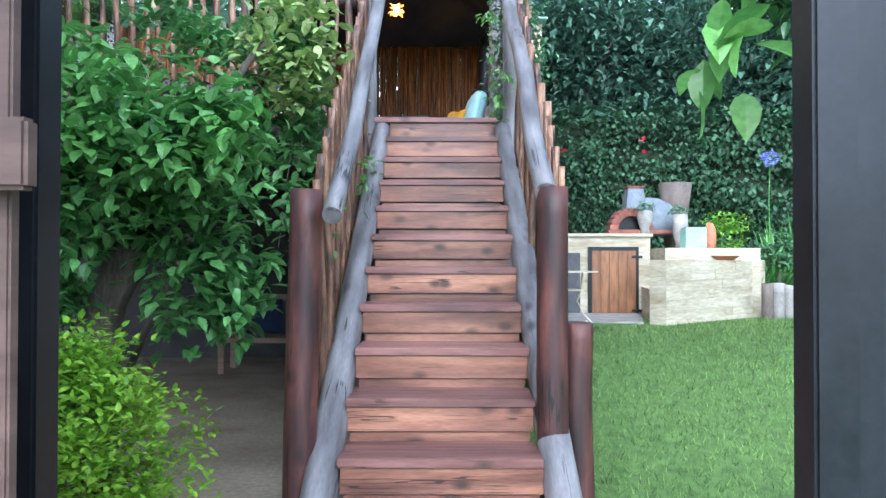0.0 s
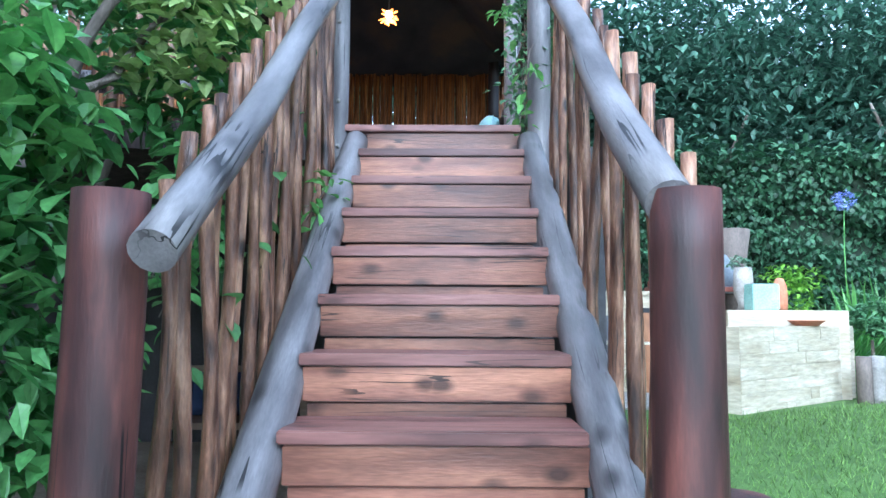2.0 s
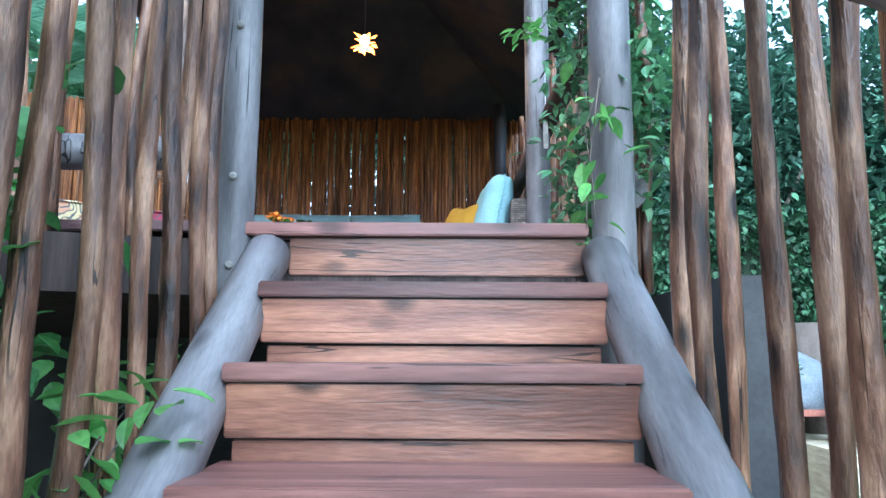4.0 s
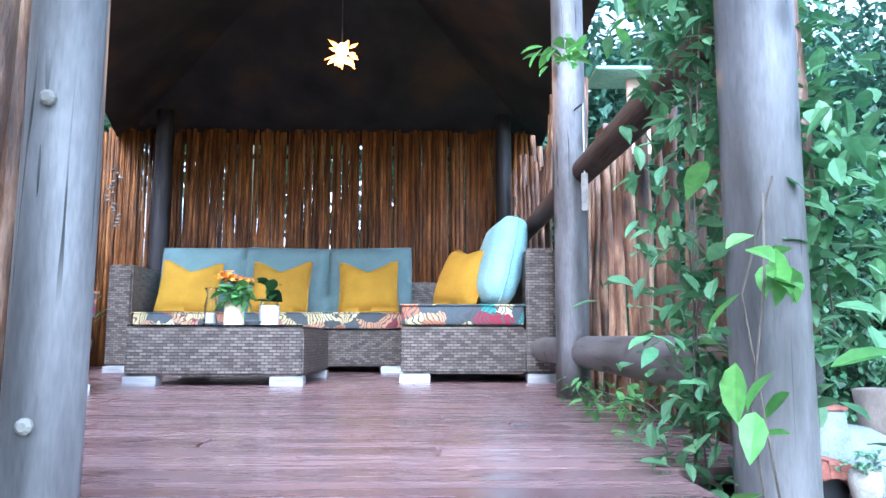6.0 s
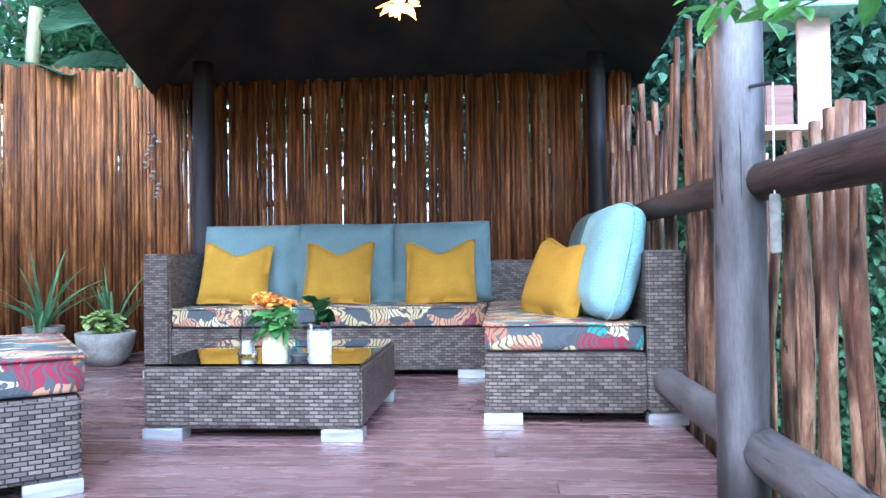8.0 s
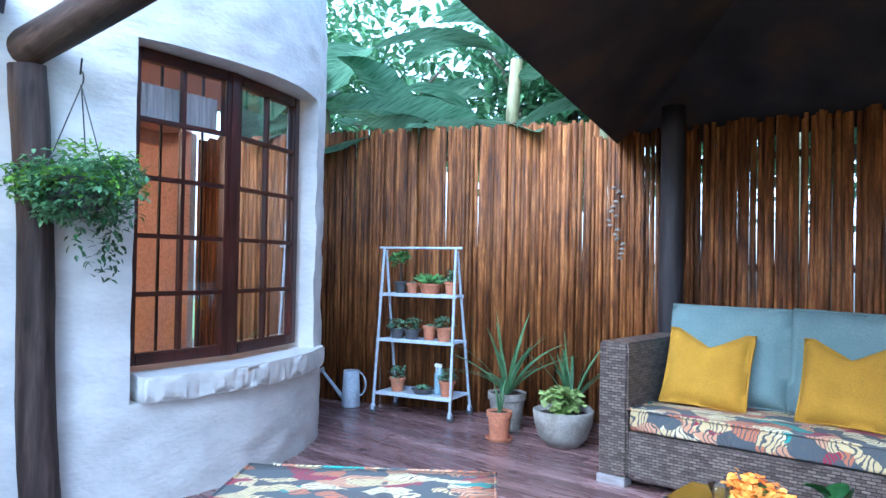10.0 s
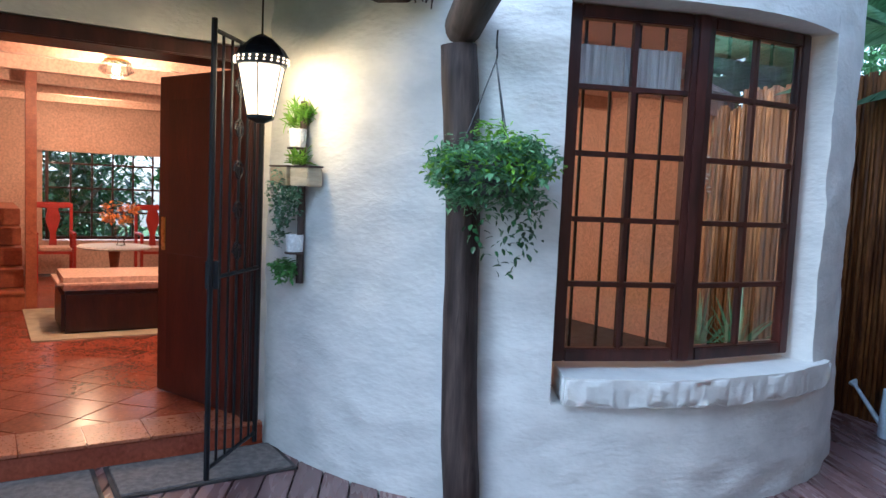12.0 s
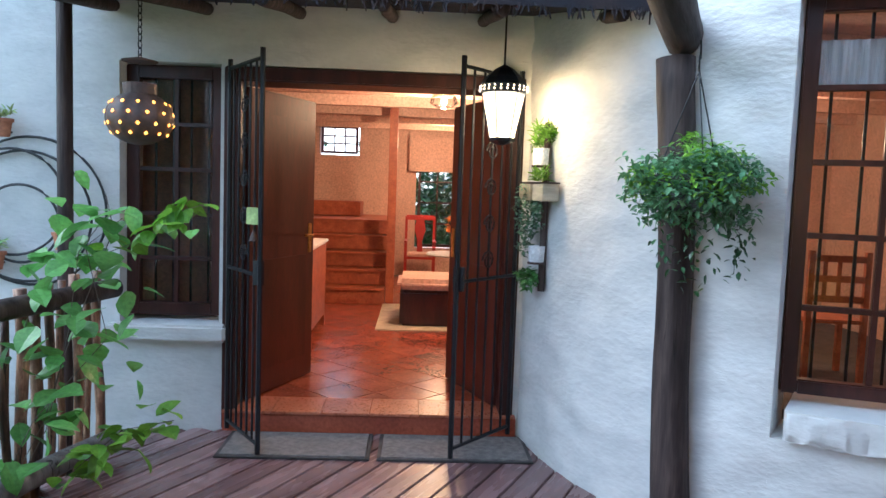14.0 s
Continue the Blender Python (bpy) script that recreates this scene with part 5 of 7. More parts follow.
# ---- veranda roof ----
bm = bmesh.new()
prof = [(0.0, 2.46), (1.05, 2.27), (1.10, 2.24), (1.12, 2.36), (0.0, 2.85)]
ends = []
for s in (-1.62, 1.22):
    ends.append([bm.verts.new(HP(s, a, z)) for a, z in prof])
for i in range(5):
    bm.faces.new((ends[0][i], ends[0][(i + 1) % 5], ends[1][(i + 1) % 5], ends[1][i]))
bm.faces.new(ends[0][::-1])
bm.faces.new(ends[1])
bmesh.ops.recalc_face_normals(bm, faces=bm.faces)
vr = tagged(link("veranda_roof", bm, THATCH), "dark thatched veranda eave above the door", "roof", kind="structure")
q = np.random.default_rng(3)
straws = bmesh.new()
for i in range(260):
    s = q.uniform(-1.62, 1.22)
    p = HP(s, 1.09 + q.uniform(-0.03, 0.03), 2.25)
    tube(straws, [p, p + HN * q.uniform(-0.01, 0.02) + HU * q.uniform(-0.02, 0.02) + Vector((0, 0, -q.uniform(0.01, 0.06)))], 0.0035, 4)
part("straw_fringe", straws, THATCH, vr, kind="stuff")
for i, s in enumerate(np.linspace(-1.5, 1.1, 6)):
    part("rafter", pole(HP(s, 0.0, 2.42), HP(s, 1.04, 2.235), 0.035, 0.03, 0.005, 0.05, i), DARK_LOG, vr, smooth=True)
p = HP(-1.56, 0.42)
log_post("veranda_post", "slim dark timber veranda post behind the railing", -3.17, -1.01, -2.4, 2.40, 0.04, DARK_LOG, 61)

# ---- wall planters by the door ----
wp = thing("wall_planter", "vertical iron wall planter with enamel mugs and succulents", "planter")
base = lambda s, z: TC + Vector((math.cos(s), math.sin(s), 0)) * (TR + 0.06) + Vector((0, 0, z))
AW = radians(-46.5)
wm = Matrix.Translation(base(AW, 0.025)) @ Matrix.Rotation(AW, 4, "Z")
part("back_strip", pole(wm @ Vector((-0.035, 0, 0.90)), wm @ Vector((-0.035, 0, 1.80)), 0.018, steps=4, wobble=0.1), DARK_LOG, wp)
for z, r, h in ((1.575, 0.045, 0.088), (1.06, 0.045, 0.085)):
    mg = part("mug", lathe([(r * 0.9, z), (r, z + h), (r - 0.005, z + h), (r - 0.006, z + h - 0.01)], 20, m=wm), WHITE, wp, "white enamel mug")
    bm = bmesh.new()
    tube(bm, [wm @ Vector((0.012, 0.045 + 0.024 * math.sin(a), z + h / 2 + 0.028 * math.cos(a))) for a in np.linspace(0, 3.14, 8)], 0.005, 6)
    part("mug_handle", bm, WHITE, mg)
    part("holder", lathe([(r * 0.9 + 0.006, z - 0.012), (r * 0.9 + 0.008, z - 0.003)], 18, m=wm), RUST, wp)
for sy in (-0.085, 0.085):
    tb = part("tin_box", boxed((-0.04, sy - 0.07, 1.385), (0.05, sy + 0.07, 1.475), 0.005, wm), CREAM_BRICK, wp, "rusty cream painted tin")
    part("tin_rim", boxed((-0.043, sy - 0.073, 1.476), (0.053, sy + 0.073, 1.484), 0.002, wm), RUST, tb)


def on_planter(points):
    return [tuple(wm @ Vector(p)) for p in points]


leaf_mesh("spiky_succulent", on_planter(blob((0, -0.02, 1.715), (0.075, 0.11, 0.06), 200, 31)), 0.062, LEAF_LIGHT, wp, 31, -0.4, aspect=0.15)
leaf_mesh("trailing_succulent", on_planter(blob((0.03, -0.05, 1.32), (0.08, 0.12, 0.17), 620, 32, 26)), 0.026, SUCCULENT, wp, 32, 0.3, aspect=0.6)
leaf_mesh("small_succulent", on_planter(blob((0.01, 0.05, 1.51), (0.05, 0.07, 0.04), 110, 33)), 0.05, LEAF_LIGHT, wp, 33, -0.6, aspect=0.2)
leaf_mesh("hanging_succulent", on_planter(blob((0.02, -0.04, 0.96), (0.07, 0.10, 0.07), 300, 34)), 0.04, LEAF, wp, 34, 0.1, aspect=0.4)
leaf_mesh("dark_succulent", on_planter(blob((0.02, -0.10, 1.12), (0.05, 0.06, 0.05), 70, 35)), 0.03, SUCCULENT, wp, 35, 0.1, aspect=0.5)

# ---- rings and small pots on the wall ----
WIRE = material("dark_wire", [(0.02, 0.02, 0.022), (0.05, 0.05, 0.055)], 0.5, (9, 9, 9), 0.1)
ring = thing("hose_reel", "coiled dark wire rings hung on the white wall", "wall ornament")
for k, (s, z, r) in enumerate(((-1.95, 1.25, 0.42), (-1.98, 1.22, 0.37), (-2.05, 1.30, 0.30), (-2.0, 1.18, 0.22))):
    bm = bmesh.new()
    tube(bm, [HP(s + r * math.cos(a), 0.03 + 0.01 * k, z + r * math.sin(a)) for a in np.linspace(0, 6.283, 40)], 0.008, 6, caps=False)
    part("ring", bm, WIRE, ring, smooth=True)
for k, (s, z) in enumerate(((-2.07, 1.66), (-1.75, 1.04), (-2.12, 0.92))):
    p = HP(s, 0.09, z)
    t = potted("wall_pot", "small terracotta pot with succulent on the wall", tuple(p), 0.035, 0.05, 0.10, TERRACOTTA)
    leaf_mesh("leaves", blob((0, 0, 0.13), (0.05, 0.05, 0.04), 60, 40 + k), 0.04, YELLOW_GREEN, t, 40 + k, -0.4, aspect=0.4)
    part("bracket", pole(HP(0, 0, 0) * 0 + (Matrix.Rotation(0, 4, "Z") @ Vector((0, 0, 0.03))), -HN * 0.09 + Vector((0, 0, 0.03)), 0.006, steps=1, wobble=0), BLACK_METAL, t)

# ---- deck railings ----
rl = thing("deck_railing", "rustic deck railing of dark logs and rough poles", "railing")
a, b = Vector((-0.60, 0.10, 0)), Vector((-3.29, -0.79, 0))
part("top_log", pole(a + Vector((0, 0, 0.90)), b + Vector((0, 0, 0.88)), 0.045, 0.05, 0.01, 0.05, 71, 14, 12), DARK_LOG, rl, smooth=True)
part("bottom_log", pole(a + Vector((0, 0.02, 0.22)), b + Vector((0.03, 0.05, 0.10)), 0.05, 0.055, 0.02, 0.05, 72, 14, 12), GREY_LOG, rl, smooth=True)
rnd = random.Random(5)
off = Vector((0.3, -0.95, 0)).normalized() * 0.07
for i in range(30):
    p = a.lerp(b, (i + 0.5) / 30) + off
    r = rnd.uniform(0.018, 0.028)
    part("baluster", pole(p + Vector((rnd.uniform(-0.02, 0.02), 0, -0.12)), p + Vector((0, 0, rnd.uniform(0.86, 0.98))), r, r * 0.9, 0.015, 0.2, 500 + i, 7, 8), POLE_WOOD, rl, smooth=True)
rr = thing("deck_railing", "rustic railing of grey logs and rough red-brown poles", "railing")
lay(part("bottom_log", pole((0.60, 0.32, 0.17), (0.60, 5.5, 0.20), 0.068, 0.06, 0.012, 0.018, 73, 30, 14), GREY_POST, rr, smooth=True), (0.60, 0.32, 0.17), (0.60, 5.5, 0.20))
lay(part("top_log", pole((0.60, 0.32, 0.90), (0.60, 5.5, 0.97), 0.055, 0.05, 0.01, 0.018, 74, 30, 14), DARK_LOG, rr, smooth=True), (0.60, 0.32, 0.90), (0.60, 5.5, 0.97))
for i in range(56):
    y = 0.42 + i * 0.092 + rnd.uniform(-0.012, 0.012)
    r = rnd.uniform(0.017, 0.024)
    top = rnd.uniform(1.0, 1.1) if y < 2.4 else rnd.uniform(1.35, 1.75)
    part("baluster", pole((0.70 + rnd.uniform(-0.02, 0.02), y, -0.15), (0.70 + rnd.uniform(-0.02, 0.02), y + rnd.uniform(-0.03, 0.03), top), r, r * 0.85, 0.015, 0.2, 600 + i, 8, 8), POLE_WOOD, rr, smooth=True)
wc = thing("wind_chime", "narrow carved wooden chime on a string by the post", "wind chime", (0.56, 1.78, 0.86))
part("tag", boxed((-0.013, -0.006, -0.13), (0.013, 0.006, 0.02), 0.003), STONE, wc)
part("string", pole((0, 0, 0.02), (0, 0, 0.30), 0.0025, steps=1, wobble=0, sides=5), WHITE, wc)
part("hook_arm", pole((0, 0, 0.30), (0, 0.18, 0.33), 0.005, steps=1, wobble=0, sides=5), BLACK_METAL, wc)
sh = thing("shell_chime", "string of grey shells hung on the stick fence", "wind chime", (-2.95, 5.62, 1.25))
rnd2 = random.Random(8)
for i in range(16):
    x, z = rnd2.uniform(-0.06, 0.06), 0.55 - i * 0.035
    part("shell", lathe([(0.004, 0.0), (0.024, -0.012), (0.02, -0.02)], 8, m=Matrix.Translation((x, rnd2.uniform(-0.03, 0.0), z)) @ Matrix.Rotation(rnd2.uniform(-0.5, 0.5), 4, "Y")), STONE, sh)
part("string", pole((0, -0.01, 0.0), (0, -0.01, 0.62), 0.003, steps=1, wobble=0, sides=5), WIRE, sh)

# ---- garden: gate frame, trees, shrubs ----
for sx, label in ((-1, "black painted steel gate post at the entrance"), (1, "wide black painted steel gate post at the entrance")):
    g = thing("gate_post", label, "gate post")
    x = -0.655 if sx < 0 else 0.612
    part("post", boxed((min(x, x + sx * 0.075), -4.29, -2.4), (max(x, x + sx * 0.075), -4.21, 0.25), 0.006), BLACK_METAL, g)
    part("flange", boxed((min(x + sx * 0.076, x + sx * 0.16), -4.27, -2.4), (max(x + sx * 0.076, x + sx * 0.16), -4.24, 0.25), 0.004), BLACK_METAL, g)
    part("outer_post", boxed((min(x + sx * 0.161, x + sx * 0.23), -4.29, -2.4), (max(x + sx * 0.161, x + sx * 0.23), -4.22, 0.25), 0.006), BLACK_METAL, g)
WEATHERED = material("weathered_brown_board", [(0.06, 0.036, 0.030), (0.13, 0.08, 0.066)], 0.6, (3, 3, 14), 0.2)
g = thing("timber_gate", "weathered brown timber gate folded back beside steel post", "gate")
for i in range(4):
    part("board", boxed((-0.695 - i * 0.13, -4.50, -2.35), (-0.572 - i * 0.13, -4.475, 0.2), 0.004), WEATHERED, g)
part("cross_board", boxed((-1.33, -4.535, -0.98), (-0.532, -4.502, -0.885), 0.006), WEATHERED, g)


def limb(parent, name, p0, p1, r0, r1, seed, bend=0.08):
    return part(name, pole(p0, p1, r0, r1, bend, 0.14, seed, 8, 10), BARK, parent, smooth=True)


tree = thing("leaning_tree", "leaning rough-barked tree trunk with broad green foliage", "tree")
limb(tree, "trunk", (-1.95, -1.75, -2.45), (-1.55, -1.70, -0.9), 0.15, 0.10, 1)
limb(tree, "branch", (-1.55, -1.70, -0.95), (-1.0, -1.4, 0.15), 0.05, 0.015, 2)
limb(tree, "branch", (-1.60, -1.72, -1.0), (-2.2, -1.8, 0.2), 0.06, 0.02, 3)
limb(tree, "branch", (-1.2, -1.5, -0.3), (-0.75, -1.0, 0.25), 0.02, 0.008, 4)
crown = [((-1.30, -2.05, -0.62), (0.50, 0.42, 0.42), 1700, 11), ((-1.75, -1.95, -0.55), (0.40, 0.42, 0.50), 1200, 12), ((-1.25, -1.75, -1.15), (0.42, 0.34, 0.45), 800, 13),
         ((-1.85, -2.0, -1.15), (0.33, 0.35, 0.35), 350, 14)]
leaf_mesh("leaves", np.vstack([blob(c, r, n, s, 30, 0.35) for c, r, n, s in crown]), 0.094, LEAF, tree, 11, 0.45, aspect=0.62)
# brighter copy of the foliage, up and to the front, paints the light on it
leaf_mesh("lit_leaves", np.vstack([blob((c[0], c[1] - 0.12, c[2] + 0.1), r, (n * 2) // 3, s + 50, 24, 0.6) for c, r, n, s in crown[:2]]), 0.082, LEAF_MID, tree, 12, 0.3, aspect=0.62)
tr2 = thing("overhanging_shrub", "leafy shrub with pale variegated leaves beside the railing", "shrub")
limb(tr2, "branch", (-2.3, -0.6, -2.4), (-1.2, -0.9, 0.0), 0.03, 0.015, 5)
limb(tr2, "branch", (-1.2, -0.9, 0.0), (-0.85, -1.0, 0.5), 0.014, 0.006, 6)
leaf_mesh("leaves", np.vstack([blob((-1.05, -1.05, 0.10), (0.42, 0.40, 0.50), 900, 15, 22), blob((-1.75, -0.95, 0.30), (0.6, 0.4, 0.35), 600, 16, 22), blob((-0.85, -0.75, -0.25), (0.22, 0.3, 0.25), 160, 17)]), 0.075, LEAF, tr2, 15, 0.35, aspect=0.6)
leaf_mesh("variegated_leaves", blob((-0.90, -1.30, 0.18), (0.36, 0.26, 0.46), 520, 18, 20), 0.085, YELLOW_GREEN, tr2, 18, 0.3, aspect=0.6)
LIME = material("lime_leaf", [(0.19, 0.40, 0.03), (0.38, 0.58, 0.06)], 0.45, (6, 6, 6), 0.1, 60, vary=0.35, island=True, translucent=0.4)
low = thing("lime_shrub", "small bright lime-green shrub at the patio edge", "shrub", (-1.52, -2.45, -2.4))
leaf_mesh("leaves", blob((0, 0, 0.52), (0.52, 0.44, 0.50), 9000, 19, 60, 0.6), 0.044, LIME, low, 19, -0.3, aspect=0.6)
for k in range(5):
    part("stem", pole((0.02 * k, 0, 0), (0.12 * math.cos(k * 1.3), 0.12 * math.sin(k * 1.3), 0.6), 0.008, 0.004, 0.02, 0.1, k), BARK, low)
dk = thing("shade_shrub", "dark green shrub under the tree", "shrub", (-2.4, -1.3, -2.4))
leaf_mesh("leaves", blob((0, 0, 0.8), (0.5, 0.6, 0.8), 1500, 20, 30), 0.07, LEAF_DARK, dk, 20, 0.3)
for k in range(3):
    part("stem", pole((0, 0, 0), (0.2 * k - 0.2, 0, 0.9), 0.012, 0.006, 0.02, 0.1, k), BARK, dk)

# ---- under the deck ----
# the deep shade below the deck is put into these sheets' dark colour
LOWER_SHADE = material("lower_wall_shade", [(0.035, 0.035, 0.04), (0.07, 0.068, 0.07)], 0.9, (3, 3, 3), 0.4)
tagged(link("wall_lower", boxed((-7.0, 4.4, -2.4), (0.75, 4.6, -0.21)), LOWER_SHADE), "rear wall under the raised deck, coloured as deep shade", "wall", kind="structure")
tagged(link("wall_lower_side", boxed((0.70, -0.2, -2.5), (0.80, 6.7, -0.16)), LOWER_SHADE), "side wall under the raised deck, coloured as deep shade", "wall", kind="structure")
BENCH = material("pale_bench_timber", [(0.28, 0.20, 0.14), (0.38, 0.29, 0.21)], 0.6, (2, 14, 14), 0.2)
NAVY = material("navy_fabric", [(0.02, 0.035, 0.09), (0.03, 0.05, 0.12)], 0.9, (9, 9, 9), 0.2)
bn = thing("bench", "pale timber bench with slatted back under the deck", "bench", (-2.60, 2.95, -2.4))
for x in (0, 1.3):
    part("front_leg", boxed((x, 0, 0), (x + 0.07, 0.07, 0.62), 0.005), BENCH, bn)
    part("back_leg", boxed((x, 0.5, 0), (x + 0.07, 0.57, 0.90), 0.005), BENCH, bn)
    part("armrest", boxed((x, 0, 0.621), (x + 0.08, 0.50, 0.65), 0.005), BENCH, bn)
part("seat", boxed((0.071, 0, 0.36), (1.299, 0.5, 0.42), 0.005), BENCH, bn)
part("top_rail", boxed((0.071, 0.51, 0.82), (1.299, 0.56, 0.90), 0.005), BENCH, bn)
for i in range(9):
    part("back_slat", boxed((0.15 + i * 0.13, 0.52, 0.421), (0.20 + i * 0.13, 0.55, 0.819), 0.004), BENCH, bn)
cushion("seat_cushion", "dark navy cushion against the bench back", 0.5, 0.4, 0.12, pose(-2.2, 3.38, -1.76, 80, 0, 0), NAVY, 0.5, seed=30)

# ---- masonry braai and pizza oven ----
bbq = thing("masonry_barbecue", "cream painted brick barbecue counter with dark wooden door", "barbecue")
part("main_block", prism([(1.55, 4.06), (2.72, 4.06), (2.72, 5.0), (1.55, 5.0)], -2.0, -0.765), CREAM_BRICK, bbq)
part("counter_top", prism([(1.53, 4.03), (2.75, 4.03), (2.75, 5.0), (1.53, 5.0)], -0.764, -0.725), CREAM_BRICK, bbq)
part("rear_block", prism([(2.76, 3.55), (3.98, 3.64), (4.22, 4.9), (2.76, 5.0)], -1.95, -0.92), CREAM_BRICK, bbq)
part("step_block", prism([(2.42, 2.86), (2.68, 3.00), (2.72, 4.05), (2.60, 4.05)], -1.95, -1.42), CREAM_BRICK, bbq)
fw = part("front_wall", prism([(2.45, 2.52), (4.12, 3.83), (4.00, 3.99), (2.32, 2.68)], -1.98, -1.07), CREAM_BRICK, bbq)
e1 = (Vector((4.12, 3.83, 0)) - Vector((2.45, 2.52, 0))).normalized()
bm0 = Matrix.Translation((2.45, 2.52, -1.95)) @ Matrix.Rotation(math.atan2(e1.y, e1.x), 4, "Z")
rnd = random.Random(12)
for r in range(8):
    cuts = [0.0] + sorted(rnd.uniform(0.3, 1.9) for _ in range(2)) + [2.12]
    for x0, x1 in zip(cuts, cuts[1:]):
        if x1 - x0 > 0.05:
            part("block_course", boxed((x0, -0.004 - rnd.uniform(0, 0.005), r * 0.108 + 0.0015), (x1 - 0.003, -0.001, r * 0.108 + 0.1065), 0.004, bm0), CREAM_BRICK, bbq)
DOOR_WOOD = material("orange_brown_planks", [(0.13, 0.055, 0.022), (0.26, 0.12, 0.05)], 0.5, (14, 14, 2), 0.25)
part("door_frame", boxed((1.90, 4.02, -1.93), (2.56, 4.055, -0.90), 0.005), BLACK_METAL, bbq)
for i in range(5):
    part("door_plank", boxed((1.945 + i * 0.115, 4.004, -1.90), (1.945 + i * 0.115 + 0.112, 4.018, -0.95), 0.003), DOOR_WOOD, bbq)
for z in (-1.05, -1.75):
    part("hinge", boxed((2.46, 3.99, z), (2.60, 4.003, z + 0.035), 0.003), BLACK_METAL, bbq)
# no recess is cut: a flat dark plate paints the niche's inner shade
part("log_niche", boxed((1.56, 4.052, -1.85), (1.80, 4.0585, -0.98), 0.0), CHARCOAL, bbq)
tagged(link("paving", prism([(0.85, 2.1), (2.05, 1.95), (2.35, 3.16), (0.9, 3.16)], -1.9, -1.70), STONE), "pale paved slab before the barbecue", "paving", kind="structure")
OVEN_GREY = material("blue_grey_render", [(0.12, 0.145, 0.17), (0.20, 0.23, 0.26)], 0.8, (6, 6, 6), 0.4)
RED_BRICK = material("red_brown_brick", [(0.18, 0.06, 0.045), (0.30, 0.12, 0.085)], 0.85, (8, 8, 8), 0.5, vary=0.25)
ov = thing("pizza_oven", "blue-grey domed pizza oven with red brick arch", "oven", (2.60, 4.50, -0.725))
part("dome", lathe([(0.44, 0.0), (0.44, 0.12), (0.40, 0.28), (0.30, 0.42), (0.15, 0.50), (0.02, 0.52)], 30, m=Matrix.Translation((0.25, 0.12, 0))), OVEN_GREY, ov, smooth=True)
part("brick_ledge", boxed((-0.42, -0.42, 0.002), (0.55, -0.1, 0.05), 0.006), RED_BRICK, ov)
for k in range(11):
    a0 = math.pi * k / 11 + 0.02
    m = Matrix.Translation((-0.10, -0.36, 0.06)) @ Matrix.Rotation(math.pi / 2 - (a0 + math.pi / 22), 4, "Y")
    part("arch_brick", boxed((-0.035, 0, 0.175), (0.035, 0.26, 0.285), 0.006, m), RED_BRICK, ov)
# black half-disc in the arch stands for the darkness inside the oven
part("oven_mouth", prism([(0.17 * math.cos(a), 0.17 * math.sin(a)) for a in np.linspace(0, math.pi, 12)], 0, 0.01, m=Matrix.Translation((-0.10, -0.25, 0.06)) @ Matrix.Rotation(radians(90), 4, "X")), BLACK_METAL, ov)
part("chimney", lathe([(0.20, 0.25), (0.15, 0.62), (0.14, 0.63)], 4, m=Matrix.Translation((0.02, 0.0, 0)) @ Matrix.Rotation(radians(45), 4, "Z")), OVEN_GREY, ov)
part("chimney_cap", boxed((-0.10, -0.12, 0.632), (0.14, 0.12, 0.66), 0.006), RED_BRICK, ov)
for x, y, z, h, lab in ((2.66, 4.10, -0.725, 0.30, "white head-shaped planter with grey-green plant"), (3.08, 3.95, -0.92, 0.44, "stone head-shaped planter with leafy crown")):
    hp_ = thing("head_planter", lab, "planter", (x, y, z))
    part("head", lathe([(0.075, 0), (0.055, 0.06), (0.085, 0.14), (0.10, 0.22), (0.09, h), (0.075, h)], 20), STONE, hp_, smooth=True)
    leaf_mesh("leaves", blob((0, 0, h + 0.04), (0.17, 0.15, 0.08), 220, int(h * 100)), 0.04, SUCCULENT, hp_, 3, 0)
TEAL = material("pale_teal_paint", [(0.28, 0.52, 0.47), (0.36, 0.60, 0.54)], 0.6, (6, 6, 6), 0.1)
t = thing("planter_box", "pale teal square metal planter box on the counter", "planter", (3.18, 3.74, -0.92))
part("box", boxed((-0.13, -0.1, 0), (0.13, 0.14, 0.26), 0.008), TEAL, t)
part("soil", boxed((-0.11, -0.08, 0.261), (0.11, 0.12, 0.264)), SOIL, t)
VASE_CLAY = material("weathered_grey_clay", [(0.085, 0.07, 0.06), (0.17, 0.14, 0.12)], 0.85, (6, 6, 3), 0.4)
t = thing("tall_vase", "tall weathered grey-brown clay vase behind the oven", "vase", (3.30, 4.85, -0.92))
part("vase", lathe([(0.14, 0), (0.16, 0.2), (0.17, 0.5), (0.23, 0.93), (0.21, 0.94)], 20), VASE_CLAY, t, smooth=True)
t = thing("terracotta_bowl", "shallow terracotta bowl on the low wall", "bowl", (3.45, 3.41, -1.07))
part("bowl", lathe([(0.10, 0), (0.17, 0.05), (0.16, 0.055), (0.10, 0.02)], 24), TERRACOTTA, t)
t = thing("clay_ornament", "brown rounded clay pot among the planters", "ornament", (3.52, 4.1, -0.92))
part("pot", lathe([(0.07, 0), (0.075, 0.12), (0.07, 0.26), (0.04, 0.33), (0.02, 0.34)], 18), TERRACOTTA, t, smooth=True)
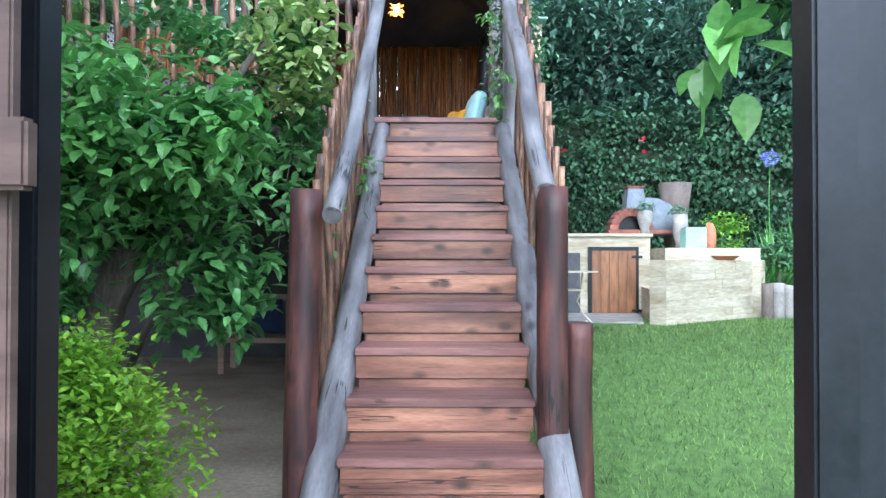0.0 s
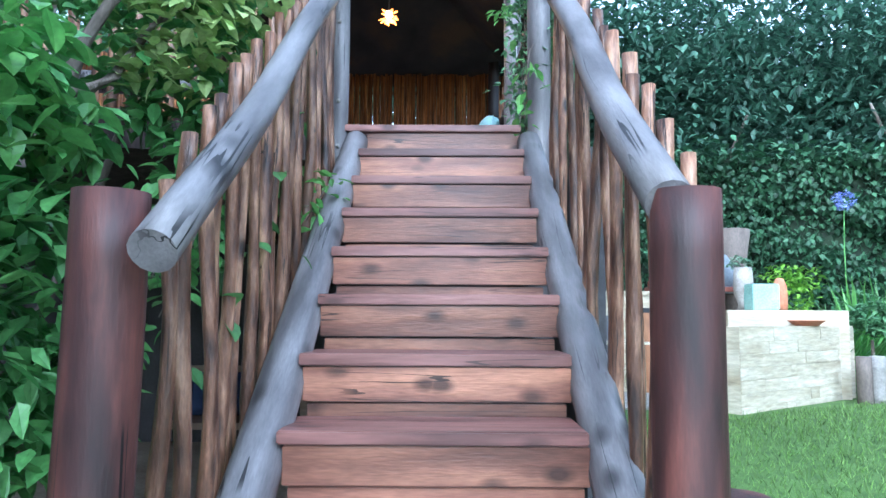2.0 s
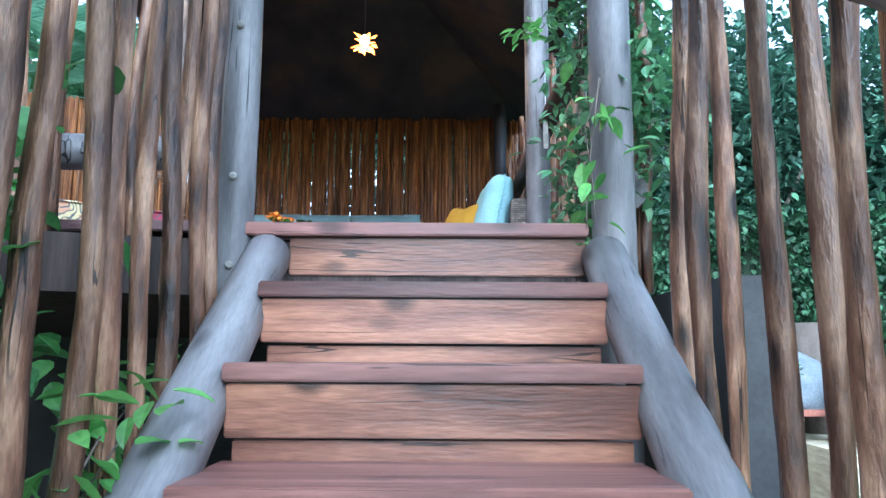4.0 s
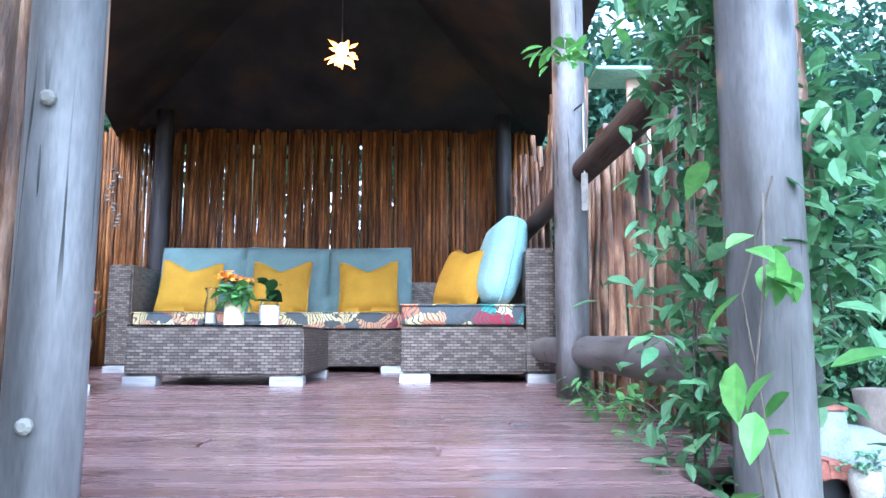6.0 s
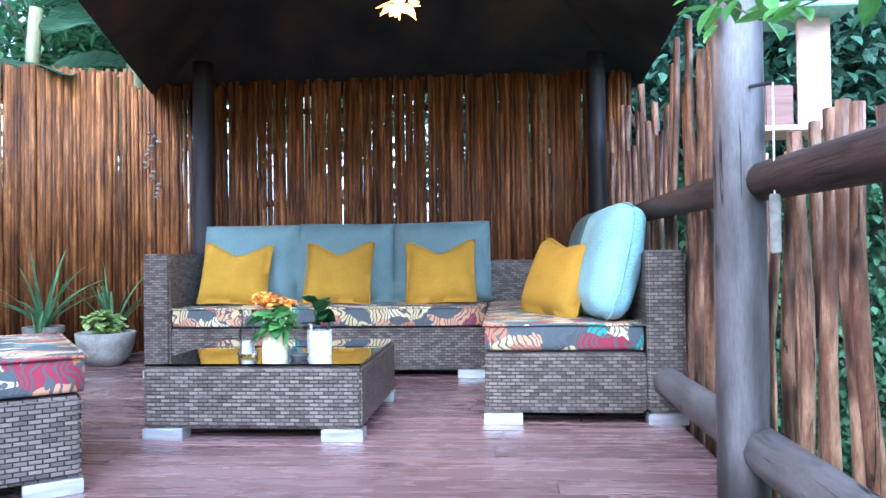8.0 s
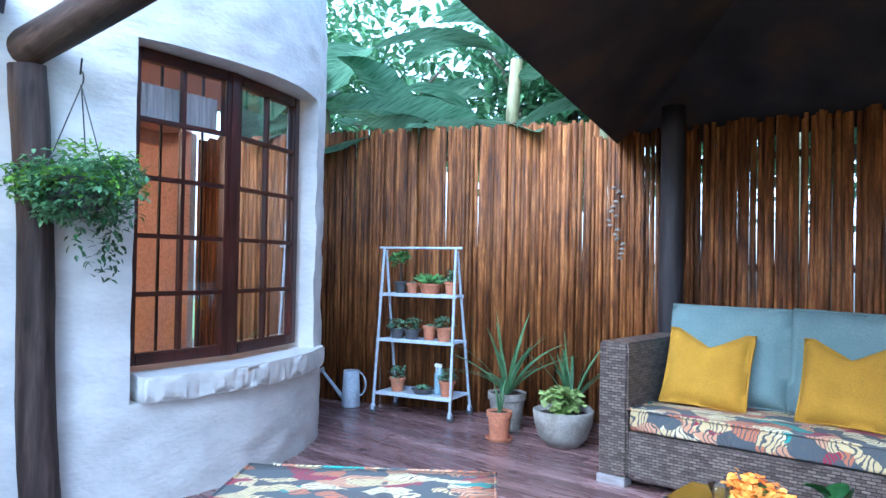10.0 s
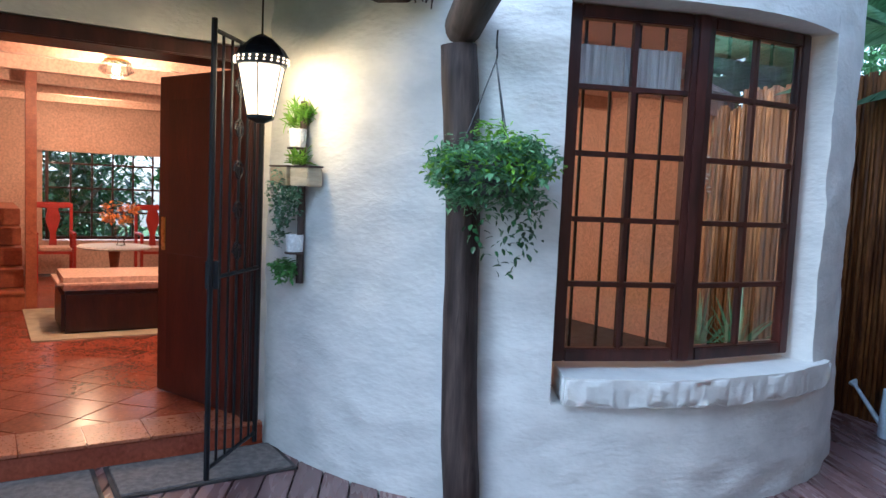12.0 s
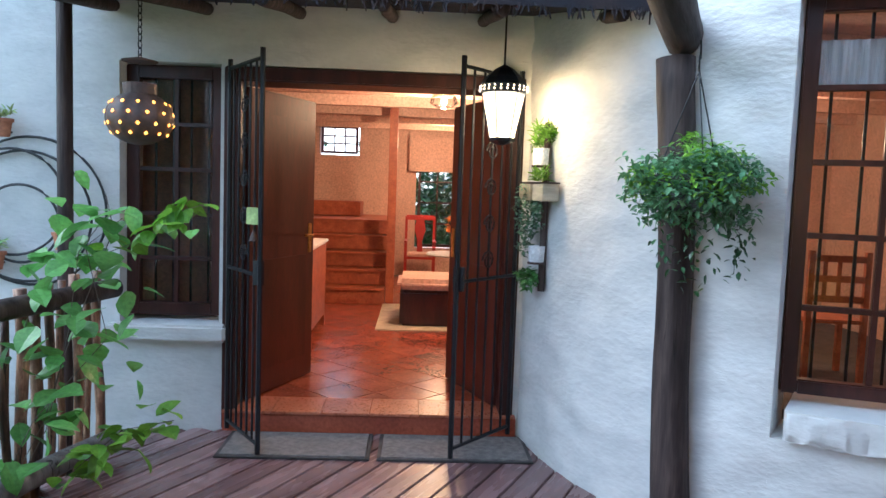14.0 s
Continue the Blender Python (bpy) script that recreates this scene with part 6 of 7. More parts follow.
# the barbecue and what stands on it, drawn a tenth too large above, are brought to size about the garden gate
SIZE = Matrix.Translation((0.008, -5.47, -1.07)) @ Matrix.Scale(0.907, 4) @ Matrix.Translation((-0.008, 5.47, 1.07))
for ob in list(scene.collection.objects):
    if ob.parent is None and ob.name.split(".")[0] in ("masonry_barbecue", "pizza_oven", "head_planter", "planter_box", "tall_vase", "terracotta_bowl", "clay_ornament"):
        ob.matrix_basis = SIZE @ ob.matrix_basis
IRON_CREAM = material("cream_wrought_iron", [(0.50, 0.45, 0.33), (0.60, 0.55, 0.42)], 0.5, (9, 9, 9), 0.1)
t = thing("garden_table", "small round cream wrought-iron garden table with scrolled legs", "table", (1.20, 1.50, -1.722))
t.scale = (1, 1, 0.72)
part("tabletop", lathe([(0.29, 0.74), (0.29, 0.755)], 30), IRON_CREAM, t)
for k in range(3):
    a = k * 2.094 + 0.3
    bm = bmesh.new()
    tube(bm, [(math.cos(a) * r, math.sin(a) * r, z) for r, z in ((0.16, 0.74), (0.14, 0.5), (0.10, 0.35), (0.17, 0.18), (0.26, 0.06), (0.27, 0.012), (0.22, 0.03), (0.20, 0.09))], 0.009, 7)
    part("scroll_leg", bm, IRON_CREAM, t, smooth=True)
part("ring", lathe([(0.145, 0.50), (0.15, 0.505), (0.145, 0.515)], 20), IRON_CREAM, t)
for i in range(26):
    x, y = 3.56 + 0.14 * i, 2.50 + 0.05 * i
    z = ground_z(x, y)
    ob = link("edging_post", pole((x, y, z - 0.1), (x + rnd.uniform(-0.01, 0.01), y, z + 0.40 + rnd.uniform(-0.03, 0.03)), 0.064, 0.062, 0, 0.06, 800 + i, 3, 12), VASE_CLAY if i % 3 == 0 else STONE, smooth=True)
    tagged(ob, "short round grey timber post edging the flower bed", "edging", "edging posts of the flower bed")

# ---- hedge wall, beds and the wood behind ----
# near-black green put on the wall as the shade between creeper leaves
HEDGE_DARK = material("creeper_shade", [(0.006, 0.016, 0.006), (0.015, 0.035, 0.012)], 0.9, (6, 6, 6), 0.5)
hedge = thing("ivy_wall", "tall garden wall covered in dark green creeper", "hedge")
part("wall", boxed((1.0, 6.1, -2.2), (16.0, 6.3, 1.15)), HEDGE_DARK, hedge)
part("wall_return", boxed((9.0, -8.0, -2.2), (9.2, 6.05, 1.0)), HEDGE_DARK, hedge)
q = np.random.default_rng(7)
n = 27000
c = np.stack([q.uniform(0.95, 9.2, n), 6.05 - np.abs(q.normal(0, 0.05, n)) - 0.10 * (np.sin(q.uniform(0, 6, n))), q.uniform(-1.9, 1.2, n)], 1)
c[:, 1] -= 0.10 * np.sin(c[:, 0] * 3.1 + np.sin(c[:, 2] * 4) * 2) + 0.08 * np.sin(c[:, 2] * 7 + c[:, 0] * 2)
leaf_mesh("ivy_leaves", c, 0.09, LEAF_IVY, hedge, 7, 0.9, aspect=0.9, kind="stuff")
c = np.stack([9.0 - np.abs(q.normal(0, 0.06, 2500)), q.uniform(-4, 6, 2500), q.uniform(-2.0, 1.1, 2500)], 1)
leaf_mesh("ivy_leaves", c, 0.14, LEAF_IVY, hedge, 8, 0.9, aspect=0.9, kind="stuff")
c = np.stack([q.uniform(1.0, 9.0, 1400), q.uniform(5.7, 6.2, 1400), q.normal(1.2, 0.10, 1400)], 1)
leaf_mesh("ivy_crest", c, 0.10, LEAF_IVY, hedge, 9, 0.3, aspect=0.8, kind="stuff")
for i, (x, z) in enumerate(((3.10, 0.80), (3.16, 0.60), (1.9, 0.62))):
    f = thing("flower", "single pink hibiscus flower on the creeper", "flower", (x, 5.83, z))
    leaf_mesh("petals", [(0, 0, 0)] * 7, 0.07, FLOWER_PINK, f, i, -0.2, aspect=0.9)

bed = [(3.75, 3.35, -1.75, 0.95), (4.15, 3.6, -1.75, 1.25), (4.6, 3.9, -1.75, 1.35), (5.1, 4.0, -1.75, 1.3), (3.75, 5.2, -1.6, 1.2), (4.6, 4.9, -1.8, 0.85), (5.4, 5.2, -1.75, 0.95), (6.3, 5.0, -1.75, 0.9), (7.2, 5.2, -1.75, 0.9), (4.1, 5.3, -1.6, 0.9), (5.0, 4.5, -1.75, 0.6)]
for i, (x, y, z, s) in enumerate(bed):
    t = thing("agapanthus", "clump of long strappy green garden leaves", "plant", (x, y, z))
    strap_leaves(t, 0.0, 70, s, 0.55 * s, LEAF_MID if i % 2 else LEAF, 60 + i, 0.026, 0.55)
for i, (x, y, s) in enumerate(((3.70, 4.1, 0.42), (3.9, 2.95, 0.22), (4.4, 3.1, 0.24), (4.5, 4.25, 0.3), (5.6, 4.25, 0.3), (6.6, 4.3, 0.35))):
    t = thing("bed_shrub", "low bright green shrub in the flower bed", "shrub", (x, y, -1.7))
    leaf_mesh("leaves", blob((0, 0, 0.45 + s), (s, s * 0.7, s), 700, 70 + i), 0.07, LEAF_LIGHT if i < 1 else LEAF_BLUE, t, 70 + i, 0)
    part("stem", pole((0, 0, 0), (0, 0, 0.5), 0.015, steps=2), BARK, t)
AGA = (4.22, 3.94, -1.76)
t = thing("agapanthus_flower", "round lilac-blue flower head on a tall stem", "flower", AGA)
part("stem", pole((0, 0, 0), (0.02, 0, 1.95), 0.006, steps=4, bend=0.02), LEAF, t)
leaf_mesh("blossoms", blob((0.02, 0, 2.0), (0.13, 0.13, 0.10), 320, 80, 30, 0.7), 0.03, FLOWER_BLUE, t, 80, 0, aspect=0.5)
strap_leaves(t, 0, 16, 0.5, 0.35, LEAF_MID, 81, 0.016)

for i, (x, y, h, r, n) in enumerate(((2.4, 7.9, 3.4, 1.9, 3000), (5.2, 8.4, 3.8, 2.3, 3400), (8.6, 8.0, 3.6, 2.4, 3200), (12.0, 6.0, 3.8, 2.6, 2400), (11.5, 0.5, 3.4, 2.6, 2000), (0.3, 8.7, 3.6, 1.9, 2400), (14, -5, 4, 3, 1400), (6.9, 7.4, 3.0, 1.9, 3000), (3.9, 7.3, 2.8, 1.6, 2600), (9.9, 4.5, 3.4, 1.9, 2200), (10.4, -3.0, 3.6, 2.2, 1800), (3.4, 11.0, 4.6, 3.2, 1500), (8.6, 11.0, 4.8, 3.4, 1500), (14.0, 9.0, 4.6, 3.2, 1300), (15.0, 3.0, 4.6, 3.2, 1300))):
    t = thing("garden_tree", "tall dark green leafy tree behind the garden wall", "tree", (x, y, -2.2))
    part("trunk", pole((0, 0, 0), (0.2, 0, h + 1.0), 0.16, 0.07, 0.10, 0.1, 90 + i, 8, 10), BARK, t, smooth=True)
    for k in range(4):
        a = k * 1.7 + i
        part("limb", pole((0.1, 0, h - 0.8 + 0.2 * k), (math.cos(a) * r * 0.7, math.sin(a) * r * 0.5, h + 0.9 + 0.2 * k), 0.06, 0.02, 0.12, 0.12, 95 + i * 4 + k, 6, 8), BARK, t, smooth=True)
    leaf_mesh("crown", np.vstack([blob((0, 0, h + 0.7), (r * 1.2, r * 0.8, 3.1), n * 4, 100 + i, 120, 0.15)]), 0.17 if i < 11 else 0.30, LEAF_WOOD, t, 100 + i, 0.4, aspect=0.5, kind="stuff")
near = thing("overhanging_branch", "leafy branch with glossy leaves hanging over the lawn", "branch")
limb(near, "branch", (4.6, -0.8, 1.6), (1.2, -1.9, 0.55), 0.04, 0.01, 120, 0.15)
limb(near, "branch", (4.6, -0.8, 1.6), (4.4, -0.6, -2.2), 0.10, 0.07, 121, 0.05)
leaf_mesh("leaves", np.vstack([blob((2.0, -1.3, 0.75), (0.85, 0.5, 0.42), 900, 121, 30), blob((2.2, -1.5, 0.35), (0.5, 0.4, 0.3), 300, 123, 16), blob((3.2, -1.0, 1.1), (1.2, 0.6, 0.5), 800, 122, 30)]), 0.11, LEAF_DARK, near, 121, 0.5, aspect=0.5)
leaf_mesh("near_leaves", blob((0.66, -3.95, -0.60), (0.11, 0.15, 0.22), 13, 124, 6), 0.11, LEAF_MID, near, 124, 0.7, aspect=0.55)

# ---- climbing vines ----
def vine(name, label, pts, n, size, spread, mat, seed, stems=3, aspect=0.48):
    v = thing(name, label, "climbing plant")
    q = np.random.default_rng(seed)
    pts = np.array(pts, float)
    for k in range(stems):
        p = pts + q.normal(0, spread * 0.35, pts.shape)
        bm = bmesh.new()
        tube(bm, [tuple(x) for x in p], 0.002, 5)
        part("stem", bm, BARK, v, smooth=True)
    i = q.integers(0, len(pts) - 1, n)
    t = q.uniform(0, 1, (n, 1))
    c = pts[i] * (1 - t) + pts[i + 1] * t + q.normal(0, 1, (n, 3)) * np.array(spread)
    leaf_mesh("leaves", c, size, mat, v, seed, 0.4, aspect=aspect)
    return v


vine("climbing_vine", "dense green climbing vine on the grey post and railing", [(0.47, 0.36, -0.1), (0.46, 0.40, 0.4), (0.48, 0.36, 1.0), (0.47, 0.40, 1.6), (0.46, 0.4, 2.2)], 1150, 0.05, 0.055, LEAF_BLUE, 130)
vine("climbing_vine", "green climbing vine hanging over the deck railing", [(0.67, 0.28, 0.25), (0.68, 0.42, 0.6), (0.67, 0.60, 0.95), (0.64, 0.85, 1.3), (0.64, 0.8, 1.7), (0.64, 0.6, 2.2)], 1900, 0.062, 0.085, LEAF_BLUE, 131)
vine("climbing_vine", "thin vine shoot reaching across to the roof post", [(0.60, 0.9, 1.30), (0.52, 1.25, 1.22), (0.46, 1.6, 1.27), (0.42, 1.75, 1.36)], 34, 0.085, 0.03, LEAF_MID, 132, 1)
vine("climbing_vine", "young vine shoots at the foot of the grey post", [(0.42, -0.02, 0.0), (0.44, 0.05, 0.12), (0.46, 0.08, 0.3), (0.46, 0.1, 0.46)], 22, 0.075, 0.035, LEAF_MID, 133, 2)
vine("climbing_vine", "green leaves creeping between the stair balusters", [(-0.62, -0.2, -0.4), (-0.60, -0.55, -0.45), (-0.58, -0.8, -0.62), (-0.52, -0.75, -0.45)], 110, 0.075, 0.07, LEAF_MID, 134, 2)
vine("climbing_vine", "broad green leaves crowding behind the stair balusters", [(-0.82, -1.6, -1.0), (-0.86, -1.25, -0.6), (-0.90, -0.9, -0.15), (-0.86, -0.6, 0.15)], 420, 0.085, 0.12, LEAF, 139, 3, 0.62)
vine("climbing_vine", "creeper leaves along the lower railing log", [(0.55, 2.0, 0.04), (0.52, 1.6, 0.04), (0.51, 1.2, 0.05), (0.50, 0.9, 0.05), (0.48, 0.6, 0.05)], 130, 0.045, 0.04, LEAF, 135, 2)
vine("deck_vine", "light green broad-leaved vine over the deck railing", [(-2.55, -0.75, -0.3), (-2.62, -0.42, 0.45), (-2.72, -0.30, 0.75), (-2.70, -0.25, 1.15), (-2.80, -0.22, 1.35)], 130, 0.13, 0.13, LEAF_MID, 136, 3, 0.75)
vine("deck_vine", "vine shoot reaching out with heart-shaped leaves", [(-2.72, -0.30, 1.1), (-2.85, -0.10, 1.2), (-2.92, 0.0, 1.32), (-3.0, 0.10, 1.36)], 30, 0.10, 0.02, LEAF_LIGHT, 137, 1, 0.75)
vine("deck_vine", "low vine shoot with light green leaves by rail", [(-2.62, -0.3, 0.2), (-2.75, -0.10, 0.38), (-2.88, 0.05, 0.44)], 34, 0.105, 0.03, LEAF_LIGHT, 138, 1, 0.75)

# ---- banana plants behind the stick fence ----
BANANA = material("banana_leaf", [(0.08, 0.18, 0.10), (0.19, 0.33, 0.21)], 0.3, (3, 30, 3), 0.2, 60, vary=0.35, translucent=0.35)
BSTEM = material("banana_stem", [(0.16, 0.15, 0.08), (0.30, 0.30, 0.16)], 0.6, (8, 8, 2), 0.3)


def banana(at, h, n, seed):
    t = thing("banana_plant", "wild banana plant with large torn glossy leaves", "tree", at)
    q = random.Random(seed)
    part("trunk", pole((0, 0, 0), (0.1, 0, h), 0.11, 0.07, 0.05, 0.06, seed, 6, 12), BSTEM, t, smooth=True)
    for k in range(n):
        a = q.uniform(0, 6.283)
        ln = q.uniform(1.0, 1.6)
        up = q.uniform(0.3, 1.35)
        w = q.uniform(0.22, 0.34)
        bm = bmesh.new()
        sx, sy = -math.sin(a), math.cos(a)
        prev = None
        st = 12
        for i in range(st + 1):
            u = i / st
            r = ln * u * math.cos(up) + 0.5 * u * u
            z = h + ln * math.sin(up) * u - 0.45 * u * u * ln
            ww = w * math.sin(math.pi * min(1, 0.12 + u * 0.9)) ** 0.6 * (1 if i % 3 else 0.86) * (0 if u < 0.14 else 1) + 0.012
            row = [bm.verts.new((math.cos(a) * r + sx * ww * f, math.sin(a) * r + sy * ww * f, z + abs(f) * ww * 0.35)) for f in (-1, -0.5, 0, 0.5, 1)]
            if prev:
                for j in range(4):
                    bm.faces.new((prev[j], prev[j + 1], row[j + 1], row[j]))
            prev = row
        part("leaf", bm, BANANA, t, smooth=True)


for i, (x, y, h) in enumerate(((-4.7, 5.6, 2.3), (-3.9, 6.2, 3.2), (-5.7, 5.5, 2.5), (-3.1, 6.3, 2.5), (-6.6, 5.0, 3.0), (-2.3, 6.8, 2.8), (-5.2, 6.6, 3.6))):
    banana((x, y + 0.75, -0.2), h + 0.1, 10, 140 + i)
for i, (x, y, h, r, n) in enumerate(((-5.5, 9.0, 3.5, 2.2, 2200), (-2.5, 9.5, 3.2, 2.2, 2400), (-8.5, 8.0, 3.5, 2.4, 1600), (-13.0, -3.8, 2.6, 2.2, 1500), (-12.0, -7.5, 2.6, 2.2, 1200), (-3.5, -7.5, 2.6, 2.2, 1200))):
    t = thing("garden_tree", "leafy green tree standing around the house", "tree", (x, y, -2.2 if y < 0 else -0.5))
    part("trunk", pole((0, 0, 0), (0.2, 0, h + 0.6), 0.13, 0.06, 0.10, 0.1, 160 + i, 8, 10), BARK, t, smooth=True)
    for k in range(3):
        a = k * 2.2 + i
        part("limb", pole((0.1, 0, h - 0.6), (math.cos(a) * r * 0.7, math.sin(a) * r * 0.5, h + 0.9), 0.05, 0.02, 0.1, 0.12, 170 + i * 4 + k, 6, 8), BARK, t, smooth=True)
    leaf_mesh("crown", blob((0, 0, h + 0.6), (r * 1.1, r * 0.8, r * 0.9), int(n * 2.6), 180 + i, 80, 0.15), 0.19, LEAF_BLUE if y > 0 else LEAF_DARK, t, 180 + i, 0.4, aspect=0.5, kind="stuff")
tagged(link("ground_upper", boxed((-12, 6.62, -0.6), (0.9, 14, -0.2)), SOIL), "dark planted soil behind the stick fence", "ground", kind="structure")
PINK = material("pale_pink_board", [(0.58, 0.40, 0.34), (0.66, 0.47, 0.40)], 0.7, (3, 14, 14), 0.2)
bh = thing("bird_feeder", "pale pink wooden bird feeder box with brown ends", "bird feeder", (0.97, 2.75, 1.20))
part("floor_board", boxed((-0.14, -0.12, -0.02), (0.16, 0.12, 0.0), 0.004), PINK, bh)
part("back_board", boxed((0.03, -0.02, 0.001), (0.15, 0.0, 0.42), 0.004), PINK, bh)
part("side_board", boxed((-0.12, -0.10, 0.001), (-0.02, 0.10, 0.15), 0.004), RED_WOOD, bh)
part("roof_board", boxed((-0.16, -0.15, 0.421), (0.2, 0.15, 0.44), 0.004), TEAL, bh)
part("post", pole((0.05, 0.05, -2.9), (0.05, 0.05, -0.02), 0.03, 0.025, seed=3), POLE_WOOD, bh)

# ---- grass ----
q = np.random.default_rng(11)
n = 90000
gx, gy = q.uniform(0.62, 7.5, n), q.uniform(-3.9, 3.9, n)
keep = (gy < 1.60 + np.maximum(gx - 2.1, 0) * 0.60) & ~((gx < 2.1) & (gy > 1.95)) & (gx < 1.6 + (gy + 5.4) * 0.75)
gx, gy = gx[keep], gy[keep]
n = len(gx)
gz = np.array([ground_z(a, b) for a, b in zip(gx, gy)])
az, hh, wd = q.uniform(0, 6.283, n), q.uniform(0.025, 0.055, n), q.uniform(0.002, 0.005, n)
ln = q.normal(0, 0.025, (n, 2))
cx, cy = np.cos(az) * wd, np.sin(az) * wd
vs = np.stack([np.stack([gx - cx, gy - cy, gz - 0.004], 1), np.stack([gx + cx, gy + cy, gz - 0.004], 1), np.stack([gx + ln[:, 0], gy + ln[:, 1], gz + hh], 1)], 1).reshape(-1, 3)
me = bpy.data.meshes.new("grass")
me.from_pydata(vs.tolist(), [], [(3 * i, 3 * i + 1, 3 * i + 2) for i in range(n)])
me.materials.append(GRASS)
tagged(new("grass", me), "short mown green grass blades", "grass", kind="stuff")

# ---- the room behind the door ----
rm = lambda *a: hbox(bmesh.new(), *a)
FLZ = 0.12
tagged(link("room_ceiling", rm(-3.2, 4.9, -7.2, -0.28, 2.42, 2.5), PLASTER_IN), "cream painted boarded ceiling of the room", "ceiling", kind="structure")
tagged(link("tower_ceiling", prism([(TC.x + 1.66 * math.cos(a), TC.y + 1.66 * math.sin(a)) for a in np.linspace(0, 2 * math.pi, 48, endpoint=False)], 2.505, 2.56), PLASTER_IN), "cream painted ceiling of the round room", "ceiling", kind="structure")
bm = bmesh.new()
hbox(bm, -3.2, -3.1, -7.2, -0.29, 0.0, 2.42)
hbox(bm, 4.9, 5.0, -7.2, -0.29, 0.0, 2.42)
hbox(bm, -3.1, -1.26, -7.2, -7.0, 0.0, 2.42)
hbox(bm, -1.26, -0.66, -7.2, -7.0, 0.0, 1.93)
hbox(bm, -1.26, -0.66, -7.2, -7.0, 2.38, 2.42)
hbox(bm, -0.66, 0.22, -7.2, -7.0, 0.0, 2.42)
hbox(bm, 0.22, 1.90, -7.2, -7.0, 0.0, 0.55)
hbox(bm, 0.22, 1.90, -7.2, -7.0, 1.95, 2.42)
hbox(bm, 1.90, 4.9, -7.2, -7.0, 0.0, 2.42)
hbox(bm, 1.9, 4.9, -4.0, -3.85, 0.0, 2.42)
# two partitions added to keep room light out of the window beside the door
hbox(bm, -1.0, -0.93, -1.22, -0.29, 0.0, 2.42)
hbox(bm, -3.1, -1.0, -1.30, -1.23, 0.0, 2.42)
tagged(link("room_walls", bm, PLASTER_IN), "warm cream plastered walls of the room", "wall", kind="structure")
fl = tagged(link("room_floor", rm(-3.1, 4.9, -7.0, -0.29, -0.1, 0.112), CHARCOAL), "glossy red clay tiled floor laid diagonally", "floor", kind="structure")
c45 = 0.7071
tiles = []
S = 0.30
for i in range(-24, 25):
    for j in range(-24, 25):
        a, b = (i * S - j * S) * c45, (i * S + j * S) * c45
        s, d = a, b - 3.6
        if -1.9 < s < 1.9 and -6.6 < d < -0.17 and len(tiles) < 300:
            m = HM @ Matrix.Translation((s, d, 0)) @ Matrix.Rotation(radians(45), 4, "Z")
            tiles.append(m)
for m in tiles:
    ob = part("tile", boxed((-0.146, -0.146, 0.113), (0.146, 0.146, 0.120), 0, m), TILE_RED, fl)
for i in range(7):
    ob = link("ceiling_beam", rm(-3.1, 4.9, -6.4 + i * 0.95, -6.3 + i * 0.95, 2.30, 2.419), PLASTER_IN)
    tagged(ob, "pale painted ceiling beam across the room", "beam", kind="structure")
st = thing("indoor_stairs", "reddish wooden box stairs rising to a landing", "staircase")
for i in range(5):
    part("step", hbox(bmesh.new(), -1.75, -0.10, -7.0, -4.05 - 0.26 * i, FLZ + 0.185 * i, FLZ + 0.185 * (i + 1) - 0.006, 0.006), ORANGE_WOOD, st)
    part("nosing", hbox(bmesh.new(), -1.75, -0.10, -4.05 - 0.26 * i - 0.001, -4.025 - 0.26 * i, FLZ + 0.185 * (i + 1) - 0.032, FLZ + 0.185 * (i + 1) - 0.006, 0.004), ORANGE_WOOD, st)
part("landing_box", hbox(bmesh.new(), -1.4, -0.55, -6.6, -6.0, 1.05, 1.25, 0.01), ORANGE_WOOD, st)
part("newel", hbox(bmesh.new(), -0.095, 0.0, -4.15, -4.05, FLZ, 2.42, 0.004), ORANGE_WOOD, st)
for k, (s, z, w, h, c) in enumerate(((-1.24, 1.95, 0.56, 0.42, 3), (0.25, 0.57, 1.62, 1.36, 6))):
    w_ = tagged(new("window_%d" % (k + 3)), "multi-pane window at the back of the room", "window", kind="structure")
    a, b = HP(s, -7.0), HP(s + w, -7.0)
    m, ln_ = frame_matrix((a.x, a.y), (b.x, b.y), z)
    casement(w_, m, ln_, h, c, 3 if k == 0 else 4, 0.04, False, False)
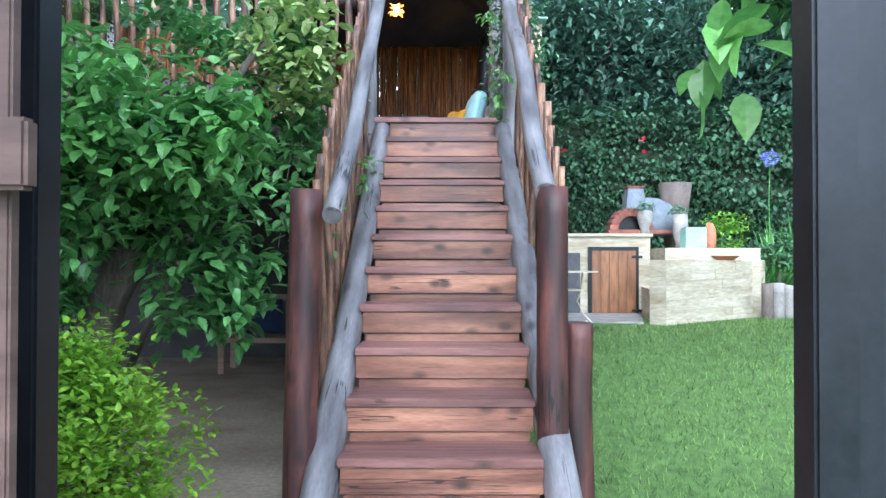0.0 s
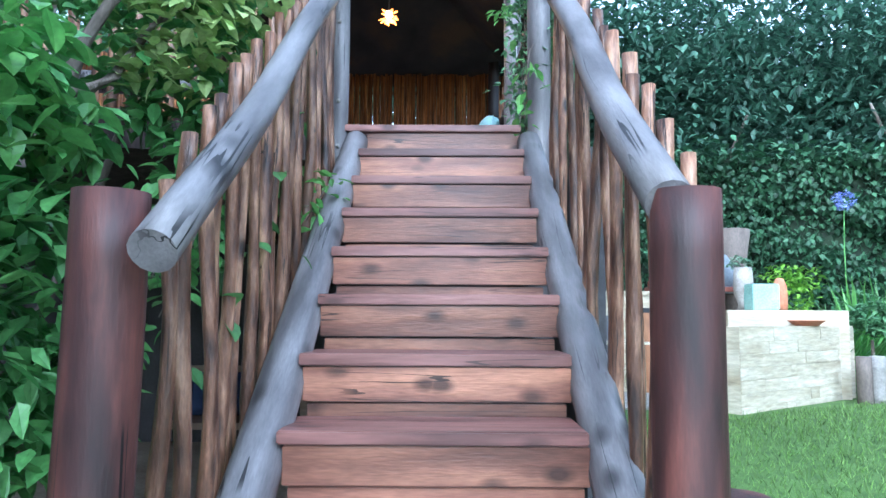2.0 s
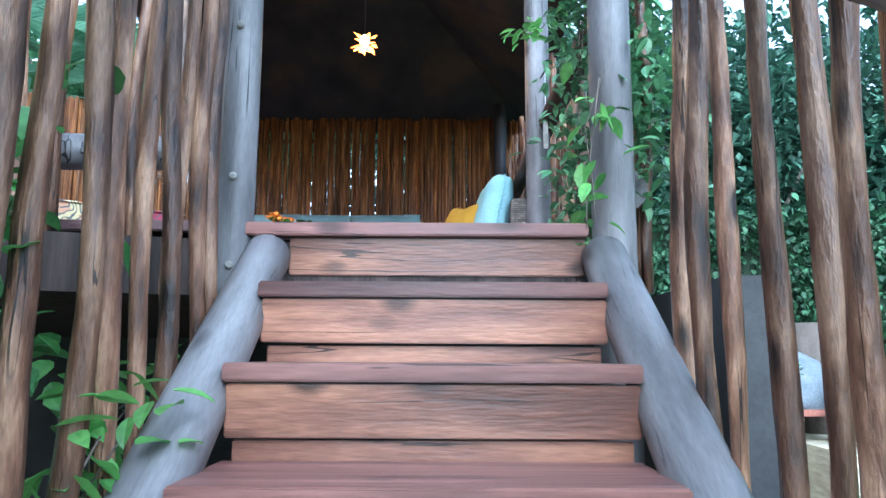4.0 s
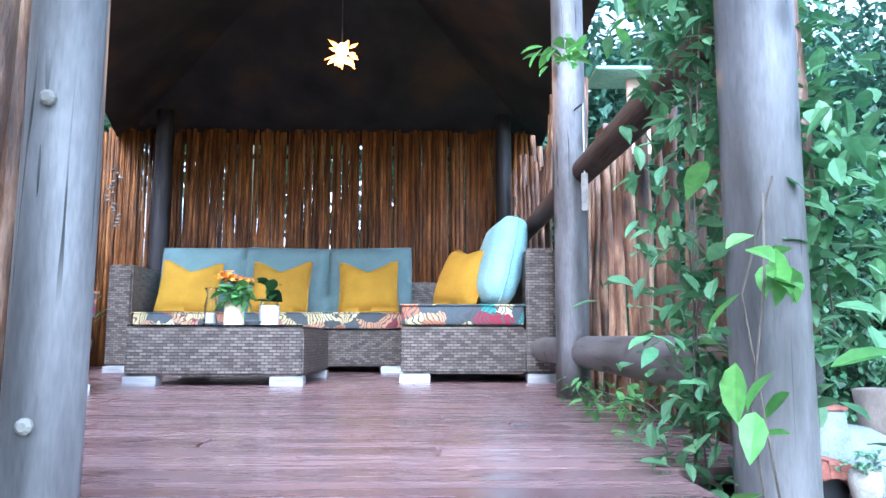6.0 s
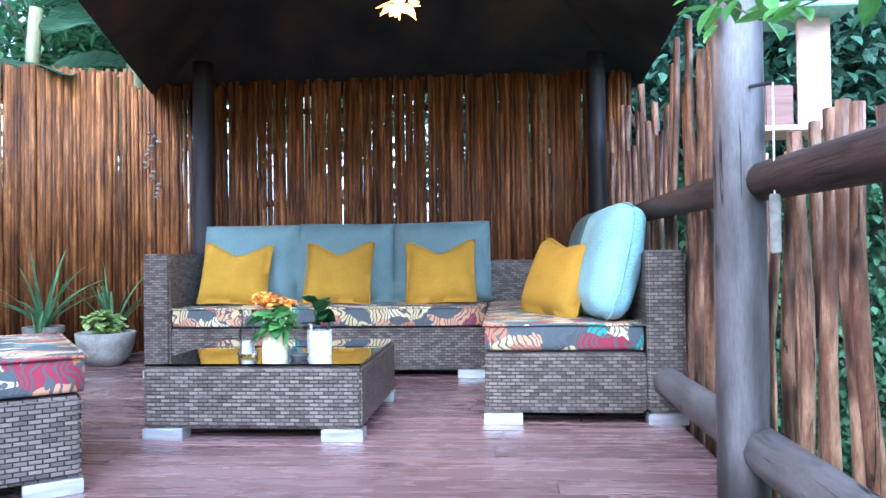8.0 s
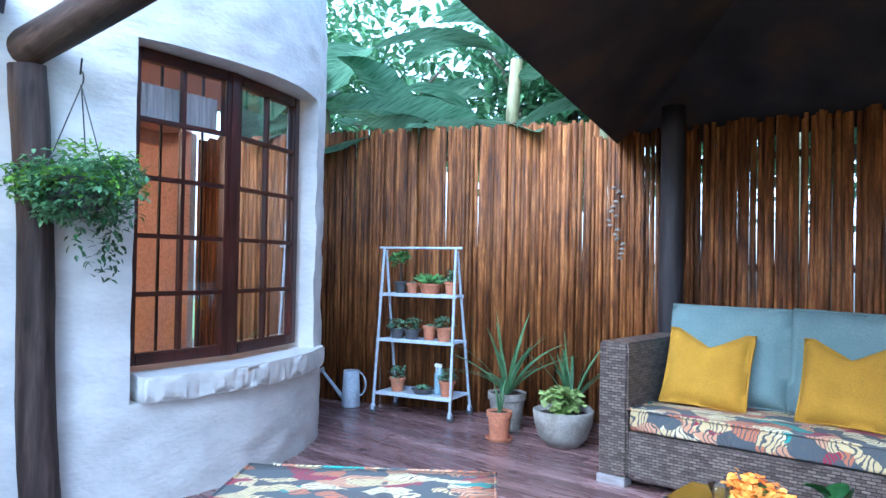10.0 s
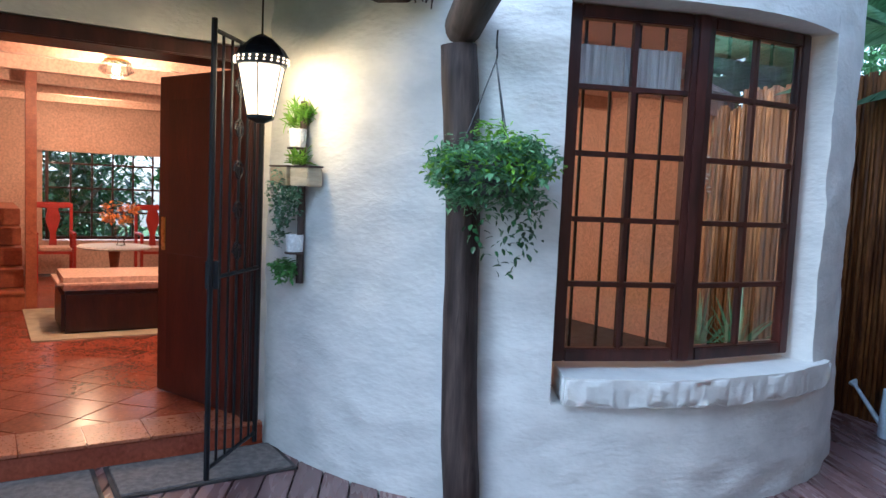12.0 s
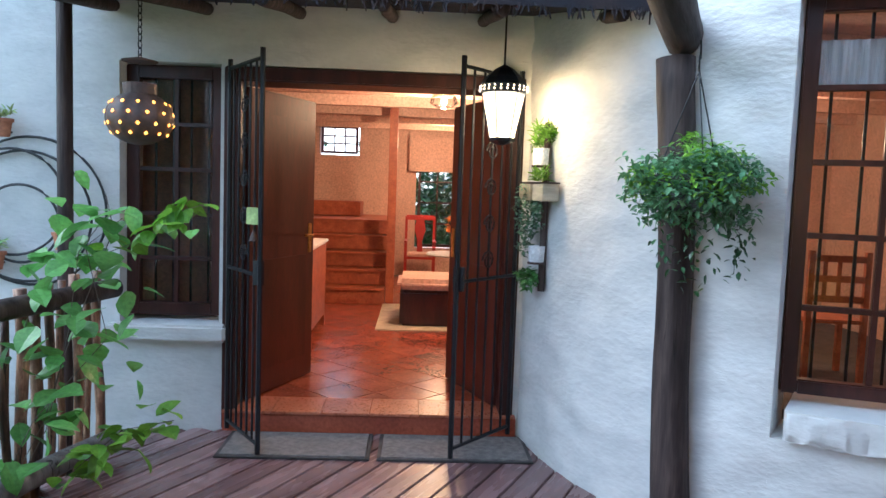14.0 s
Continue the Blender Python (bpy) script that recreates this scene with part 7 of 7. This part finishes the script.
for k, (s, d) in enumerate(((0.3, -6.2), (1.45, -6.1))):
    t = thing("armchair", "red painted wooden armchair with vase-shaped splat", "chair", tuple(HP(s, d, FLZ)), 28)
    RC = RED_CHAIR
    t.scale = (0.92, 0.92, 0.90)
    for x in (-0.22, 0.22):
        part("front_leg", boxed((0.22, x - 0.02, 0), (0.26, x + 0.02, 0.64), 0.006), RC, t)
        part("back_leg", boxed((-0.24, x - 0.02, 0), (-0.20, x + 0.02, 1.02), 0.006), RC, t)
        part("armrest", boxed((-0.2, x - 0.025, 0.641), (0.27, x + 0.025, 0.67), 0.006), RC, t)
    part("seat_frame", boxed((-0.2, -0.2, 0.38), (0.22, 0.2, 0.42), 0.006), RC, t)
    part("seat_cushion", boxed((-0.19, -0.2, 0.421), (0.23, 0.2, 0.47), 0.02), PLASTER_IN, t)
    part("splat", prism([(-0.05, 0), (0.05, 0), (0.035, 0.2), (0.09, 0.4), (0.06, 0.56), (-0.06, 0.56), (-0.09, 0.4), (-0.035, 0.2)], -0.012, 0.012, m=Matrix.Translation((-0.22, 0, 0.43)) @ Matrix(((0, 0, 1, 0), (1, 0, 0, 0), (0, 1, 0, 0), (0, 0, 0, 1)))), RC, t)
    part("crest", boxed((-0.245, -0.24, 0.98), (-0.195, 0.24, 1.06), 0.02), RC, t)
t = thing("round_table", "round pale-topped side table with flowers on it", "table", tuple(HP(0.72, -4.35, FLZ)))
part("tabletop", lathe([(0.34, 0.56), (0.36, 0.575), (0.34, 0.59)], 30), WHITE, t)
part("pedestal", lathe([(0.16, 0), (0.05, 0.05), (0.035, 0.3), (0.06, 0.56)], 16), ORANGE_WOOD, t)
t = thing("flower_vase", "glass vase with orange-brown dried flowers", "vase", tuple(HP(0.78, -4.35, FLZ + 0.59)))
part("vase", lathe([(0.05, 0), (0.03, 0.04), (0.07, 0.12), (0.05, 0.22)], 18), CLEAR, t, smooth=True)
leaf_mesh("flowers", blob((0, 0, 0.35), (0.2, 0.2, 0.13), 300, 200), 0.05, FLOWER_ORANGE, t, 200, 0)
t = thing("footstool", "dark brown storage ottoman with cream padded top", "ottoman", tuple(HP(0.72, -3.05, FLZ)), 28)
part("body", boxed((-0.35, -0.62, 0.0), (0.35, 0.62, 0.36), 0.03), BROWN_FRAME, t)
part("padded_top", boxed((-0.38, -0.65, 0.361), (0.38, 0.65, 0.47), 0.045), PLASTER_IN, t)
bm = bmesh.new()
hbox(bm, -0.12, 1.9, -4.05, -2.5, FLZ + 0.001, FLZ + 0.012)
tagged(link("rug", bm, CREAM_BRICK), "pale cream rug under the ottoman", "rug")
t = thing("sideboard", "reddish wooden sideboard with white top by the door", "cabinet")
part("body", hbox(bmesh.new(), -1.25, -0.62, -2.75, -1.35, 0.22, 0.92, 0.01), ORANGE_WOOD, t)
part("top", hbox(bmesh.new(), -1.27, -0.60, -2.77, -1.33, 0.921, 0.95, 0.006), WHITE, t)
for a in ((-1.25, -1.2, -2.75, -2.7), (-0.67, -0.62, -2.75, -2.7), (-1.25, -1.2, -1.4, -1.35), (-0.67, -0.62, -1.4, -1.35)):
    part("leg", hbox(bmesh.new(), *a, FLZ, 0.219), ORANGE_WOOD, t)
t = thing("hutch", "tall wooden wall shelf standing on the sideboard", "cabinet")
part("body", hbox(bmesh.new(), -1.25, -0.95, -2.75, -1.6, 0.951, 2.0, 0.01), ORANGE_WOOD, t)
part("cornice", hbox(bmesh.new(), -1.27, -0.90, -2.78, -1.57, 2.001, 2.06, 0.01), ORANGE_WOOD, t)
t = thing("ceiling_light", "clear glass flush ceiling light glowing warm", "lamp", tuple(HP(0.45, -2.4, 2.30)))
part("bulb", lathe([(0.01, -0.09), (0.03, -0.06), (0.02, -0.02)], 14), HOT, t)
part("glass_shade", lathe([(0.05, -0.12), (0.13, -0.07), (0.11, 0.0)], 20), CLEAR, t)
part("ceiling_plate", lathe([(0.09, 0.001), (0.09, 0.02)], 20), BRASS, t)
lamp("lamp_room", HP(0.45, -2.4, 2.16), 28, (1.0, 0.54, 0.26), 0.05)
# two unseen fills without fixtures, added to brighten round room and landing
lamp("fill_tower", HP(3.0, -1.6, 1.95), 8, (1.0, 0.55, 0.28), 0.05)
lamp("fill_landing", HP(0.6, -5.6, 2.1), 12, (1.0, 0.55, 0.26), 0.05)
t = thing("pelmet", "pale gathered fabric pelmet over the back window", "curtain")
part("valance", hbox(bmesh.new(), 0.10, 2.0, -6.99, -6.9, 1.72, 2.25, 0.01), PLASTER_IN, t)
t = thing("wall_shelf", "dark pigeonhole shelf on the warm tower wall", "shelf")
for i in range(6):
    part("shelf", hbox(bmesh.new(), 2.95, 3.75, -3.84, -3.72, 1.15 + 0.14 * i, 1.165 + 0.14 * i), ORANGE_WOOD, t)
for i in range(6):
    part("divider", hbox(bmesh.new(), 2.95 + 0.157 * i, 2.962 + 0.157 * i, -3.84, -3.725, 1.151, 1.86), ORANGE_WOOD, t)
for k, (s, d, a) in enumerate(((2.6, -1.5, 10), (3.4, -1.2, 200), (3.1, -2.2, 100))):
    t = thing("dining_chair", "reddish wooden dining chair in the round room", "chair", tuple(HP(s, d, FLZ)), a)
    for x in (-0.2, 0.2):
        part("front_leg", boxed((0.18, x - 0.02, 0), (0.22, x + 0.02, 0.44)), ORANGE_WOOD, t)
        part("back_leg", boxed((-0.22, x - 0.02, 0), (-0.18, x + 0.02, 0.98)), ORANGE_WOOD, t)
    part("seat", boxed((-0.22, -0.22, 0.441), (0.24, 0.22, 0.47), 0.01), ORANGE_WOOD, t)
    for z in (0.6, 0.75, 0.9):
        part("back_rail", boxed((-0.215, -0.18, z), (-0.19, 0.18, z + 0.05), 0.005), ORANGE_WOOD, t)
    for x in (-0.1, 0, 0.1):
        part("back_slat", boxed((-0.21, x - 0.015, 0.62), (-0.2, x + 0.015, 0.9)), ORANGE_WOOD, t)
tagged(link("roof_slab", rm(-7, 5.2, -7.4, 0.0, 3.6, 3.75), THATCH), "dark thatched house roof", "roof", kind="structure")

# ---- deck boards, last ----
for x, e, y in boards:
    part("board", boxed((x, y, -0.030), (e, y + 0.130, 0.0), 0.004), DECK_WOOD, deck)
